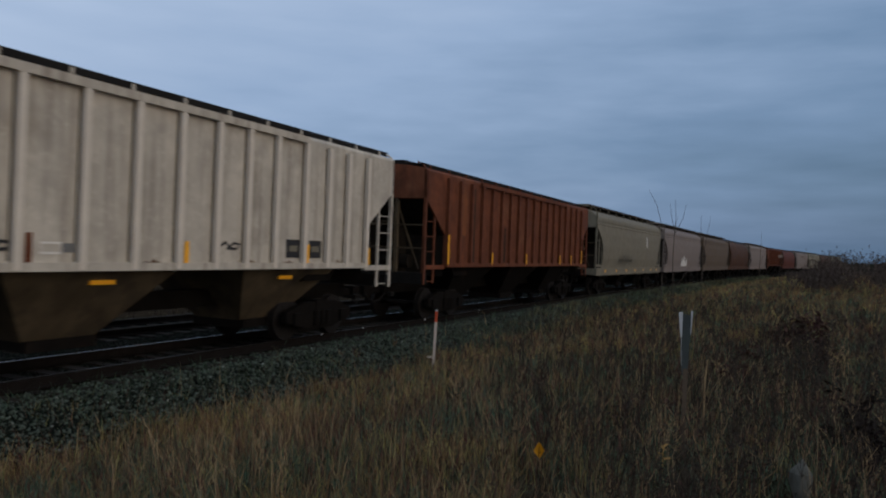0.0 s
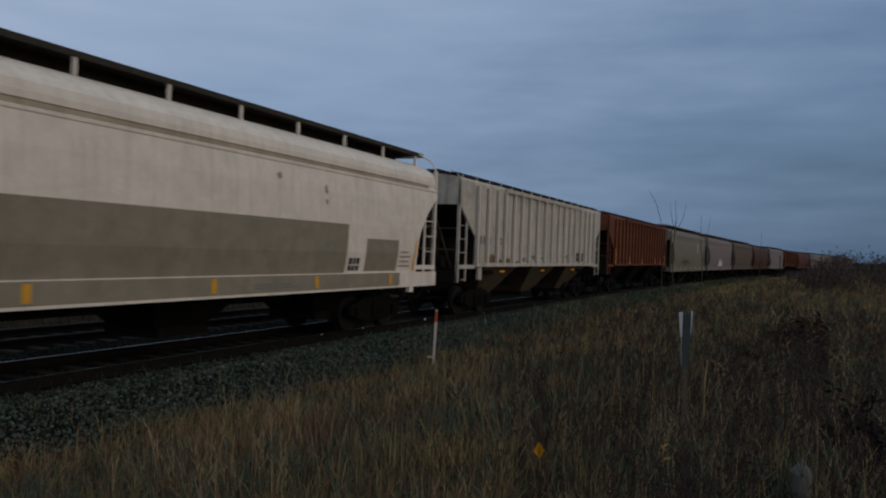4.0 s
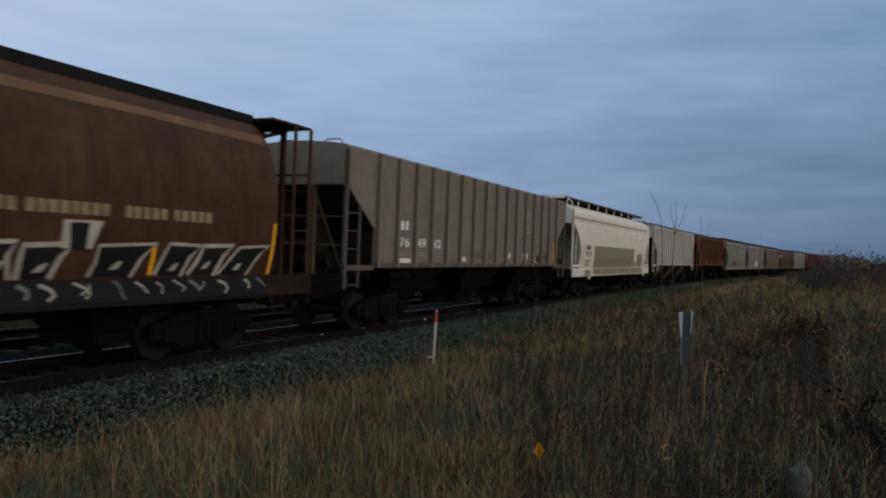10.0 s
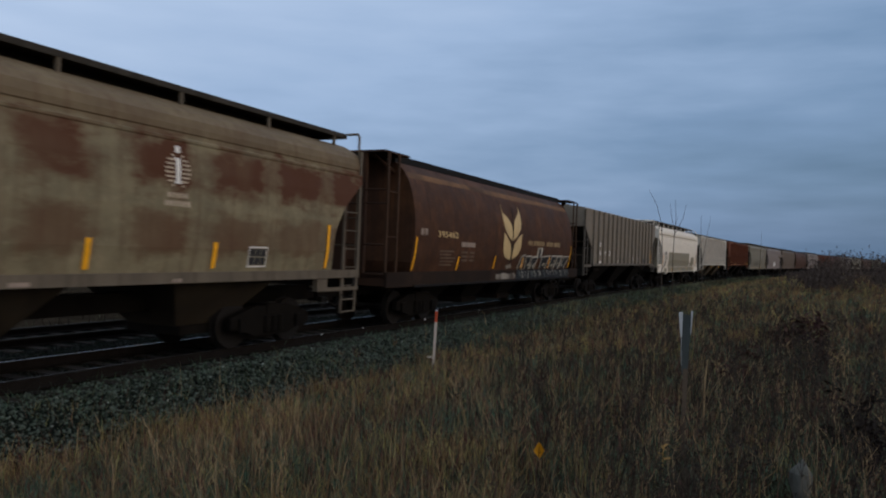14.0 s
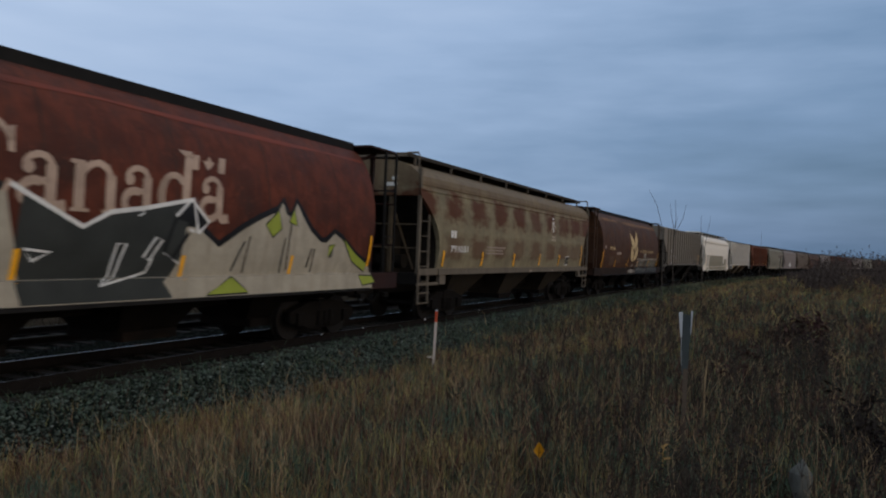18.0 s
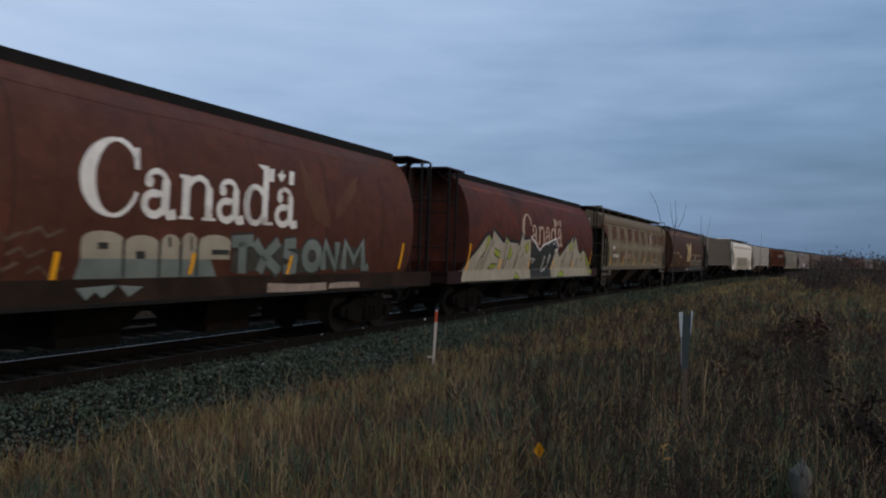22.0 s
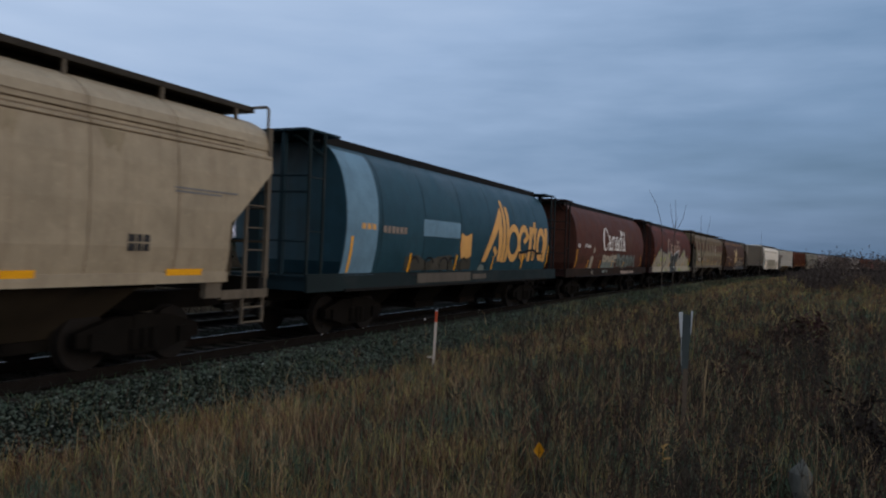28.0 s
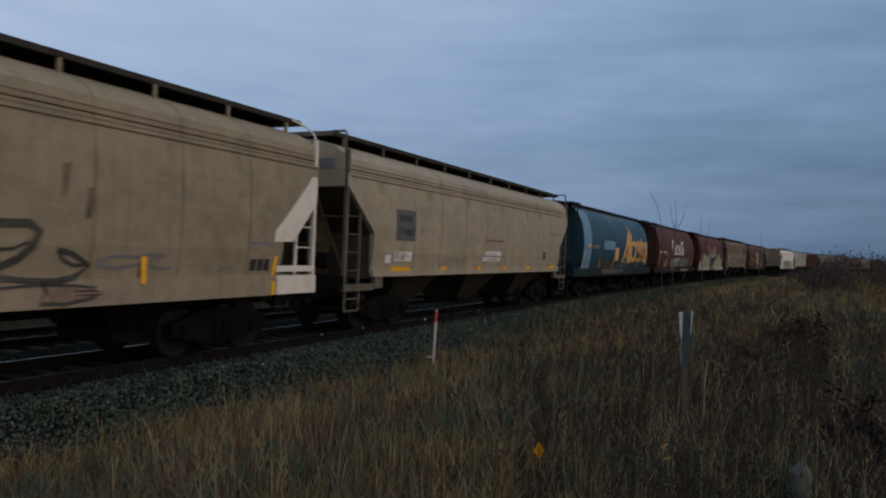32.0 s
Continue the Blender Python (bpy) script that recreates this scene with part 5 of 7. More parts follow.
        h = -r + (i + 0.5) * r / 4
        w = math.sqrt(max(0.0, r * r - h * h))
        for s in (-1, 1):
            a, b = sorted((x + s * 0.075, x + s * max(w, 0.09)))
            paint(car, "emblem_stripe", [rect(a, b, z + h - 0.016, z + h + 0.016)], M["emblempaint"], 0.011, "worn white stripe")
    paint(car, "emblem_bar", [((x - 0.09, z - r * 0.75), (x + 0.09, z - r * 0.75), (x + 0.05, z - r * 0.6), (x + 0.05, z + r * 0.75), (x - 0.09, z + r * 0.75), (x - 0.05, z + r * 0.6), (x - 0.05, z - r * 0.6))], M["sign_white"], 0.012, "white bar of the emblem")
    paint(car, "emblem_dot", [rect(x - 0.055, x + 0.055, z + r * 1.05, z + r * 1.45)], M["sign_white"], 0.012)


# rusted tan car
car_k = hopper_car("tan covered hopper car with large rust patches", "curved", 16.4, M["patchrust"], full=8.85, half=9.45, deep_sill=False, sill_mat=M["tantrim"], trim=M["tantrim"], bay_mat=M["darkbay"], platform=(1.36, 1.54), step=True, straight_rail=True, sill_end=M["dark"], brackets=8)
for x in (-7.4, -4.5, -1.54, 1.36, 3.95):
    marker(car_k, x, 1.60, 2.06)
marker(car_k, 7.42, 1.58, 2.52)
paint(car_k, "vent_window", [rect(4.89, 5.34, 1.66, 1.96)], M["sign_black"], 0.012)
paint(car_k, "vent_window_bars", [rect(5.03, 5.05, 1.66, 1.96), rect(5.18, 5.20, 1.66, 1.96), rect(4.89, 5.34, 1.80, 1.82)], M["tan"], 0.016)
emblem(car_k, 3.02, 3.20, 0.28)
bars(car_k, 2.80, 3.26, 2.76, 2.84, 5, M["emblempaint"])
bars(car_k, 2.74, 3.32, 2.62, 2.71, 6, M["emblempaint"])
bars(car_k, -6.98, -6.55, 2.45, 2.66, 2, M["sign_white"])
lettering(car_k, "798031", -6.95, -5.68, 2.02, 2.22, M["sign_white"], bold=0.012)
for z, w in ((4.02, 0.16), (3.86, 0.42)):
    part("end_lettering", box(-8.866, -8.86, -0.75, -0.75 + w, z - 0.05, z + 0.05), M["sign_white"], car_k)
blanks(car_k, -4.2, -2.4, 2.0, 2.3, 3, M["faint"])
paint(car_k, "white_label", [rect(0.2, 0.5, 1.38, 1.44), rect(3.0, 3.2, 1.38, 1.44)], M["faint"], 0.012)
paint(car_k, "vent_frame", stroke(((4.86, 1.63), (5.37, 1.63), (5.37, 1.99), (4.86, 1.99), (4.86, 1.63)), 0.035), M["sign_white"], 0.017, "white painted frame round the vent")

# brown car with the wheat emblem
car_h = hopper_car("rusty brown cylindrical hopper car with a wheat emblem", "round", 35.34, M["brown"], full=8.8, half=9.45, bays=4, bands=steps(-6.6, 6.6, 9), shift=-0.5, sill_mat=M["dirtysill"], trim=M["darkrust"], post_mat=M["rustpost"])

LEAVES = (((-0.76, 3.78), (-0.55, 3.44), (-0.10, 3.32), (0.14, 3.19), (0.37, 3.0), (0.44, 2.8), (0.42, 2.5), (0.08, 2.62), (-0.30, 2.88), (-0.46, 3.12)),
          ((1.02, 3.78), (1.06, 3.60), (0.91, 3.44), (0.64, 3.25), (0.54, 3.0), (0.52, 2.5), (0.90, 2.66), (1.25, 2.92), (1.33, 3.19), (1.22, 3.5)),
          ((-0.38, 2.77), (-0.05, 2.60), (0.24, 2.40), (0.36, 2.2), (0.37, 1.99), (0.29, 1.80), (-0.1, 1.88), (-0.33, 1.99), (-0.42, 2.3)),
          ((1.39, 2.78), (1.05, 2.62), (0.69, 2.40), (0.56, 2.15), (0.50, 1.84), (0.85, 1.92), (1.11, 2.02), (1.32, 2.2), (1.40, 2.45)))
for pts in LEAVES:
    paint(car_h, "emblem_leaf", [pts], M["gold"], 0.010, "golden wheat leaf")
paint(car_h, "emblem_stem", stroke(((0.40, 3.7), (0.48, 3.1), (0.47, 2.4), (0.40, 1.8), (0.22, 1.5)), 0.07), M["dark"], 0.012)
for a, b, n in ((2.16, 2.69, 3), (2.78, 4.14, 8), (4.38, 5.25, 5), (5.35, 6.25, 5)):
    bars(car_h, a, b, 2.38, 2.56, n, M["faintgold"], gap=0.22)
bars(car_h, -6.61, -6.16, 2.47, 2.65, 2, M["faint"])
lettering(car_h, "395462", -5.57, -4.19, 2.44, 2.62, M["gold"], bold=0.012)
paint(car_h, "white_label", [rect(-3.93, -2.88, 2.20, 2.34)], M["faint"], 0.010)
blanks(car_h, -5.4, -4.3, 1.62, 2.12, 5, M["faintdark"])
blanks(car_h, -3.9, -3.4, 1.75, 2.12, 3, M["faintdark"])
blanks(car_h, -3.3, -2.9, 1.75, 2.12, 3, M["faintdark"])
paint(car_h, "graffiti_fill", [((0.95, 1.12), (1.05, 1.44), (7.6, 1.44), (7.7, 1.12))], M["g_dark"], 0.010, "black graffiti on the sill")
SLANTED = (
    ((1.14, 1.47), (1.66, 1.47), (1.97, 2.02), (1.53, 1.95)),
    ((1.93, 1.47), (2.46, 1.47), (2.66, 1.98), (2.04, 1.95)),
    ((2.56, 1.47), (3.04, 1.47), (3.55, 1.97), (2.74, 1.93)),
    ((3.66, 1.49), (4.42, 1.47), (5.02, 2.00), (3.92, 1.95)),
    ((4.90, 1.50), (5.46, 1.47), (5.99, 1.99), (5.28, 2.01)),
    ((5.62, 1.50), (6.24, 1.47), (6.80, 2.01), (6.05, 1.99)),
    ((6.36, 1.50), (7.10, 1.47), (7.80, 2.02), (6.96, 1.98)),
)
for i, q in enumerate(SLANTED):
    paint(car_h, "graffiti_letter", [q], M["g_dark"], 0.010, "black graffiti letter")
    edge = [q[0], (q[0][0] * 0.55 + q[3][0] * 0.45 + 0.05 * (i % 2), q[0][1] * 0.55 + q[3][1] * 0.45), q[3], q[2], (q[2][0] * 0.6 + q[1][0] * 0.4 - 0.08, q[2][1] * 0.6 + q[1][1] * 0.4), q[1]]
    paint(car_h, "graffiti_line", stroke(edge, 0.052 + 0.012 * (i % 3)), M["g_bone"], 0.013, "cream graffiti outline")
    mx, mz = (q[0][0] + q[1][0]) / 2 + 0.12, 1.62 + 0.03 * (i % 2)
    paint(car_h, "graffiti_accent", [((mx - 0.12, mz - 0.06), (mx + 0.04, mz - 0.05), (mx + 0.16, mz + 0.08), (mx + 0.02, mz + 0.05))], M["g_bone"], 0.014)
for i in range(17):
    x = 1.1 + 0.39 * i + random.uniform(-0.16, 0.16)
    d, lo = random.uniform(-0.05, 0.32), random.uniform(1.13, 1.24)
    paint(car_h, "graffiti_line", stroke(((x, random.uniform(1.38, 1.43)), (x + d * 0.5 + 0.06, 1.33), (x + d, (1.33 + lo) / 2), (x + d + random.uniform(-0.1, 0.08), lo)), random.uniform(0.022, 0.06)), M["g_bone"] if i % 4 else M["g_teal"], 0.013)
paint(car_h, "graffiti_fill", [((3.28, 1.90), (3.34, 2.30), (4.00, 2.31), (3.78, 1.90))], M["g_bone"], 0.0145, "cream graffiti arrow")
paint(car_h, "graffiti_fill", [((3.42, 1.88), (3.45, 2.26), (3.76, 2.27), (3.68, 1.88))], M["g_dark"], 0.016)
paint(car_h, "painted_out_sill", [((-1.05, 1.16), (-0.6, 1.13), (0.1, 1.15), (0.86, 1.13), (0.92, 1.26), (0.78, 1.35), (0.2, 1.32), (-0.3, 1.36), (-0.8, 1.31), (-1.0, 1.34))], M["palepatch"], 0.012, "sill patched in flaking pale grey")
paint(car_h, "graffiti_fill", [((-0.05, 1.58), (0.1, 1.66), (0.22, 1.61), (0.36, 1.70), (0.48, 1.60), (0.62, 1.58), (0.45, 1.50), (0.3, 1.54), (0.1, 1.48))], M["palepatch"], 0.013)
for x, a, b in ((-6.88, 1.50, 2.40), (-4.02, 1.48, 1.90), (-1.05, 1.50, 1.94), (1.72, 1.47, 1.9), (4.98, 1.50, 1.94), (7.92, 1.48, 2.46)):
    marker(car_h, x, a, b, w=0.085)

paint(car_h, "rusted_band", [((-6.9, 3.98), (-3, 4.02), (1, 3.97), (5, 4.02), (7.9, 3.98), (7.9, 4.16), (-6.9, 4.16))], M["ridgerust"], 0.007, "orange rust below the roof", 0.0)
# grey ribbed car
car_ic = hopper_car("dull grey ribbed covered hopper car", "tall", 54.19, M["grey"], full=8.72, half=9.4, ribs=steps(-7.34, 7.3, 16), rib_mat=M["grey"], walk_on=False, bays=3, shift=-0.35, trim=M["greytrim"])
part("hatch_trough", box(-7.9, 7.9, -0.34, 0.34, 4.50, 4.60), M["dustgrey"], car_ic, "long low roof hatch")
for e in (-1, 1):
    for y in (-0.9, 0.5):
        part("grab_iron", tube([Vector((e * 8.1, y, 4.46)), Vector((e * 8.1, y, 4.60)), Vector((e * 8.1, y + 0.08, 4.64)), Vector((e * 8.1, y + 0.42, 4.64)), Vector((e * 8.1, y + 0.5, 4.60)), Vector((e * 8.1, y + 0.5, 4.46))], 0.018), M["greytrim"], car_ic)
# each rib's shade painted as a thin dark strip beside it
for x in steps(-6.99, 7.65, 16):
    paint(car_ic, "rib_grime", [rect(x - 0.074, x - 0.056, 1.72, 4.34)], M["ribdark"], 0.007)
bars(car_ic, -5.81, -5.31, 2.56, 2.80, 2, M["sign_white"])
for txt, a, b in (("76", -5.85, -5.30), ("49", -4.88, -4.35), ("92", -3.92, -3.38)):
    lettering(car_ic, txt, a, b, 2.12, 2.36, M["sign_white"], bold=0.015)
emblem(car_ic, 3.93, 3.50, 0.25)
bars(car_ic, 3.64, 4.30, 2.98, 3.08, 5, M["emblempaint"])
bars(car_ic, 3.60, 4.34, 2.82, 2.92, 6, M["emblempaint"])
bars(car_ic, 1.81, 2.41, 1.87, 2.05, 3, M["sign_white"])
bars(car_ic, 3.63, 4.25, 1.85, 2.06, 3, M["sign_white"])
for x in (-0.84, -0.4, 0.02):
    paint(car_ic, "graffiti_line", stroke(((x, 1.92), (x + 0.14, 2.08), (x + 0.24, 1.90), (x + 0.36, 2.06), (x + 0.42, 1.82)), 0.04), M["g_shadow"], 0.010)
paint(car_ic, "white_label", [rect(-5.85, -5.2, 1.66, 1.82), rect(-2.1, -1.6, 1.75, 1.88), rect(4.66, 5.12, 1.74, 1.92)], M["sign_white"], 0.010)
blanks(car_ic, -5.85, -4.0, 1.88, 2.02, 2, M["faint"])
for x, a, b in ((-6.9, 1.71, 2.58), (-3.9, 1.68, 2.05), (1.9, 1.68, 2.05), (4.9, 1.68, 2.05), (7.5, 1.68, 2.55)):
    marker(car_ic, x, a, b)
paint(car_ic, "vent_window", [rect(5.25, 5.85, 1.75, 2.0)], M["sign_black"], 0.012)
for i in range(5):
    x = 6.1 + 0.2 * i
    paint(car_ic, "graffiti_line", stroke(((x, 1.75), (x + 0.12, 2.15), (x + 0.2, 1.95), (x + 0.05, 1.9)), 0.045), M["g_char"], 0.012)

# white car with tan panels
car_s = hopper_car("chalky white covered hopper car with tan panels", "curved", 73.0, M["cleanwhite"], full=8.7, shift=-0.2, half=9.4, end_mat=M["tan"], post_mat=M["tan"], rise=0.07, sill_end=M["recess"])
paint(car_s, "tan_panel", [rect(-4.95, 4.20, 1.47, 2.58)], M["tan"], 0.009, "large tan repainted panel")
paint(car_s, "tan_panel", [rect(5.04, 6.60, 1.50, 2.28)], M["tan"], 0.009, "tan repainted panel")
paint(car_s, "tan_sill", [rect(-5.05, 6.75, 1.12, 1.45), rect(-6.58, -5.48, 1.08, 1.36)], M["tan"], 0.009, "tan repainted sill")
paint(car_s, "stained_band", [rect(-8.4, 8.4, 3.76, 3.85)], M["cream"], 0.006)
paint(car_s, "mark_panel", [rect(-6.55, -5.45, 1.98, 2.62)], M["cleanwhite"], 0.008)
bars(car_s, -6.45, -5.60, 2.36, 2.58, 4, M["sign_black"])
lettering(car_s, "525228", -6.5, -5.5, 2.04, 2.27, M["sign_black"], 0.012, bold=0.015)
blanks(car_s, -6.5, -5.5, 1.55, 1.92, 4, M["sign_grey"])
marker(car_s, -7.0, 1.50, 2.42)
for a in (-3.6, -0.1, 3.0, 6.2):
    paint(car_s, "reflective_strip", [rect(a, a + 0.13, 1.16, 1.42)], M["amber"], 0.012)
paint(car_s, "vent_window", [rect(4.32, 4.78, 1.52, 1.82)], M["sign_black"], 0.012)
paint(car_s, "vent_window_bars", [rect(4.46, 4.49, 1.52, 1.82), rect(4.61, 4.64, 1.52, 1.82), rect(4.32, 4.78, 1.64, 1.665)], M["cleanwhite"], 0.016)
marker(car_s, 7.52, 1.50, 2.30, 0.08, w=0.07)
paint(car_s, "old_lettering", [rect(6.72, 7.3, 1.6, 1.64), rect(6.72, 7.25, 1.72, 1.76), rect(6.72, 7.3, 1.84, 1.88), rect(6.72, 7.2, 1.96, 2.0)], M["faint"], 0.010)
paint(car_s, "dirt_spot", [((1.6, 3.45), (1.72, 3.5), (1.75, 3.38), (1.66, 3.34)), ((3.2, 3.32), (3.3, 3.4), (3.34, 3.22), (3.26, 3.18)), ((3.25, 3.05), (3.33, 3.08), (3.34, 2.92))], M["faint"], 0.010)
blanks(car_s, 1.0, 2.6, 1.2, 1.32, 2, M["sign_grey"])
for x in (-5.8, 7.2):
    part("jacking_pad", box(x - 0.1, x + 0.1, -1.56, -1.44, 0.93, 1.10), M["cleanwhite"], car_s)

# worn white ribbed car
ribs_w = (-7.33, -6.47, -5.61, -4.92, -4.05, -3.22, -2.36, -1.43, -0.45, 0.48, 1.38, 2.25, 3.05, 3.88, 4.83, 5.68, 6.45, 7.3)
car_w = hopper_car("worn white ribbed covered hopper car", "ribbed", 91.97, M["white"], full=8.65, half=9.35, ribs=ribs_w, rib_mat=M["whiterib"], chord=(-4.97, 4.88), bay_mat=M["grimeshade"], brackets=16)
for a in (4.30, 5.07):
    paint(car_w, "dark_panel", [rect(a, a + 0.45, 1.80, 2.17)], M["panelgrey"], 0.010)
    paint(car_w, "panel_print", [rect(a + 0.1, a + 0.36, 1.93, 2.05)], M["dustgrey"], 0.014)
for x, a, b in ((1.60, 1.66, 2.06), (5.03, 1.66, 2.08), (7.5, 1.66, 2.05)):
    marker(car_w, x, a, b)
for x, a, b in ((-1.23, 1.66, 2.10), (-4.74, 1.66, 2.05), (-7.1, 1.66, 2.45)):
    marker(car_w, x, a, b, material=M["rust"])
bars(car_w, -7.03, -6.48, 2.33, 2.58, 2, M["sign_grey"])
bars(car_w, -6.30, -6.05, 2.33, 2.57, 1, M["sign_grey"])
lettering(car_w, "72", -5.50, -5.06, 2.35, 2.56, M["sign_black"], bold=0.01)
lettering(car_w, "0", -4.82, -4.58, 2.36, 2.57, M["sign_black"], bold=0.01)
paint(car_w, "white_label", stroke(((-1.05, 1.83), (-0.75, 1.83), (-0.75, 1.97), (-1.05, 1.97), (-1.05, 1.83)), 0.03), M["sign_white"], 0.010)
paint(car_w, "smudge", [rect(-0.72, -0.5, 1.84, 1.97)], M["sign_grey"], 0.010)
for x, z in ((2.42, 2.00), (-3.05, 1.84), (-1.95, 1.92)):
    paint(car_w, "graffiti_line", stroke(((x, z), (x + 0.12, z + 0.07), (x + 0.22, z - 0.02), (x + 0.34, z + 0.06), (x + 0.50, z + 0.03), (x + 0.40, z - 0.05), (x + 0.15, z - 0.04)), 0.05), M["sign_black"], 0.011, "black scribble")
# painted shade: a dark strip along one side of every rib
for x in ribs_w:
    paint(car_w, "rib_grime", [rect(x - 0.09, x - 0.056, 1.72, 4.15)], M["grimeshade"], 0.007)
for x, w, top in ((-6.35, 0.75, 2.02), (-5.5, 0.55, 1.86), (-4.8, 0.65, 1.90), (-3.9, 0.7, 1.80), (-2.3, 0.5, 1.77), (0.7, 0.4, 1.76), (2.9, 0.5, 1.78), (4.2, 0.4, 1.75), (6.1, 0.6, 1.80)):
    paint(car_w, "rust_stain", [((x, 1.71), (x + w, 1.71), (x + w * 0.8, top - 0.05), (x + w * 0.5, top), (x + w * 0.3, top - 0.08), (x + w * 0.1, top - 0.03))], M["stainrust"], 0.008, "brown rust stain along the sill")
part("jacking_pad", box(-7.15, -6.85, -1.54, -1.46, 1.16, 1.56), M["white"], car_w)
for x in (-4.4, 0.15, 4.6):
    part("reflective_strip", box(x - 0.22, x + 0.22, -1.30, -1.27, 1.36, 1.43), M["yellow"], car_w, "yellow reflective strip")

# rust red ribbed car and the cars far ahead
car_r = hopper_car("rust red ribbed covered hopper car", "ribbed", 111.1, M["rust"], half=9.5, full=8.6, ribs=steps(-7.26, 7.26, 18), brackets=14, chord=(-4.85, 4.85))
for x, a, b in ((-7.26, 1.66, 2.52), (-3.84, 1.66, 2.04), (-0.43, 1.66, 2.04), (3.84, 1.66, 2.04), (5.55, 1.66, 2.04), (7.26, 1.66, 2.3)):
    marker(car_r, x, a, b, lift=0.106)
for x, w, top in ((-5.55, 0.42, 4.1), (-4.75, 0.3, 3.9), (1.2, 0.25, 3.3), (3.9, 0.3, 3.6), (-2.6, 0.2, 3.0)):
    paint(car_r, "dark_stain", [((x, 1.72), (x + w, 1.72), (x + w * 0.95, top), (x + w * 0.5, top - 0.12), (x + w * 0.1, top - 0.03))], M["darkrust"], 0.007, "dark stain down the side")
for x in (-6.2, -2.2, 0.4, 3.0, 5.4):
    paint(car_r, "orange_rust", [((x, 2.6), (x + 0.35, 2.5), (x + 0.42, 4.1), (x + 0.06, 4.12))], M["orangerust"], 0.0065, "brighter orange rust")
ahead = (("grey covered hopper car with a scrawl of graffiti", "curved", 130.15, "dustgrey"), ("pale grey covered hopper car with white graffiti", "curved", 148.85, "palegrey"), ("brown grey covered hopper car", "smooth", 167.5, "dustbrown"), ("dark rust covered hopper car", "round", 185.5, "brown"),
         ("white covered hopper car far up the line", "smooth", 204.1, "palegrey"), ("rust red covered hopper car", "ribbed", 223.1, "rust"), ("faded red cylindrical hopper car", "round", 241.9, "red"), ("pale cream covered hopper car", "smooth", 261.1, "palegrey"),
         ("grey covered hopper car far up the line", "smooth", 280.1, "dustgrey"), ("brown cylindrical hopper car", "round", 298.7, "brown"), ("grey ribbed covered hopper car", "ribbed", 317.3, "dustgrey"))
for k, (lab, kind, s, m) in enumerate(ahead):
    c = hopper_car(lab, kind, s, M[m], spin=False, full=8.8 if kind == "round" else 8.6, bays=4 if kind == "round" else 3, ribs=steps(-7.0, 7.0, 16) if kind == "ribbed" else ())
    if k == 0:
        for i in range(7):
            x = -4.0 + 0.5 * i
            paint(c, "graffiti_line", stroke(((x, 1.6), (x + 0.2, 2.2), (x + 0.3, 1.8), (x + 0.05, 1.9)), 0.09), M["g_char"], 0.012)
        paint(c, "white_streak", [rect(3.5, 3.7, 2.7, 3.4)], M["sign_white"], 0.011)
        for x in (-7.0, -4.6, -2.2, 0.2, 2.6, 5.0, 7.0):
            paint(c, "reflective_strip", [rect(x, x + 0.3, 1.22, 1.36)], M["amber"], 0.012, "amber reflective strip")
    if k == 1:
        paint(c, "graffiti_fill", [((-1.6, 1.5), (-1.4, 2.3), (-0.9, 1.9), (-0.4, 2.4), (0.2, 1.8), (0.8, 2.2), (1.2, 1.5))], M["g_white"], 0.011, "white graffiti")


# ---- vegetation, ballast and small things by the line ----
RNG = np.random.default_rng(7)
M["drygrass"] = mat("dry_tan_grass", (0.235, 0.152, 0.074), 0.85, vary=0.3, scale=0.35, fine=9, bump=0.0, island=0.55, hue=0.13, second=(0.125, 0.070, 0.046), second_amt=0.4, spec=0.15)
M["browngrass"] = mat("brown_matted_grass", (0.117, 0.107, 0.064), 0.9, vary=0.35, scale=0.5, fine=9, bump=0.0, island=0.7, hue=0.14, second=(0.056, 0.076, 0.046), second_amt=0.5, spec=0.1)
M["weed"] = mat("dark_withered_weed", (0.034, 0.026, 0.022), 0.9, vary=0.3, scale=0.8, bump=0.0, island=0.7, hue=0.05, spec=0.1)
M["palestalk"] = mat("bleached_stalk", (0.30, 0.21, 0.12), 0.85, vary=0.2, scale=2, bump=0.0, island=0.35, spec=0.2)
M["twig"] = mat("bare_twig_bark", (0.068, 0.056, 0.045), 0.85, vary=0.3, scale=9)
M["spruce"] = mat("dark_spruce_needles", (0.016, 0.024, 0.015), 0.9, vary=0.3, scale=4, island=0.4)
M["redstem"] = mat("reddish_dead_stem", (0.10, 0.044, 0.038), 0.85, vary=0.3, scale=0.8, bump=0.0, island=0.6, hue=0.05, spec=0.1)
M["greenweed"] = mat("low_green_weed", (0.052, 0.088, 0.054), 0.8, vary=0.3, scale=0.8, bump=0.0, island=0.6, hue=0.08, spec=0.12)
M["ballast"] = mat("grey_ballast_stone", (0.052, 0.066, 0.052), 0.85, vary=0.35, scale=6, fine=60, bump=0.3, island=0.95, spec=0.1)


M["darkballast"] = mat("dark_ballast_stone", (0.016, 0.018, 0.016), 0.85, vary=0.35, scale=6, bump=0.0, island=0.8, spec=0.1)
M["palestone"] = mat("pale_ballast_stone", (0.20, 0.22, 0.20), 0.85, vary=0.2, scale=6, bump=0.0, island=0.6, spec=0.1)


def land_np(x, y):
    return np.array([land(float(a), float(b)) for a, b in zip(x, y)])


def toe(x, y):
    """Distance from the track's middle towards the camera."""
    a = np.clip(x - S0, 0, 900)
    return TRACK_Y - RADIUS + np.sqrt(RADIUS ** 2 - a * a) - y


def mesh_stuff(name, V, Q, material, label, category, kind="stuff"):
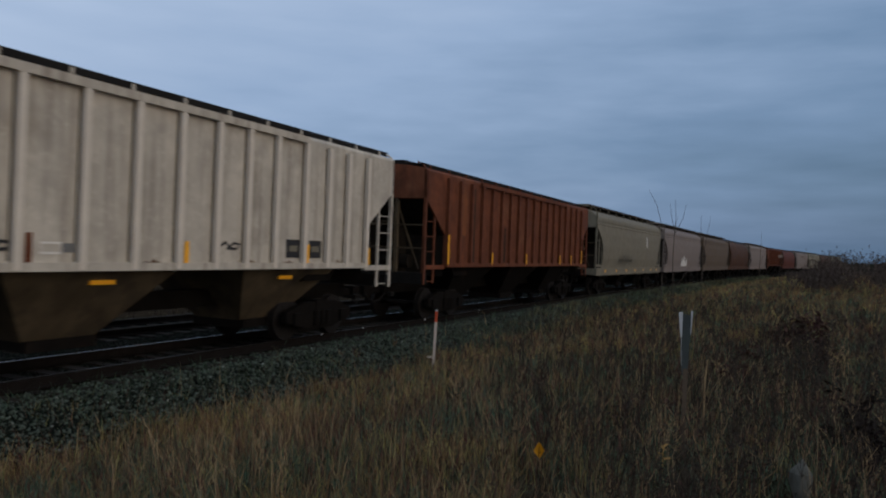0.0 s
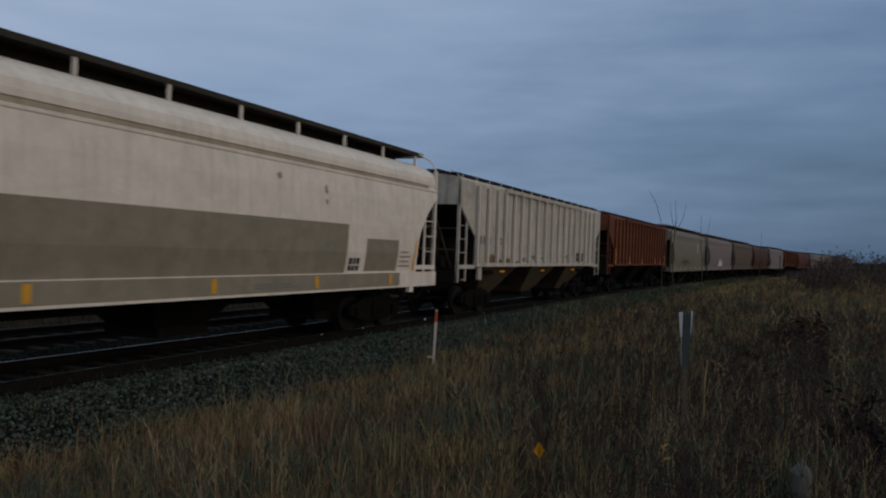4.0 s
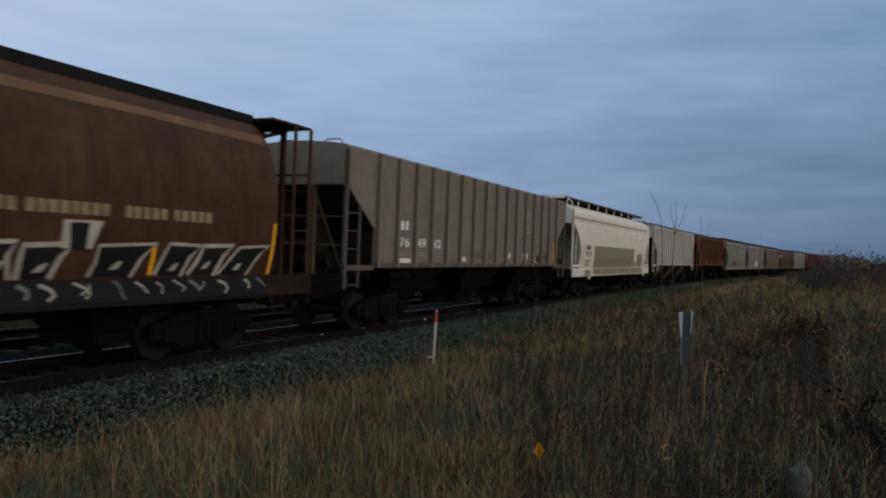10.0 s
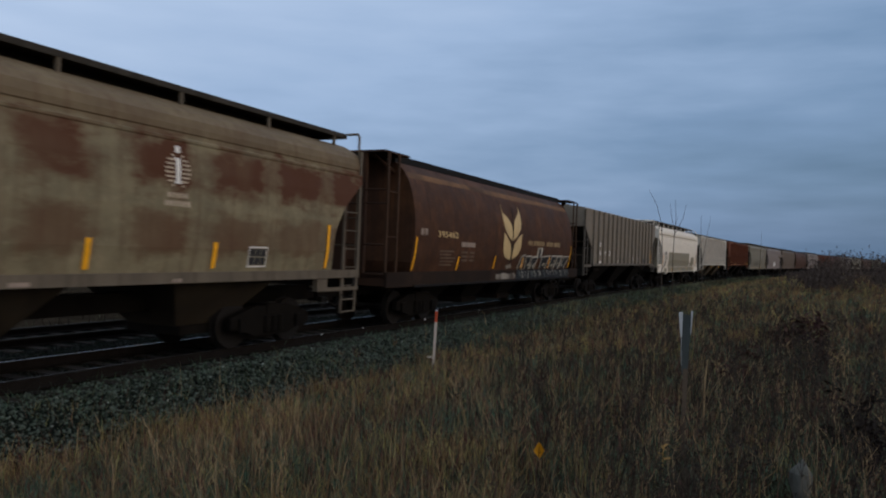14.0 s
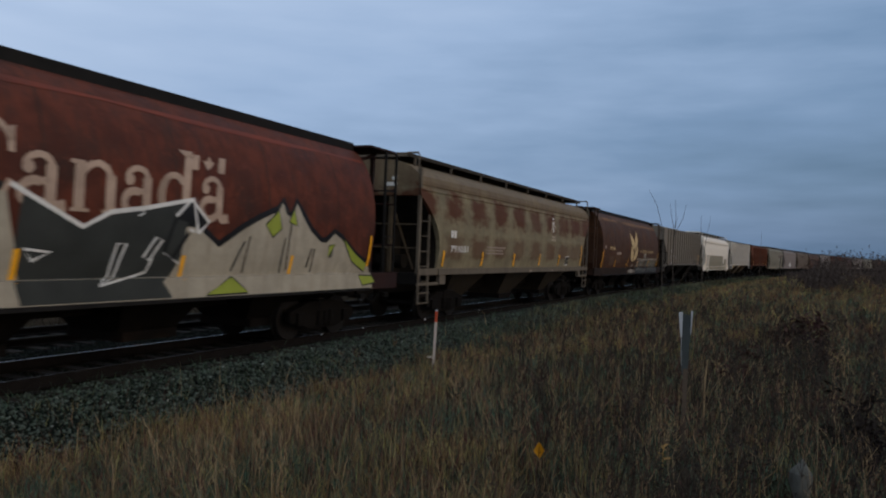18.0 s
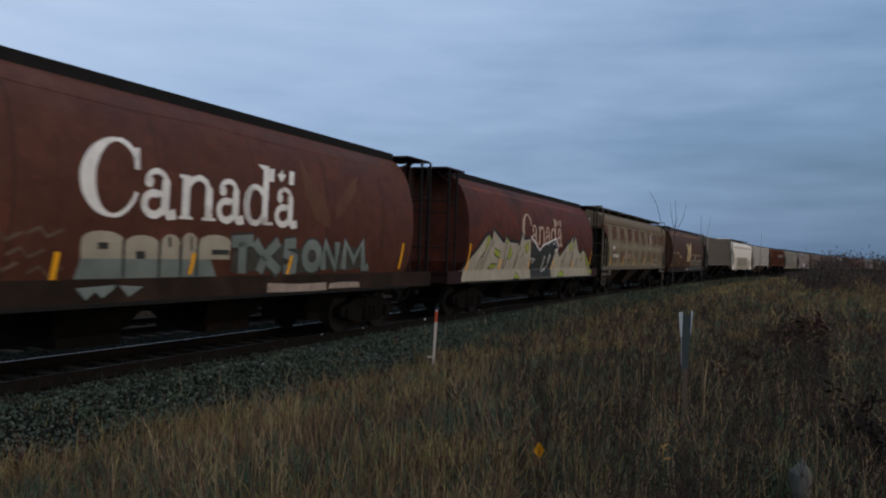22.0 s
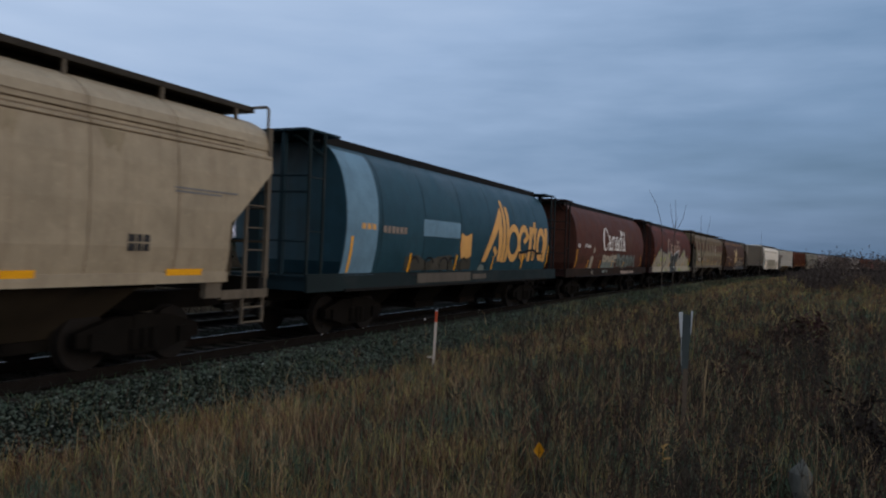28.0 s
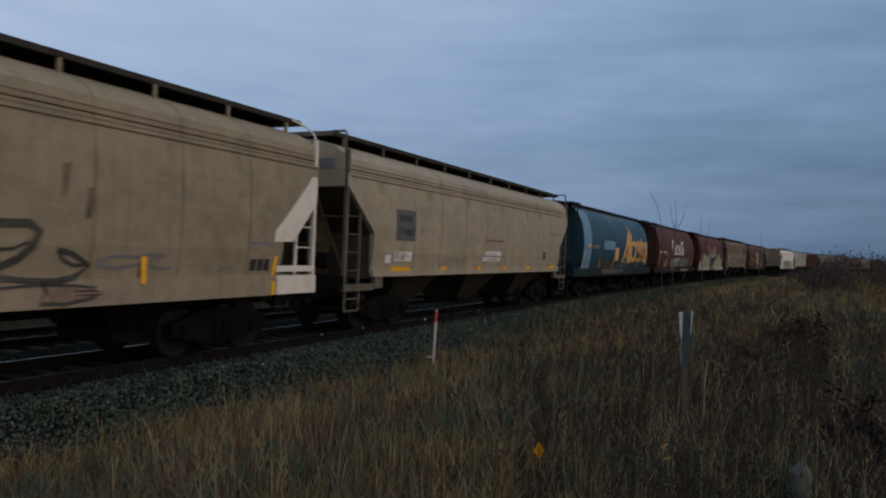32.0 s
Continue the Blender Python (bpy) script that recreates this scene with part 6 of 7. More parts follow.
    me = bpy.data.meshes.new(name)
    me.vertices.add(len(V))
    me.vertices.foreach_set("co", V.astype(np.float32).ravel())
    me.loops.add(Q.size)
    me.loops.foreach_set("vertex_index", Q.astype(np.int32).ravel())
    me.polygons.add(len(Q))
    me.polygons.foreach_set("loop_start", np.arange(0, Q.size, Q.shape[1], dtype=np.int32))
    me.update(calc_edges=True)
    me.materials.append(material)
    return tagged(new(name, me), label, category, kind=kind)


def blades(name, x, y, h, w, material, label, bend=0.35, category="grass", az=None):
    """Curved, tapering blades that stand on the ground: three rows of a strip each."""
    n = len(x)
    z = land_np(x, y) - 0.02
    az = RNG.uniform(0, 2 * math.pi, n) if az is None else az
    face = RNG.uniform(0, math.pi, n)
    lean = RNG.gamma(2.0, bend / 2, n) * h
    lx, ly = np.cos(az) * lean, np.sin(az) * lean
    wx, wy = np.cos(face) * w, np.sin(face) * w
    V = np.empty((n, 6, 3))
    for k, (u, taper, fall) in enumerate(((0.0, 1.0, 0.0), (0.55, 0.75, 0.3), (1.0, 0.12, 1.0))):
        cx, cy, cz = x + lx * fall, y + ly * fall, z + h * u - np.minimum(0.25 * lean * fall, 0.7 * h)
        V[:, 2 * k] = np.stack((cx - wx * taper, cy - wy * taper, cz), 1)
        V[:, 2 * k + 1] = np.stack((cx + wx * taper, cy + wy * taper, cz), 1)
    base = (np.arange(n) * 6)[:, None]
    Q = np.concatenate((base + np.array([0, 1, 3, 2]), base + np.array([2, 3, 5, 4])))
    return mesh_stuff(name, V.reshape(-1, 3), Q, material, label, category)


def clumps(x, y, r, least, most, spread):
    """Many blades round each place: their feet, distances, outward bearings and the clump each belongs to."""
    n = RNG.integers(least, most, len(x))
    k = np.repeat(np.arange(len(x)), n)
    az, d = RNG.uniform(0, 2 * math.pi, len(k)), np.abs(RNG.normal(0, spread, len(k))) * RNG.uniform(0.6, 1.5, len(x))[k]
    px, py = x[k] + np.cos(az) * d, y[k] + np.sin(az) * d
    return px, py, r[k], az + RNG.normal(0, 0.7, len(k)), k


def scatter(n, r0, r1, a0=28, a1=102, keep=2.55):
    """Places between the eye and the track, thinning out with distance."""
    r = np.exp(RNG.uniform(math.log(r0), math.log(r1), n))
    a = np.radians(RNG.uniform(a0, a1, n))
    x, y = r * np.sin(a), r * np.cos(a)
    ok = toe(x, y) > keep + RNG.uniform(-0.85, 0.65, n)
    # barer ground near the camera
    ok &= RNG.uniform(0, 1, n) < 0.5 + 0.5 * np.clip((r - 4.0) / 3.0, 0, 1)
    for px, dist in ((964, 6.1), (1441, 6.6), (1226, 7.6)):
        # trodden patches before the small things that stand in the grass
        b = YAW + math.atan((px - 784) / 1301.0)
        u, v = x * math.sin(b) + y * math.cos(b), x * math.cos(b) - y * math.sin(b)
        ok &= ~((np.abs(v) < (0.26 if px == 1441 else 0.16)) & (u > dist - 1.9) & (u < dist + 0.05) & (RNG.uniform(0, 1, n) < 0.93))
    return x[ok], y[ok], r[ok]


def tuft(x, y, s):
    return np.array([noise.noise((float(a) * s, float(b) * s, 2.0)) for a, b in zip(x, y)])


def grasses():
    x, y, r = scatter(90000, 3.2, 90)
    t = tuft(x, y, 0.7)
    blades("matted_grass", x, y, (0.13 + 0.08 * t + RNG.uniform(0, 0.14, len(x))) * (0.75 + 0.5 * np.clip(r / 40, 0, 1)), 0.0015 + 0.00040 * r, M["browngrass"], "matted brown autumn grass covering the bank", 0.95)
    # loose tufts, thin among the dark weeds, each with its own height
    x, y, r = scatter(8200, 3.7, 80)
    t = tuft(x, y, 0.45)
    right = np.clip((np.degrees(np.arctan2(x, y)) - 68) / 14, 0, 1) * np.clip((19 - r) / 6, 0, 1)
    ok = (t + RNG.uniform(-0.45, 0.45, len(x)) > 0.0 + 0.55 * right - 0.35 * np.clip((r - 12) / 10, 0, 1))
    x, y, r, t = x[ok], y[ok], r[ok], t[ok]
    tall = 0.16 + 0.14 * t + RNG.gamma(2.0, 0.055, len(x)) + 0.05 * np.clip(r / 25, 0, 1)
    px, py, pr, az, k = clumps(x, y, r, 8, 30, 0.075)
    blades("dry_grass", px, py, tall[k] * RNG.uniform(0.45, 1.15, len(k)), 0.0008 + 0.00025 * pr, M["drygrass"], "tall dry tan grass in loose tufts", 0.5, az=az)
    # single blades between the tufts
    x, y, r = scatter(30000, 3.6, 80)
    ok = tuft(x, y, 0.9) + RNG.uniform(-0.4, 0.4, len(x)) > 0.0
    blades("loose_blades", x[ok], y[ok], RNG.gamma(3.0, 0.06, ok.sum()) + 0.06, 0.0007 + 0.00024 * r[ok], M["drygrass"], "single dry blades between the tufts", 0.6)
    # growth that hides the bed's shoulder farther up the line
    s = np.exp(RNG.uniform(math.log(21), math.log(130), 9000))
    d = RNG.uniform(1.5, 3.4, 9000) + np.clip((30 - s) / 9, 0, 1) * 0.8
    x, y = S0 + (RADIUS - d) * np.sin((s - S0) / RADIUS), TRACK_Y - d - (RADIUS - d) * (1 - np.cos((s - S0) / RADIUS))
    blades("shoulder_grass", x, y, RNG.uniform(0.12, 0.42, len(x)), 0.0020 + 0.00034 * s, M["browngrass"], "brown grass creeping over the ballast shoulder", 0.5)
    # sparse weeds that stand in the ballast's edge
    s, d = RNG.uniform(1.5, 24, 6500), 2.9 - np.abs(RNG.normal(0, 0.55, 6500))
    ok = (d > 1.2) & (np.array([noise.noise((float(a) * 0.6, float(b) * 0.8, 5.0)) for a, b in zip(s, d)]) > -0.12)
    s, d = s[ok], d[ok]
    a = np.clip(s - S0, 0, None) / RADIUS
    x, y = S0 + (RADIUS - d) * np.sin(a), TRACK_Y - d - (RADIUS - d) * (1 - np.cos(a))
    half = len(x) // 2
    blades("trackside_weeds", x[:half], y[:half], RNG.uniform(0.12, 0.4, half), RNG.uniform(0.003, 0.007, half), M["greenweed"], "green weeds standing in the ballast's edge", 0.6)
    blades("trackside_grass", x[half:], y[half:], RNG.uniform(0.15, 0.45, len(x) - half), RNG.uniform(0.002, 0.005, len(x) - half), M["browngrass"], "thin brown grass in the ballast's edge", 0.5)
    x, y, r = scatter(2600, 3.8, 30)
    ok = tuft(x, y, 0.5) + RNG.uniform(-0.3, 0.3, len(x)) > -0.05
    blades("seed_stalks", x[ok], y[ok], RNG.uniform(0.35, 0.72, ok.sum()), 0.0010 + 0.00028 * r[ok], M["palestalk"], "bleached seed stalks standing over the grass", 0.22)
    x, y, r = scatter(22000, 3.4, 45)
    blades("red_stems", x, y, RNG.uniform(0.12, 0.42, len(x)), 0.0009 + 0.00030 * r, M["redstem"], "reddish dead stems mixed into the grass", 0.4)
    x, y, r = scatter(70000, 3.2, 45, keep=1.3)
    ok = tuft(x + 40, y, 0.6) + RNG.uniform(-0.3, 0.3, len(x)) > -0.08
    blades("green_weeds", x[ok], y[ok], RNG.uniform(0.08, 0.34, ok.sum()), 0.0014 + 0.00040 * r[ok], M["greenweed"], "low green weeds between the dry grass", 0.8)
    # grass behind the camera and past the line, seen from above only
    x = np.concatenate((RNG.uniform(-25, 60, 16000), RNG.uniform(-9, 12, 26000)))
    y = np.concatenate((RNG.uniform(-25, 40, 16000), RNG.uniform(-9, 7, 26000)))
    ok = ((toe(x, y) > 2.7) | (toe(x, y) < -7.2)) & ((x < 2.6) | (np.degrees(np.arctan2(x, y)) < 24) | (np.degrees(np.arctan2(x, y)) > 106) | (x > 12)) & (np.hypot(x, y) > 0.5)
    n = int(ok.sum())
    blades("outer_grass", x[ok], y[ok], RNG.uniform(0.12, 0.4, n), RNG.uniform(0.004, 0.009, n), M["browngrass"], "brown grass round about", 0.5)
    # a belt of taller growth beside the far line
    x, y = RNG.uniform(20, 150, 9000), RNG.uniform(-26, 9, 9000)
    ok = (toe(x, y) > 3.3) & (toe(x, y) < 16)
    blades("line_side_grass", x[ok], y[ok], RNG.uniform(0.2, 0.45, ok.sum()), 0.003 + 0.0004 * x[ok], M["drygrass"], "dry grass along the line", 0.3)
    x, y = RNG.uniform(-30, 160, 12000), RNG.uniform(12, 34, 12000)
    ok = toe(x, y) < -7.2
    blades("far_bank_grass", x[ok], y[ok], RNG.uniform(0.2, 0.5, ok.sum()), np.full(ok.sum(), 0.02), M["weed"], "dark grass on the far side of the line", 0.3)


grasses()


def sticks(segs, n=4):
    """Tapered sticks, each (a, b, radius at a, radius at b), as one set of quads."""
    V, Q = [], []
    for a, b, ra, rb in segs:
        a, b = Vector(a), Vector(b)
        d = (b - a).normalized()
        u = d.orthogonal().normalized()
        w = d.cross(u)
        k = len(V)
        for p, r in ((a, ra), (b, rb)):
            V += [tuple(p + (u * math.cos(2 * math.pi * i / n) + w * math.sin(2 * math.pi * i / n)) * r) for i in range(n)]
        Q += [(k + i, k + (i + 1) % n, k + n + (i + 1) % n, k + n + i) for i in range(n)]
    return V, Q


def at_view(px, dist):
    """The place on the ground dist metres away towards that share of the view's width."""
    a = YAW + math.atan((px - 784) / 1301.0)
    return dist * math.sin(a), dist * math.cos(a)


def weeds():
    """Dark withered weeds with side twigs and seed heads."""
    segs, tips = [], []
    spots = []
    while len(spots) < 720:
        a, r = radians(random.uniform(66, 100)), math.exp(random.uniform(math.log(4.6), math.log(26)))
        if random.random() > min(1.0, max(0.10, (math.degrees(a) - 66) / 14)):
            continue
        x, y = r * math.sin(a), r * math.cos(a)
        u = [(x * math.cos(b) - y * math.sin(b), x * math.sin(b) + y * math.cos(b) - q) for b, q in ((YAW + math.atan((p - 784) / 1301.0), q) for p, q in ((964, 6.1), (1441, 6.6), (1226, 7.6)))]
        if TRACK_Y - y > 4.5 and not any(abs(v) < 0.3 and -1.8 < w < 0.1 for v, w in u):
            spots.append((x, y, r))
    for k in range(34):
        # a denser dark clump
        r = random.uniform(11.5, 14.5)
        spots.append((*at_view(random.uniform(1385, 1470), r), r))
    for x, y, r in spots:
        z = land(x, y)
        h = random.uniform(0.4, 0.85)
        p = Vector((x, y, z - 0.02))
        d = Vector((random.uniform(-0.2, 0.2), random.uniform(-0.2, 0.2), 1)).normalized()
        thick = 0.003 + 0.00028 * r
        for i in range(4):
            q = p + d * h / 4
            segs.append((p, q, thick * (1 - 0.2 * i), thick * (0.8 - 0.2 * i)))
            if i:
                for _ in range(3):
                    e = (d + Vector((random.uniform(-1, 1), random.uniform(-1, 1), random.uniform(-0.1, 0.6)))).normalized()
                    f = q + e * random.uniform(0.07, 0.2)
                    segs.append((q, f, thick * 0.5, thick * 0.25))
                    tips.append((f, r))
            d = (d + Vector((random.uniform(-0.15, 0.15), random.uniform(-0.15, 0.15), 0))).normalized()
            p = q
        tips.append((p, r))
    V, Q = sticks(segs, 3)
    for f, r in tips:
        for _ in range(2):
            s = random.uniform(0.003, 0.009) + 0.0004 * r
            c = f + Vector((random.uniform(-1, 1), random.uniform(-1, 1), random.uniform(-1, 1))) * 0.025
            u = Vector((random.uniform(-1, 1), random.uniform(-1, 1), random.uniform(-1, 1))).normalized() * s
            w = u.orthogonal().normalized() * s * random.uniform(0.3, 0.7)
            k = len(V)
            V += [tuple(c - u - w), tuple(c + u - w), tuple(c + u + w), tuple(c - u + w)]
            Q.append((k, k + 1, k + 2, k + 3))
    mesh_stuff("withered_weeds", np.array(V), np.array(Q), M["weed"], "dark withered weeds with branching seed heads", "weeds")


weeds()


def dead_stalks():
    """Pale dead flower stalks with upswept side twigs."""
    segs = []
    n = 0
    while n < 420:
        a, r = radians(random.uniform(34, 98)), math.exp(random.uniform(math.log(3.9), math.log(17)))
        x, y = r * math.sin(a), r * math.cos(a)
        if TRACK_Y - y < 3.6 or noise.noise((x * 0.5, y * 0.5, 9.0)) < random.uniform(-0.3, 0.25):
            continue
        n += 1
        h = random.uniform(0.28, 0.62)
        thick = 0.0012 + 0.00022 * r
        p = Vector((x, y, land(x, y) - 0.02))
        d = Vector((random.uniform(-0.35, 0.35), random.uniform(-0.35, 0.35), 1)).normalized()
        for i in range(4):
            q = p + d * h / 4
            segs.append((p, q, thick * (1 - 0.18 * i), thick * (0.82 - 0.18 * i)))
            if i:
                for _ in range(random.choice((1, 2, 2))):
                    b = random.uniform(0, 2 * math.pi)
                    f = q + (d + 0.7 * Vector((math.cos(b), math.sin(b), 0.2))).normalized() * random.uniform(0.06, 0.16)
                    segs.append((q, f, thick * 0.7, thick * 0.45))
            d = (d + Vector((random.uniform(-0.2, 0.2), random.uniform(-0.2, 0.2), 0))).normalized()
            p = q
    V, Q = sticks(segs, 3)
    mesh_stuff("dead_stalks", np.array(V), np.array(Q), M["palestalk"], "pale dead flower stalks with upswept twigs", "stalks")


dead_stalks()
M["dockleaf"] = mat("withered_red_brown_leaf", (0.062, 0.034, 0.028), 0.9, vary=0.35, scale=3, bump=0.0, island=0.6, hue=0.04, spec=0.05)
M["blackweed"] = mat("blackened_weed", (0.020, 0.016, 0.015), 0.95, vary=0.3, scale=3, bump=0.0, island=0.5, spec=0.0)


def leafy_weed(px, dist, h, wide, leaves, material, label):
    """One withered weed: upright stems hung with curled leaves."""
    x, y = at_view(px, dist)
    root = tagged(new("withered_weed"), label, "weed", group="withered leafy weeds")
    root.location = (x, y, land(x, y) - 0.02)
    V2, Q2 = [], []
    for _ in range(7):
        p, d = Vector((random.uniform(-0.3, 0.3) * wide, random.uniform(-0.3, 0.3) * wide, 0)), Vector((random.uniform(-0.5, 0.5) * wide, random.uniform(-0.5, 0.5) * wide, h))
        d *= random.uniform(0.6, 1.0)
        V, Q = sticks([(p, p + d, 0.006, 0.003)], 4)
        raw("stem", V, Q, material, root)
        for _ in range(leaves // 11):
            u = random.uniform(0.25, 1.0)
            a, s = random.uniform(0, 2 * math.pi), random.uniform(0.03, 0.075) * (0.55 + 0.05 * dist)
            o = Vector((math.cos(a), math.sin(a), random.uniform(-0.8, 0.5)))
            w = Vector((-math.sin(a), math.cos(a), random.uniform(-0.5, 0.5))) * s * 0.45
            c = p + d * u
            k = len(V2)
            m = c + o * s + Vector((0, 0, 0.015))
            e = c + o * s * 2.0 - Vector((0, 0, 0.02))
            V2 += [tuple(c), tuple(m - w), tuple(e), tuple(m + w)]
            Q2.append((k, k + 1, k + 2, k + 3))
    raw("leaves", V2, Q2, material, root)


for px, dist, h, wide, leaves in ((1402, 17.4, 0.72, 0.40, 150), (1428, 18.2, 0.85, 0.5, 190), (1452, 17.6, 1.0, 0.35, 160), (1380, 18.6, 0.42, 0.40, 110), (1340, 15.0, 0.42, 0.4, 70), (1300, 12.5, 0.40, 0.4, 60), (1470, 15.5, 0.40, 0.4, 80), (1120, 9.0, 0.32, 0.3, 40), (1205, 9.2, 0.34, 0.3, 40)):
    leafy_weed(px, dist, h, wide, leaves, M["dockleaf"], "withered red brown weed with curled leaves")
for px, dist, h, wide, leaves in ((1546, 8.2, 0.55, 0.4, 170), (1585, 7.6, 0.65, 0.5, 170), (1530, 9.4, 0.55, 0.4, 120), (1505, 8.8, 0.32, 0.35, 60), (1330, 7.2, 0.26, 0.35, 42)):
    leafy_weed(px, dist, h, wide, leaves, M["blackweed"], "blackened withered weed among the grass")


def sapling(name, x, y, limbs, label):
    """A bare sapling: limbs are lists of (sideways, up) points in metres from its foot, across the line of sight."""
    z = land(x, y)
    side = Vector((math.cos(YAW), -math.sin(YAW), 0))
    root = tagged(new(name), label, "sapling", group="bare saplings")
    root.location = (x, y, z - 0.05)
    for i, pts in enumerate(limbs):
        segs = []
        n = len(pts) - 1
        r0 = 0.017 if i == 0 else 0.010
        for k in range(n):
            a, b = pts[k], pts[k + 1]
            segs.append((side * a[0] + Vector((0, 0, a[1])), side * b[0] + Vector((0, 0, b[1])), r0 * (1 - 0.75 * k / n), r0 * (1 - 0.75 * (k + 1) / n)))
        V, Q = sticks(segs, 6)
        raw("trunk" if i == 0 else "limb", V, Q, M["twig"], root)


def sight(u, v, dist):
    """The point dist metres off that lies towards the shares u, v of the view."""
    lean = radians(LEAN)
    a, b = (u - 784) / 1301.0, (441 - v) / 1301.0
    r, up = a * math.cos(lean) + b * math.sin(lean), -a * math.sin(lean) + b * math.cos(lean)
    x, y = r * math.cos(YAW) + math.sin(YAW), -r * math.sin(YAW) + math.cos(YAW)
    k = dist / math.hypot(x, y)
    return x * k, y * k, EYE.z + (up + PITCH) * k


sapling("sapling", *at_view(1192, 26), [((0, 0), (0.02, 0.9), (-0.02, 1.9), (0.0, 2.7), (0.03, 3.35), (0.0, 3.95)), ((0.0, 2.75), (0.28, 3.35), (0.38, 3.8)), ((0.0, 2.9), (-0.12, 3.4), (-0.17, 3.8)), ((0.02, 0.9), (0.35, 1.35), (0.6, 1.75)), ((0.02, 3.0), (0.1, 3.4))], "bare thin sapling with forked twigs in the grass")
sapling("sapling", *at_view(1172, 27), [((0, 0), (0.02, 1.1), (0.0, 2.2), (-0.05, 3.2), (-0.25, 3.9), (-0.55, 4.45)), ((0.0, 1.6), (0.2, 2.1)), ((-0.05, 3.0), (-0.2, 3.3))], "bare leaning sapling stem in the grass")
sapling("sapling", *at_view(1243, 30), [((0, 0), (0.02, 1.5), (-0.08, 2.6), (-0.1, 3.6)), ((0.0, 1.8), (0.15, 2.8), (0.28, 3.55))], "bare forked sapling in the grass")
sapling("sapling", *at_view(1345, 42), [((0, 0), (0.0, 1.8), (0.05, 3.4)), ((0.0, 1.6), (0.25, 2.4))], "bare thin sapling beside the line")


M["thicketbark"] = mat("grey_brown_shrub_bark", (0.062, 0.048, 0.042), 0.9, vary=0.3, scale=2, bump=0.0, island=0.5, hue=0.06, spec=0.05)


def thickets():
    """Low bare shrubs far up the line on the camera's side."""
    segs, tips = [], []
    for k in range(136):
        d = random.uniform(45, 120)
        px = random.uniform(1398, 1720) if k < 110 else random.uniform(1436, 1490)
        d = d if k < 110 else random.uniform(56, 64)
        x, y = at_view(px, d)
        z = land(x, y)
        top = random.uniform(0.8, 2.1) * (0.22 + 0.75 * min(1, (px - 1396) / 120)) * (1.75 if k >= 110 else 1.5 if px > 1468 else 1.0)
        for j in range(7):
            p = Vector((x + random.uniform(-0.9, 0.9), y + random.uniform(-0.9, 0.9), z))
            dr = Vector((random.uniform(-0.3, 0.3), random.uniform(-0.3, 0.3), 1)).normalized()
            for i in range(4):
                q = p + dr * top / 4 * random.uniform(0.7, 1.1)
                segs.append((p, q, 0.013 * (1 - 0.2 * i), 0.013 * (0.8 - 0.2 * i)))
                for _ in range(2):
                    e = (dr + Vector((random.uniform(-1, 1), random.uniform(-1, 1), random.uniform(0, 0.7)))).normalized()
                    f = q + e * random.uniform(0.25, 0.6)
                    segs.append((q, f, 0.009, 0.004))
                    tips.append(f)
                dr = (dr + Vector((random.uniform(-0.2, 0.2), random.uniform(-0.2, 0.2), 0.1))).normalized()
                p = q
    V, Q = sticks(segs, 3)
    for f in tips:
        for _ in range(2):
            s = random.uniform(0.02, 0.06)
            c = f + Vector((random.uniform(-1, 1), random.uniform(-1, 1), random.uniform(-1, 1))) * 0.08
            u = Vector((random.uniform(-1, 1), random.uniform(-1, 1), random.uniform(-1, 1))).normalized() * s
            w = u.orthogonal().normalized() * s * 0.6
            k = len(V)
            V += [tuple(c - u - w), tuple(c + u - w), tuple(c + u + w), tuple(c - u + w)]
            Q.append((k, k + 1, k + 2, k + 3))
    mesh_stuff("thicket", np.array(V), np.array(Q), M["thicketbark"], "low dark thicket of nearly bare shrubs", "shrubs")


thickets()


def line_sign():
    x, y = 70.0, -0.05
    z = land(x, y)
    root = tagged(new("line_sign"), "small white sign on a thin post beside the line", "sign")
    root.matrix_basis = pose(x, y, z, 0, 0, -88)
    bm = bmesh.new()
    rod(bm, (0, 0, -0.1), (0, 0, 2.75 - z), 0.03, 8)
    part("post", bm, M["weed"], root)
    part("plate", box(-0.17, 0.17, -0.05, -0.035, 2.55 - z, 2.78 - z), M["faint"], root, "white plate")


line_sign()


def ballast():
    """Loose stones on the bed's shoulder and between the rails."""
    oct_v = np.array([(1, 0, 0), (-1, 0, 0), (0, 1, 0), (0, -1, 0), (0, 0, 1), (0, 0, -1)], float)
    tri = np.array([(0, 2, 4), (2, 1, 4), (1, 3, 4), (3, 0, 4), (2, 0, 5), (1, 2, 5), (3, 1, 5), (0, 3, 5)])

    def stones(name, n, lo, hi, material, label, inner=False):
        s = np.where(RNG.uniform(0, 1, n) < 0.7, RNG.uniform(1, 30, n), RNG.uniform(30, 75, n))
        pick = RNG.uniform(0, 1, n)
        d = np.where(pick < 0.5, RNG.uniform(-0.68, 0.66, n), RNG.uniform(-3.0, -0.85, n)) if inner else RNG.uniform(0.85, 2.85, n)
        size = RNG.uniform(lo, hi, n) * np.where(s > 30, 1.5, 1.0)
        a = np.clip(s - S0, 0, None) / RADIUS
        x, y = np.where(s < S0, s, S0 + (RADIUS - d) * np.sin(a)), TRACK_Y - d - (RADIUS - d) * (1 - np.cos(a))
        z = -0.2 - 0.33 * np.maximum(0.0, d - 1.75) + size * 0.3
        spin = RNG.uniform(0, 2 * math.pi, n)
        o = oct_v[None] * (size[:, None] * RNG.uniform(0.45, 1.25, (n, 6)))[:, :, None] + RNG.normal(0, 0.16, (n, 6, 3)) * size[:, None, None]
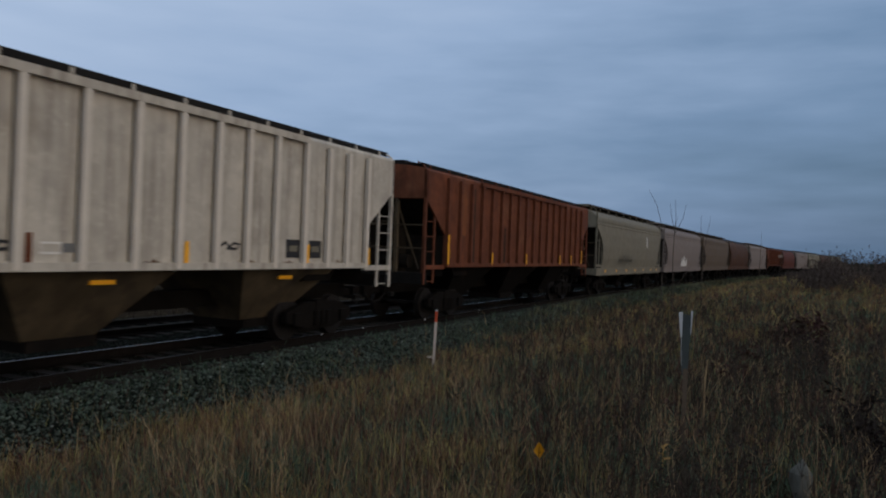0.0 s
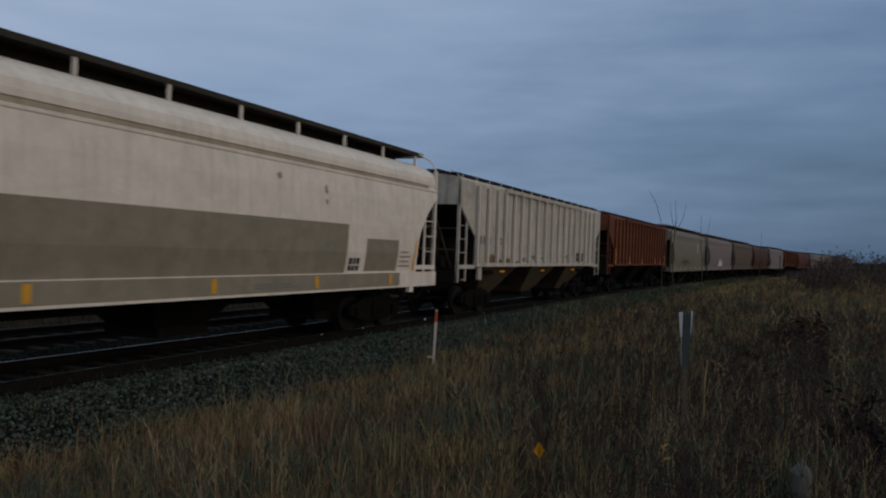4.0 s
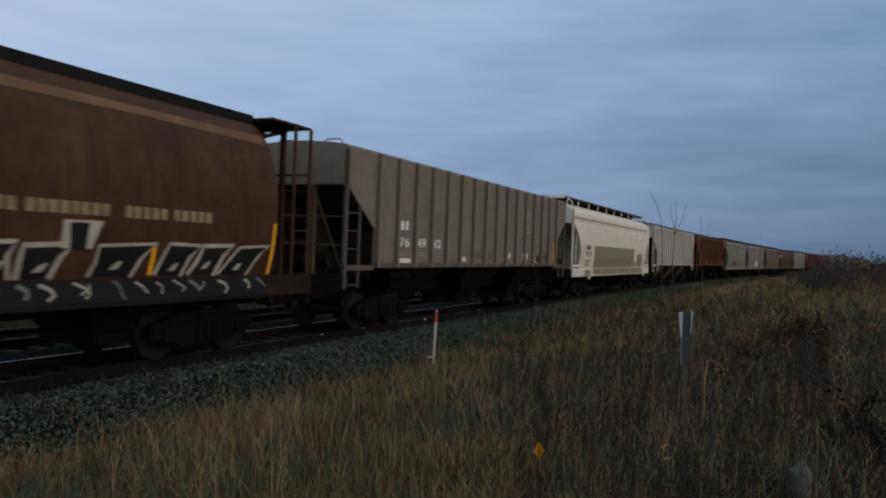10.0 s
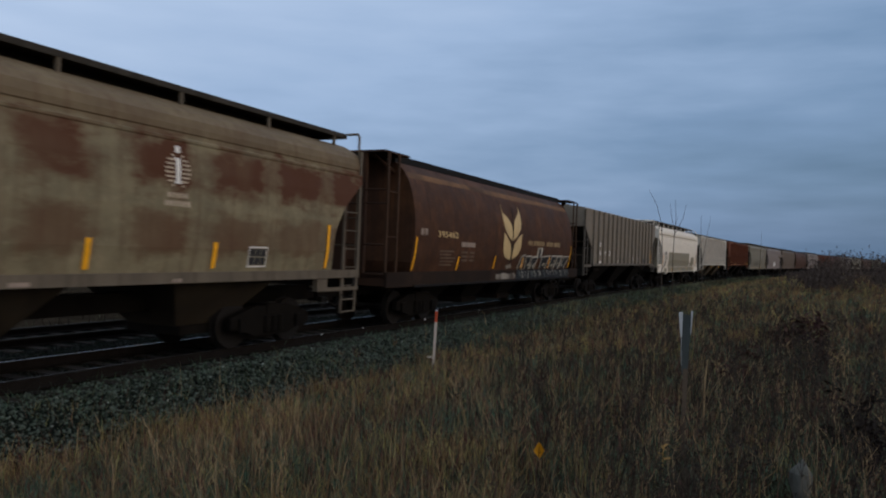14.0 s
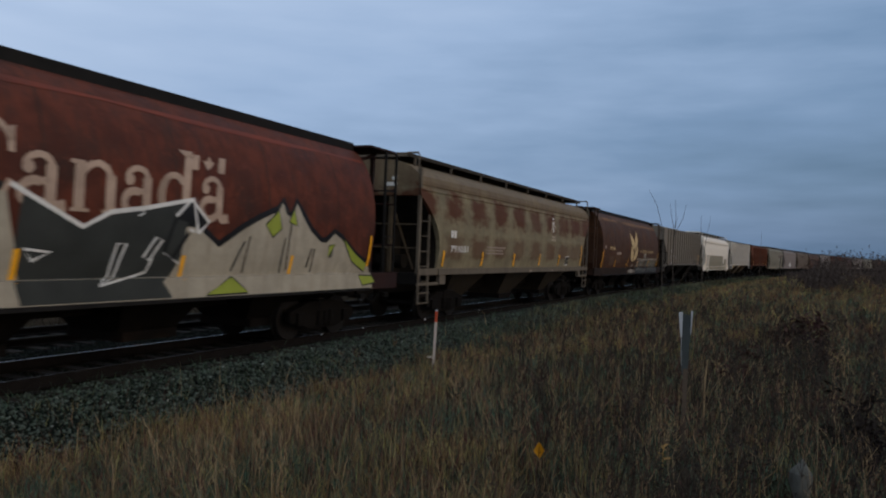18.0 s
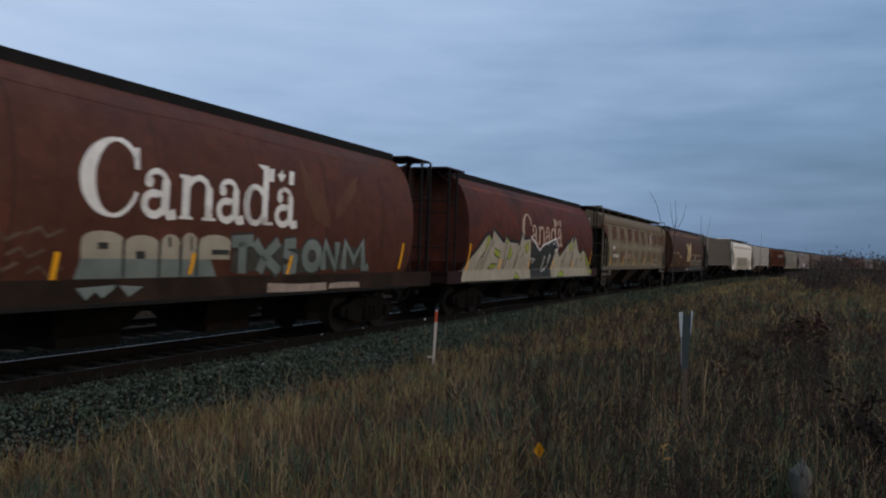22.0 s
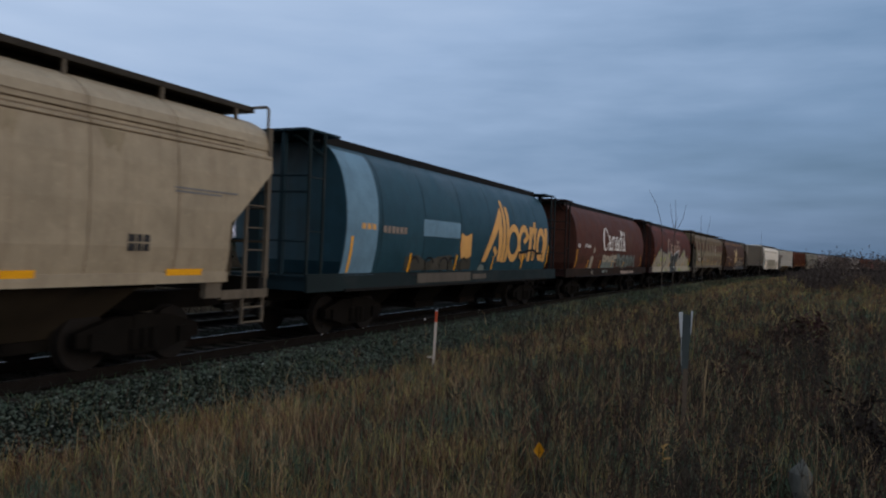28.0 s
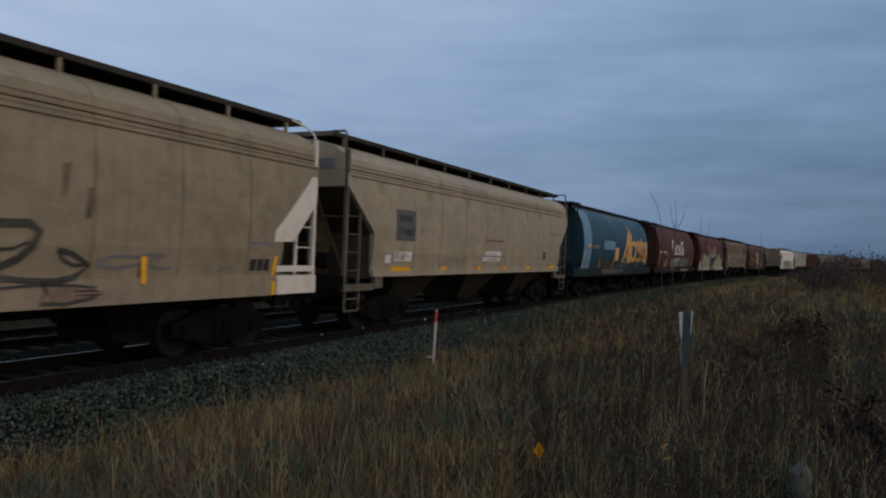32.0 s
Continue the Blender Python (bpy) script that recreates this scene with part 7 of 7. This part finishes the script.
        V = np.stack((x[:, None] + o[:, :, 0] * np.cos(spin)[:, None] - o[:, :, 1] * np.sin(spin)[:, None], y[:, None] + o[:, :, 0] * np.sin(spin)[:, None] + o[:, :, 1] * np.cos(spin)[:, None], z[:, None] + o[:, :, 2] * 0.8), 2)
        Q = ((np.arange(n) * 6)[:, None, None] + tri[None]).reshape(-1, 3)
        mesh_stuff(name, V.reshape(-1, 3), Q, material, label, "ballast")

    stones("ballast_stones", 38000, 0.014, 0.042, M["ballast"], "grey crushed stone ballast beside the rails")
    # darker stones between and beyond the rails
    stones("oily_ballast_stones", 18000, 0.014, 0.042, M["darkballast"], "darker ballast between and beyond the rails", True)
    stones("pale_ballast_stones", 700, 0.014, 0.034, M["palestone"], "scattered pale stones in the ballast")
    # the bed under the loose stones
    stations = [-40 + 4 * i for i in range(130)]
    prof = ((-2.9, -0.58), (-1.75, -0.20), (5.65, -0.20), (6.8, -0.58))
    verts, faces = [], []
    for st in stations:
        for o, z in prof:
            p, a = on_track(st, o)
            verts.append((p.x, p.y, z))
    for i in range(len(stations) - 1):
        for j in range(3):
            faces.append((i * 4 + j, (i + 1) * 4 + j, (i + 1) * 4 + j + 1, i * 4 + j + 1))
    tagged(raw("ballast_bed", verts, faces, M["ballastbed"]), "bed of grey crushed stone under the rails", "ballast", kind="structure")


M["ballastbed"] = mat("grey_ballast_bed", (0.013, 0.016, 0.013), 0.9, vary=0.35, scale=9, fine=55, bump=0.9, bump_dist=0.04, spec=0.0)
ballast()

M["stakewood"] = mat("weathered_lath_wood", (0.50, 0.43, 0.38), 0.8, vary=0.15, scale=6)
M["oldwood"] = mat("old_brown_wood", (0.10, 0.075, 0.055), 0.85, vary=0.2, scale=6)
M["stakered"] = mat("faded_red_orange_paint", (0.42, 0.07, 0.03), 0.6, vary=0.15, scale=8)
M["markerwhite"] = mat("white_plastic_flange", (0.50, 0.51, 0.53), 0.45, vary=0.08, scale=5)
M["markergrey"] = mat("dark_grey_plastic", (0.050, 0.060, 0.060), 0.5, vary=0.15, scale=4)
M["flagyellow"] = mat("yellow_vinyl_flag", (0.72, 0.36, 0.02), 0.45, vary=0.08, scale=20)
M["stone"] = mat("field_stone", (0.10, 0.102, 0.092), 0.85, vary=0.25, scale=8, fine=50, bump=0.5)


def survey_stake():
    x, y = 14.68, 6.855
    z = land(x, y)
    root = tagged(new("survey_stake"), "wooden survey lath with an orange red painted top beside the track", "stake")
    root.matrix_basis = pose(x, y, z, 0, 0, -65) @ Matrix.Rotation(radians(1.5), 4, "Y")
    top = 0.755 - z
    part("lath", box(-0.028, 0.028, -0.008, 0.008, -0.1, top - 0.27), M["stakewood"], root)
    bm = box(-0.028, 0.028, -0.0085, 0.0085, top - 0.27, top - 0.03)
    part("painted_top", bm, M["stakered"], root, "orange red painted end")
    part("tip", box(-0.024, 0.024, -0.0085, 0.0085, top - 0.03, top), M["markerwhite"], root, "pale bare tip")
    part("cross_piece", box(-0.16, 0.0, -0.03, -0.012, 0.22, 0.25), M["stakewood"], root)


survey_stake()


def cable_marker():
    x, y = 7.557, 0.805
    z = land(x, y)
    top = 1.56 - z
    root = tagged(new("cable_marker"), "dark plastic cable marker post with flaring white edges in the weeds", "marker post")
    root.matrix_basis = pose(x, y, z, 0, 0, -84) @ Matrix.Rotation(radians(-0.5), 4, "Y")
    part("back_plate", frustum(-0.024, 0.030, -0.006, 0.006, top - 0.60, -0.040, 0.055, -0.006, 0.006, top - 0.02), M["markergrey"], root)
    part("left_edge", frustum(-0.044, -0.030, -0.010, 0.004, top - 0.24, -0.066, -0.028, -0.02, 0.004, top), M["markerwhite"], root, "white flaring edge")
    part("left_lip", frustum(-0.030, -0.027, -0.007, 0.002, top - 0.52, -0.040, -0.035, -0.007, 0.002, top - 0.241), M["markerwhite"], root, "white lip")
    part("right_edge", frustum(0.048, 0.053, -0.010, 0.004, top - 0.22, 0.050, 0.066, -0.02, 0.004, top + 0.015), M["markerwhite"], root, "white flaring edge")
    part("stake", box(-0.012, 0.032, -0.012, 0.012, -0.2, top - 0.55), M["oldwood"], root, "weathered wooden stake")


cable_marker()


def pin_flag():
    x, y = 5.861, 1.765
    z = 0.150
    root = tagged(new("pin_flag"), "small yellow utility flag on a wire in the grass", "flag")
    root.matrix_basis = pose(x, y, z, 0, 0, -65)
    bm = bmesh.new()
    rod(bm, (0, 0, -0.1), (0.02, 0, 0.34), 0.0025, 6)
    part("wire", bm, M["dark"], root)
    bm = bmesh.new()
    left, up, right, down = (-0.047, 0.0), (-0.002, 0.075), (0.042, 0.016), (0.008, -0.068)
    cells = []
    for j in range(5):
        v = j / 4
        line = []
        for i in range(5):
            u = i / 4
            x0, z0 = left[0] + (up[0] - left[0]) * u, left[1] + (up[1] - left[1]) * u
            x1, z1 = down[0] + (right[0] - down[0]) * u, down[1] + (right[1] - down[1]) * u
            line.append(bm.verts.new((0.02 + x0 + (x1 - x0) * v, 0.012 * math.sin(3.0 * u + 2.0 * v) - 0.006, 0.305 + z0 + (z1 - z0) * v)))
        cells.append(line)
    for j in range(4):
        for i in range(4):
            bm.faces.new((cells[j][i], cells[j + 1][i], cells[j + 1][i + 1], cells[j][i + 1]))
    bmesh.ops.solidify(bm, geom=bm.faces[:], thickness=0.0015)
    part("flag", bm, M["flagyellow"], root, "yellow vinyl flag")
    part("print", box(0.010, 0.032, -0.019, -0.016, 0.296, 0.303), M["dark"], root)


pin_flag()


def field_stone(x, y, size, label, up=0.7):
    bm = bmesh.new()
    bmesh.ops.create_icosphere(bm, subdivisions=3, radius=size)
    for v in bm.verts:
        k = 1 + 0.35 * noise.noise(v.co * 1.4 / size) + 0.12 * noise.noise(v.co * 4 / size)
        h = v.co.z / size
        taper = 0.86 - 0.5 * max(h, 0.0) - 0.08 * h
        z = v.co.z * (1.25 if h > 0 else up + 0.3)
        v.co = Vector((v.co.x * k * taper, v.co.y * k * taper, z))
    o = part("field_stone", bm, M["stone"], smooth=False)
    o.location = (x, y, land(x, y) + size * up)
    tagged(o, label, "stone")


field_stone(6.595, -0.222, 0.09, "grey pointed field stone among dark weeds", 2.6)


def yellow_leaves():
    x, y = at_view(1187, 6.75)
    root = tagged(new("yellowed_plant"), "small plant with a few yellowed leaves in the grass", "plant")
    root.location = (x, y, land(x, y))
    for a, s, up in ((10, 0.07, 0.24), (130, 0.06, 0.20), (250, 0.075, 0.16), (310, 0.05, 0.27)):
        bm = bmesh.new()
        c, d = Vector((0, 0, up)), Vector((math.cos(radians(a)), math.sin(radians(a)), 0.25)) * s
        w = Vector((-d.y, d.x, 0.01)) * 0.3
        rows = [(bm.verts.new(c + d * u - w * k), bm.verts.new(c + d * u + w * k + Vector((0, 0, 0.008)))) for u, k in ((0, 0.1), (0.4, 1.0), (0.75, 0.7), (1.0, 0.05))]
        for p, q in zip(rows, rows[1:]):
            bm.faces.new((p[0], p[1], q[1], q[0]))
        bmesh.ops.solidify(bm, geom=bm.faces[:], thickness=0.002)
        part("leaf", bm, M["yellowleaf"], root)
    part("stem", rod(bmesh.new(), (0, 0, -0.03), (0, 0, 0.28), 0.004, 5), M["yellowleaf"], root)


M["yellowleaf"] = mat("yellowed_leaf", (0.42, 0.26, 0.08), 0.7, vary=0.25, scale=20)
yellow_leaves()


def short_stick():
    x, y = 8.97, 0.733
    z = land(x, y)
    V, Q = sticks([((0, 0, -0.1), (0.01, 0.0, 0.55), 0.010, 0.009), ((0.01, 0, 0.55), (0.0, -0.02, 0.78), 0.009, 0.007)], 6)
    o = raw("stick", V, Q, M["palestalk"])
    o.location = (x, y, z)
    tagged(o, "short pale wooden stick upright in the weeds", "stick")


short_stick()

# ---- across the line: a lit yard at the field's edge ----
M["lamp"] = mat("yard_lamp_glow", (1.0, 0.8, 0.6), 0.4, vary=0.0, bump=0.0, emit=(1.0, 0.55, 0.28), emit_str=14.0)
M["lampred"] = mat("red_tail_lamp_glow", (0.6, 0.05, 0.03), 0.4, vary=0.0, bump=0.0, emit=(1.0, 0.22, 0.10), emit_str=3.0)
M["window"] = mat("lit_window", (0.9, 0.7, 0.4), 0.4, vary=0.0, bump=0.0, emit=(1.0, 0.74, 0.42), emit_str=0.9)
M["shedwall"] = mat("dark_metal_cladding", (0.05, 0.05, 0.055), 0.7, vary=0.2, scale=2)
M["vehicle"] = mat("dark_vehicle_paint", (0.02, 0.022, 0.028), 0.35, vary=0.15, scale=2)
M["glass"] = mat("dark_windscreen", (0.015, 0.018, 0.022), 0.1, vary=0.0, bump=0.0)


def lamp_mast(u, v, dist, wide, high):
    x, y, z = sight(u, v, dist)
    g = land(x, y)
    root = tagged(new("yard_light"), "glowing yard light on a short post", "light", group="yard lights")
    root.matrix_basis = pose(x, y, g, 0, 0, -38)
    bm = bmesh.new()
    rod(bm, (0, 0, 0), (0, 0, z - g), 0.05, 8)
    part("post", bm, M["dark"], root)
    bm = bmesh.new()
    bmesh.ops.create_icosphere(bm, subdivisions=2, radius=1.0)
    for v in bm.verts:
        v.co = Vector((v.co.x * wide, v.co.y * 0.15, v.co.z * high + z - g))
    part("lamp_head", bm, M["lamp"], root, "glowing warm lamp head")


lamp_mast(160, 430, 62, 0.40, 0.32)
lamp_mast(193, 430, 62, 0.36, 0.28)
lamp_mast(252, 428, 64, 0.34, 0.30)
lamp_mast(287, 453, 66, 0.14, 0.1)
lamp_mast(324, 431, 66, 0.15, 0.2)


def parked_truck(px, dist, label):
    x, y = at_view(px, dist)
    root = tagged(new("parked_pickup"), label, "pickup truck")
    root.matrix_basis = pose(x, y, land(x, y), 0, 0, 20)
    bm = bmesh.new()
    bx(bm, -2.6, 2.6, -0.95, 0.95, 0.45, 1.05)
    bmesh.ops.bevel(bm, geom=bm.edges[:], offset=0.12, segments=2)
    part("body", bm, M["vehicle"], root)
    part("cab", frustum(-1.1, 1.0, -0.9, 0.9, 1.0, -0.8, 0.5, -0.75, 0.75, 1.75), M["vehicle"], root)
    part("windscreen", frustum(0.55, 0.95, -0.8, 0.8, 1.06, 0.40, 0.56, -0.7, 0.7, 1.66), M["glass"], root)
    for sx in (-1.65, 1.65):
        for sy in (-0.85, 0.85):
            bm = bmesh.new()
            rod(bm, (sx, sy - 0.12, 0.36), (sx, sy + 0.12, 0.36), 0.36, 16)
            part("wheel", bm, M["dark"], root)
    for sy in (-0.75, 0.75):
        part("tail_lamp", box(-2.64, -2.58, sy - 0.1, sy + 0.1, 0.75, 0.95), M["lampred"], root, "glowing red tail lamp")


parked_truck(222, 66, "dark pickup truck parked with its tail lamps lit")
parked_truck(30, 75, "dark pickup truck parked at the yard's edge")


def yard_building(px, dist):
    x, y = at_view(px, dist)
    root = tagged(new("yard_building"), "low dark building with lit windows across the line", "building")
    root.matrix_basis = pose(x, y, land(x, y) - 0.1, 0, 0, -38)
    part("wall", box(-9, 9, 0, 7, 0, 4.2), M["shedwall"], root)
    part("roof", frustum(-9.4, 9.4, -0.6, 7.6, 4.2, -9.2, 9.2, 3.2, 3.9, 5.6), M["shedwall"], root)
    for a, b, lo, hi in ((-0.3, 1.9, 1.9, 3.5), (-3.9, -3.2, 1.6, 2.4)):
        w = part("window", box(a, b, -0.05, -0.01, lo, hi), M["window"], root, "brightly lit window")
        part("mullion", box((a + b) / 2 - 0.04, (a + b) / 2 + 0.04, -0.09, -0.04, lo, hi), M["shedwall"], w)


yard_building(118, 118)


def spruce(h, wide):
    root = tagged(new("spruce_tree"), "dark slender spruce across the line", "tree", group="spruces across the line")
    V, Q = sticks([((0, 0, 0), (0, 0, h), 0.14, 0.02)], 8)
    raw("trunk", V, Q, M["twig"], root)
    V, Q = [], []
    for i in range(1500):
        u = random.random() ** 0.7
        z = 0.6 + (h - 0.6) * (1 - u)
        lim = 0.12 + wide * u * (0.55 + 0.45 * math.sin(z * 5.5 + random.random()))
        a, rr = random.uniform(0, 2 * math.pi), lim * random.uniform(0.3, 1.0)
        c = Vector((rr * math.cos(a), rr * math.sin(a), z - 0.25 * rr))
        o = Vector((math.cos(a), math.sin(a), -0.3)).normalized() * random.uniform(0.12, 0.3)
        w = Vector((-math.sin(a), math.cos(a), random.uniform(-0.3, 0.3))) * random.uniform(0.05, 0.12)
        k = len(V)
        V += [tuple(c - w), tuple(c + w), tuple(c + o)]
        Q.append((k, k + 1, k + 2))
    raw("crown", V, Q, M["spruce"], root)
    return root


def spruce_belt():
    """Trees along the yard's far side."""
    firs = [spruce(8.0, 1.5), spruce(7.0, 1.7), spruce(6.2, 1.9)]
    for k in range(64):
        if k > 2 and (k % 3 or 26 < k < 40):
            continue
        px, d = -330 + 13.0 * k + random.uniform(-7, 7), random.uniform(80, 112)
        x, y = at_view(px, d)
        m = pose(x, y, land(x, y) - 0.1, 0, 0, random.uniform(0, 360)) @ Matrix.Scale(random.uniform(0.9, 1.45), 4)
        if k < 3:
            firs[k].matrix_basis = m
        else:
            copy_thing(firs[k % 3], m)


spruce_belt()


def far_woods():
    """A low dark line of woods on the horizon."""
    V, Q = [], []
    for i in range(5200):
        a = random.uniform(-math.pi, math.pi)
        d = random.uniform(420, 700)
        x, y = d * math.cos(a), d * math.sin(a)
        z = -0.6
        s = random.uniform(1.2, 3.0)
        t = random.uniform(0.5, 1.0) * (5 + 3 * noise.noise((x * 0.006, y * 0.006, 0)))
        k = len(V)
        b = random.uniform(0, math.pi)
        u = Vector((math.cos(b), math.sin(b), 0)) * s
        for p in ((-1, 0.0), (-1.2, 0.55), (-0.5, 0.85), (0, 1.0), (0.6, 0.8), (1.15, 0.5), (1, 0.0)):
            q = u * p[0] * random.uniform(0.8, 1.1)
            V.append((x + q.x, y + q.y, z + t * p[1] * random.uniform(0.85, 1.1)))
        Q += [(k, k + 1, k + 5, k + 6), (k + 1, k + 2, k + 4, k + 5), (k + 2, k + 3, k + 3, k + 4)]
    Q = [q for q in Q if len(set(q)) == 4]
    mesh_stuff("far_woods", np.array(V), np.array(Q), M["spruce"], "low dark line of distant woods", "woods")


far_woods()


def rail_glints():
    """A few white blocks that stand for glints on the edge of the near rail."""
    for x in (19.85, 16.35, 14.5, 24.05):
        p, a = on_track(x, -0.80)
        k = 1.0 if x == 19.85 else 0.55
        bm = box(-0.03 * k, 0.03 * k, -0.018 * k, 0.018 * k, -0.03 * k, 0.004)
        bmesh.ops.bevel(bm, geom=bm.edges[:], offset=0.008, segments=1)
        o = part("rail_clip", bm, M["glintwhite"])
        o.location = (p.x, p.y, 0.0)
        tagged(o, "white block standing for a glint on the rail", "rail clip", group="clips on the near rail")


# plain white: the glint's brightness is put into the colour
M["glintwhite"] = mat("glint_white", (0.95, 0.95, 0.95), 0.5, vary=0.03, scale=30)
rail_glints()


# ---- what moves ----
def motions():
    for car, s in TRAIN:
        walk(car, [(t, car_pose(s + run(t))) for t in range(0, 33, 2)])
    n = 246
    for w, dx in WHEELSETS:
        walk(w, [(32.0 * i / n, pose(dx, 0, 0.457) @ Matrix.Rotation(run(32.0 * i / n) / 0.457, 4, "Y")) for i in range(n + 1)])


motions()
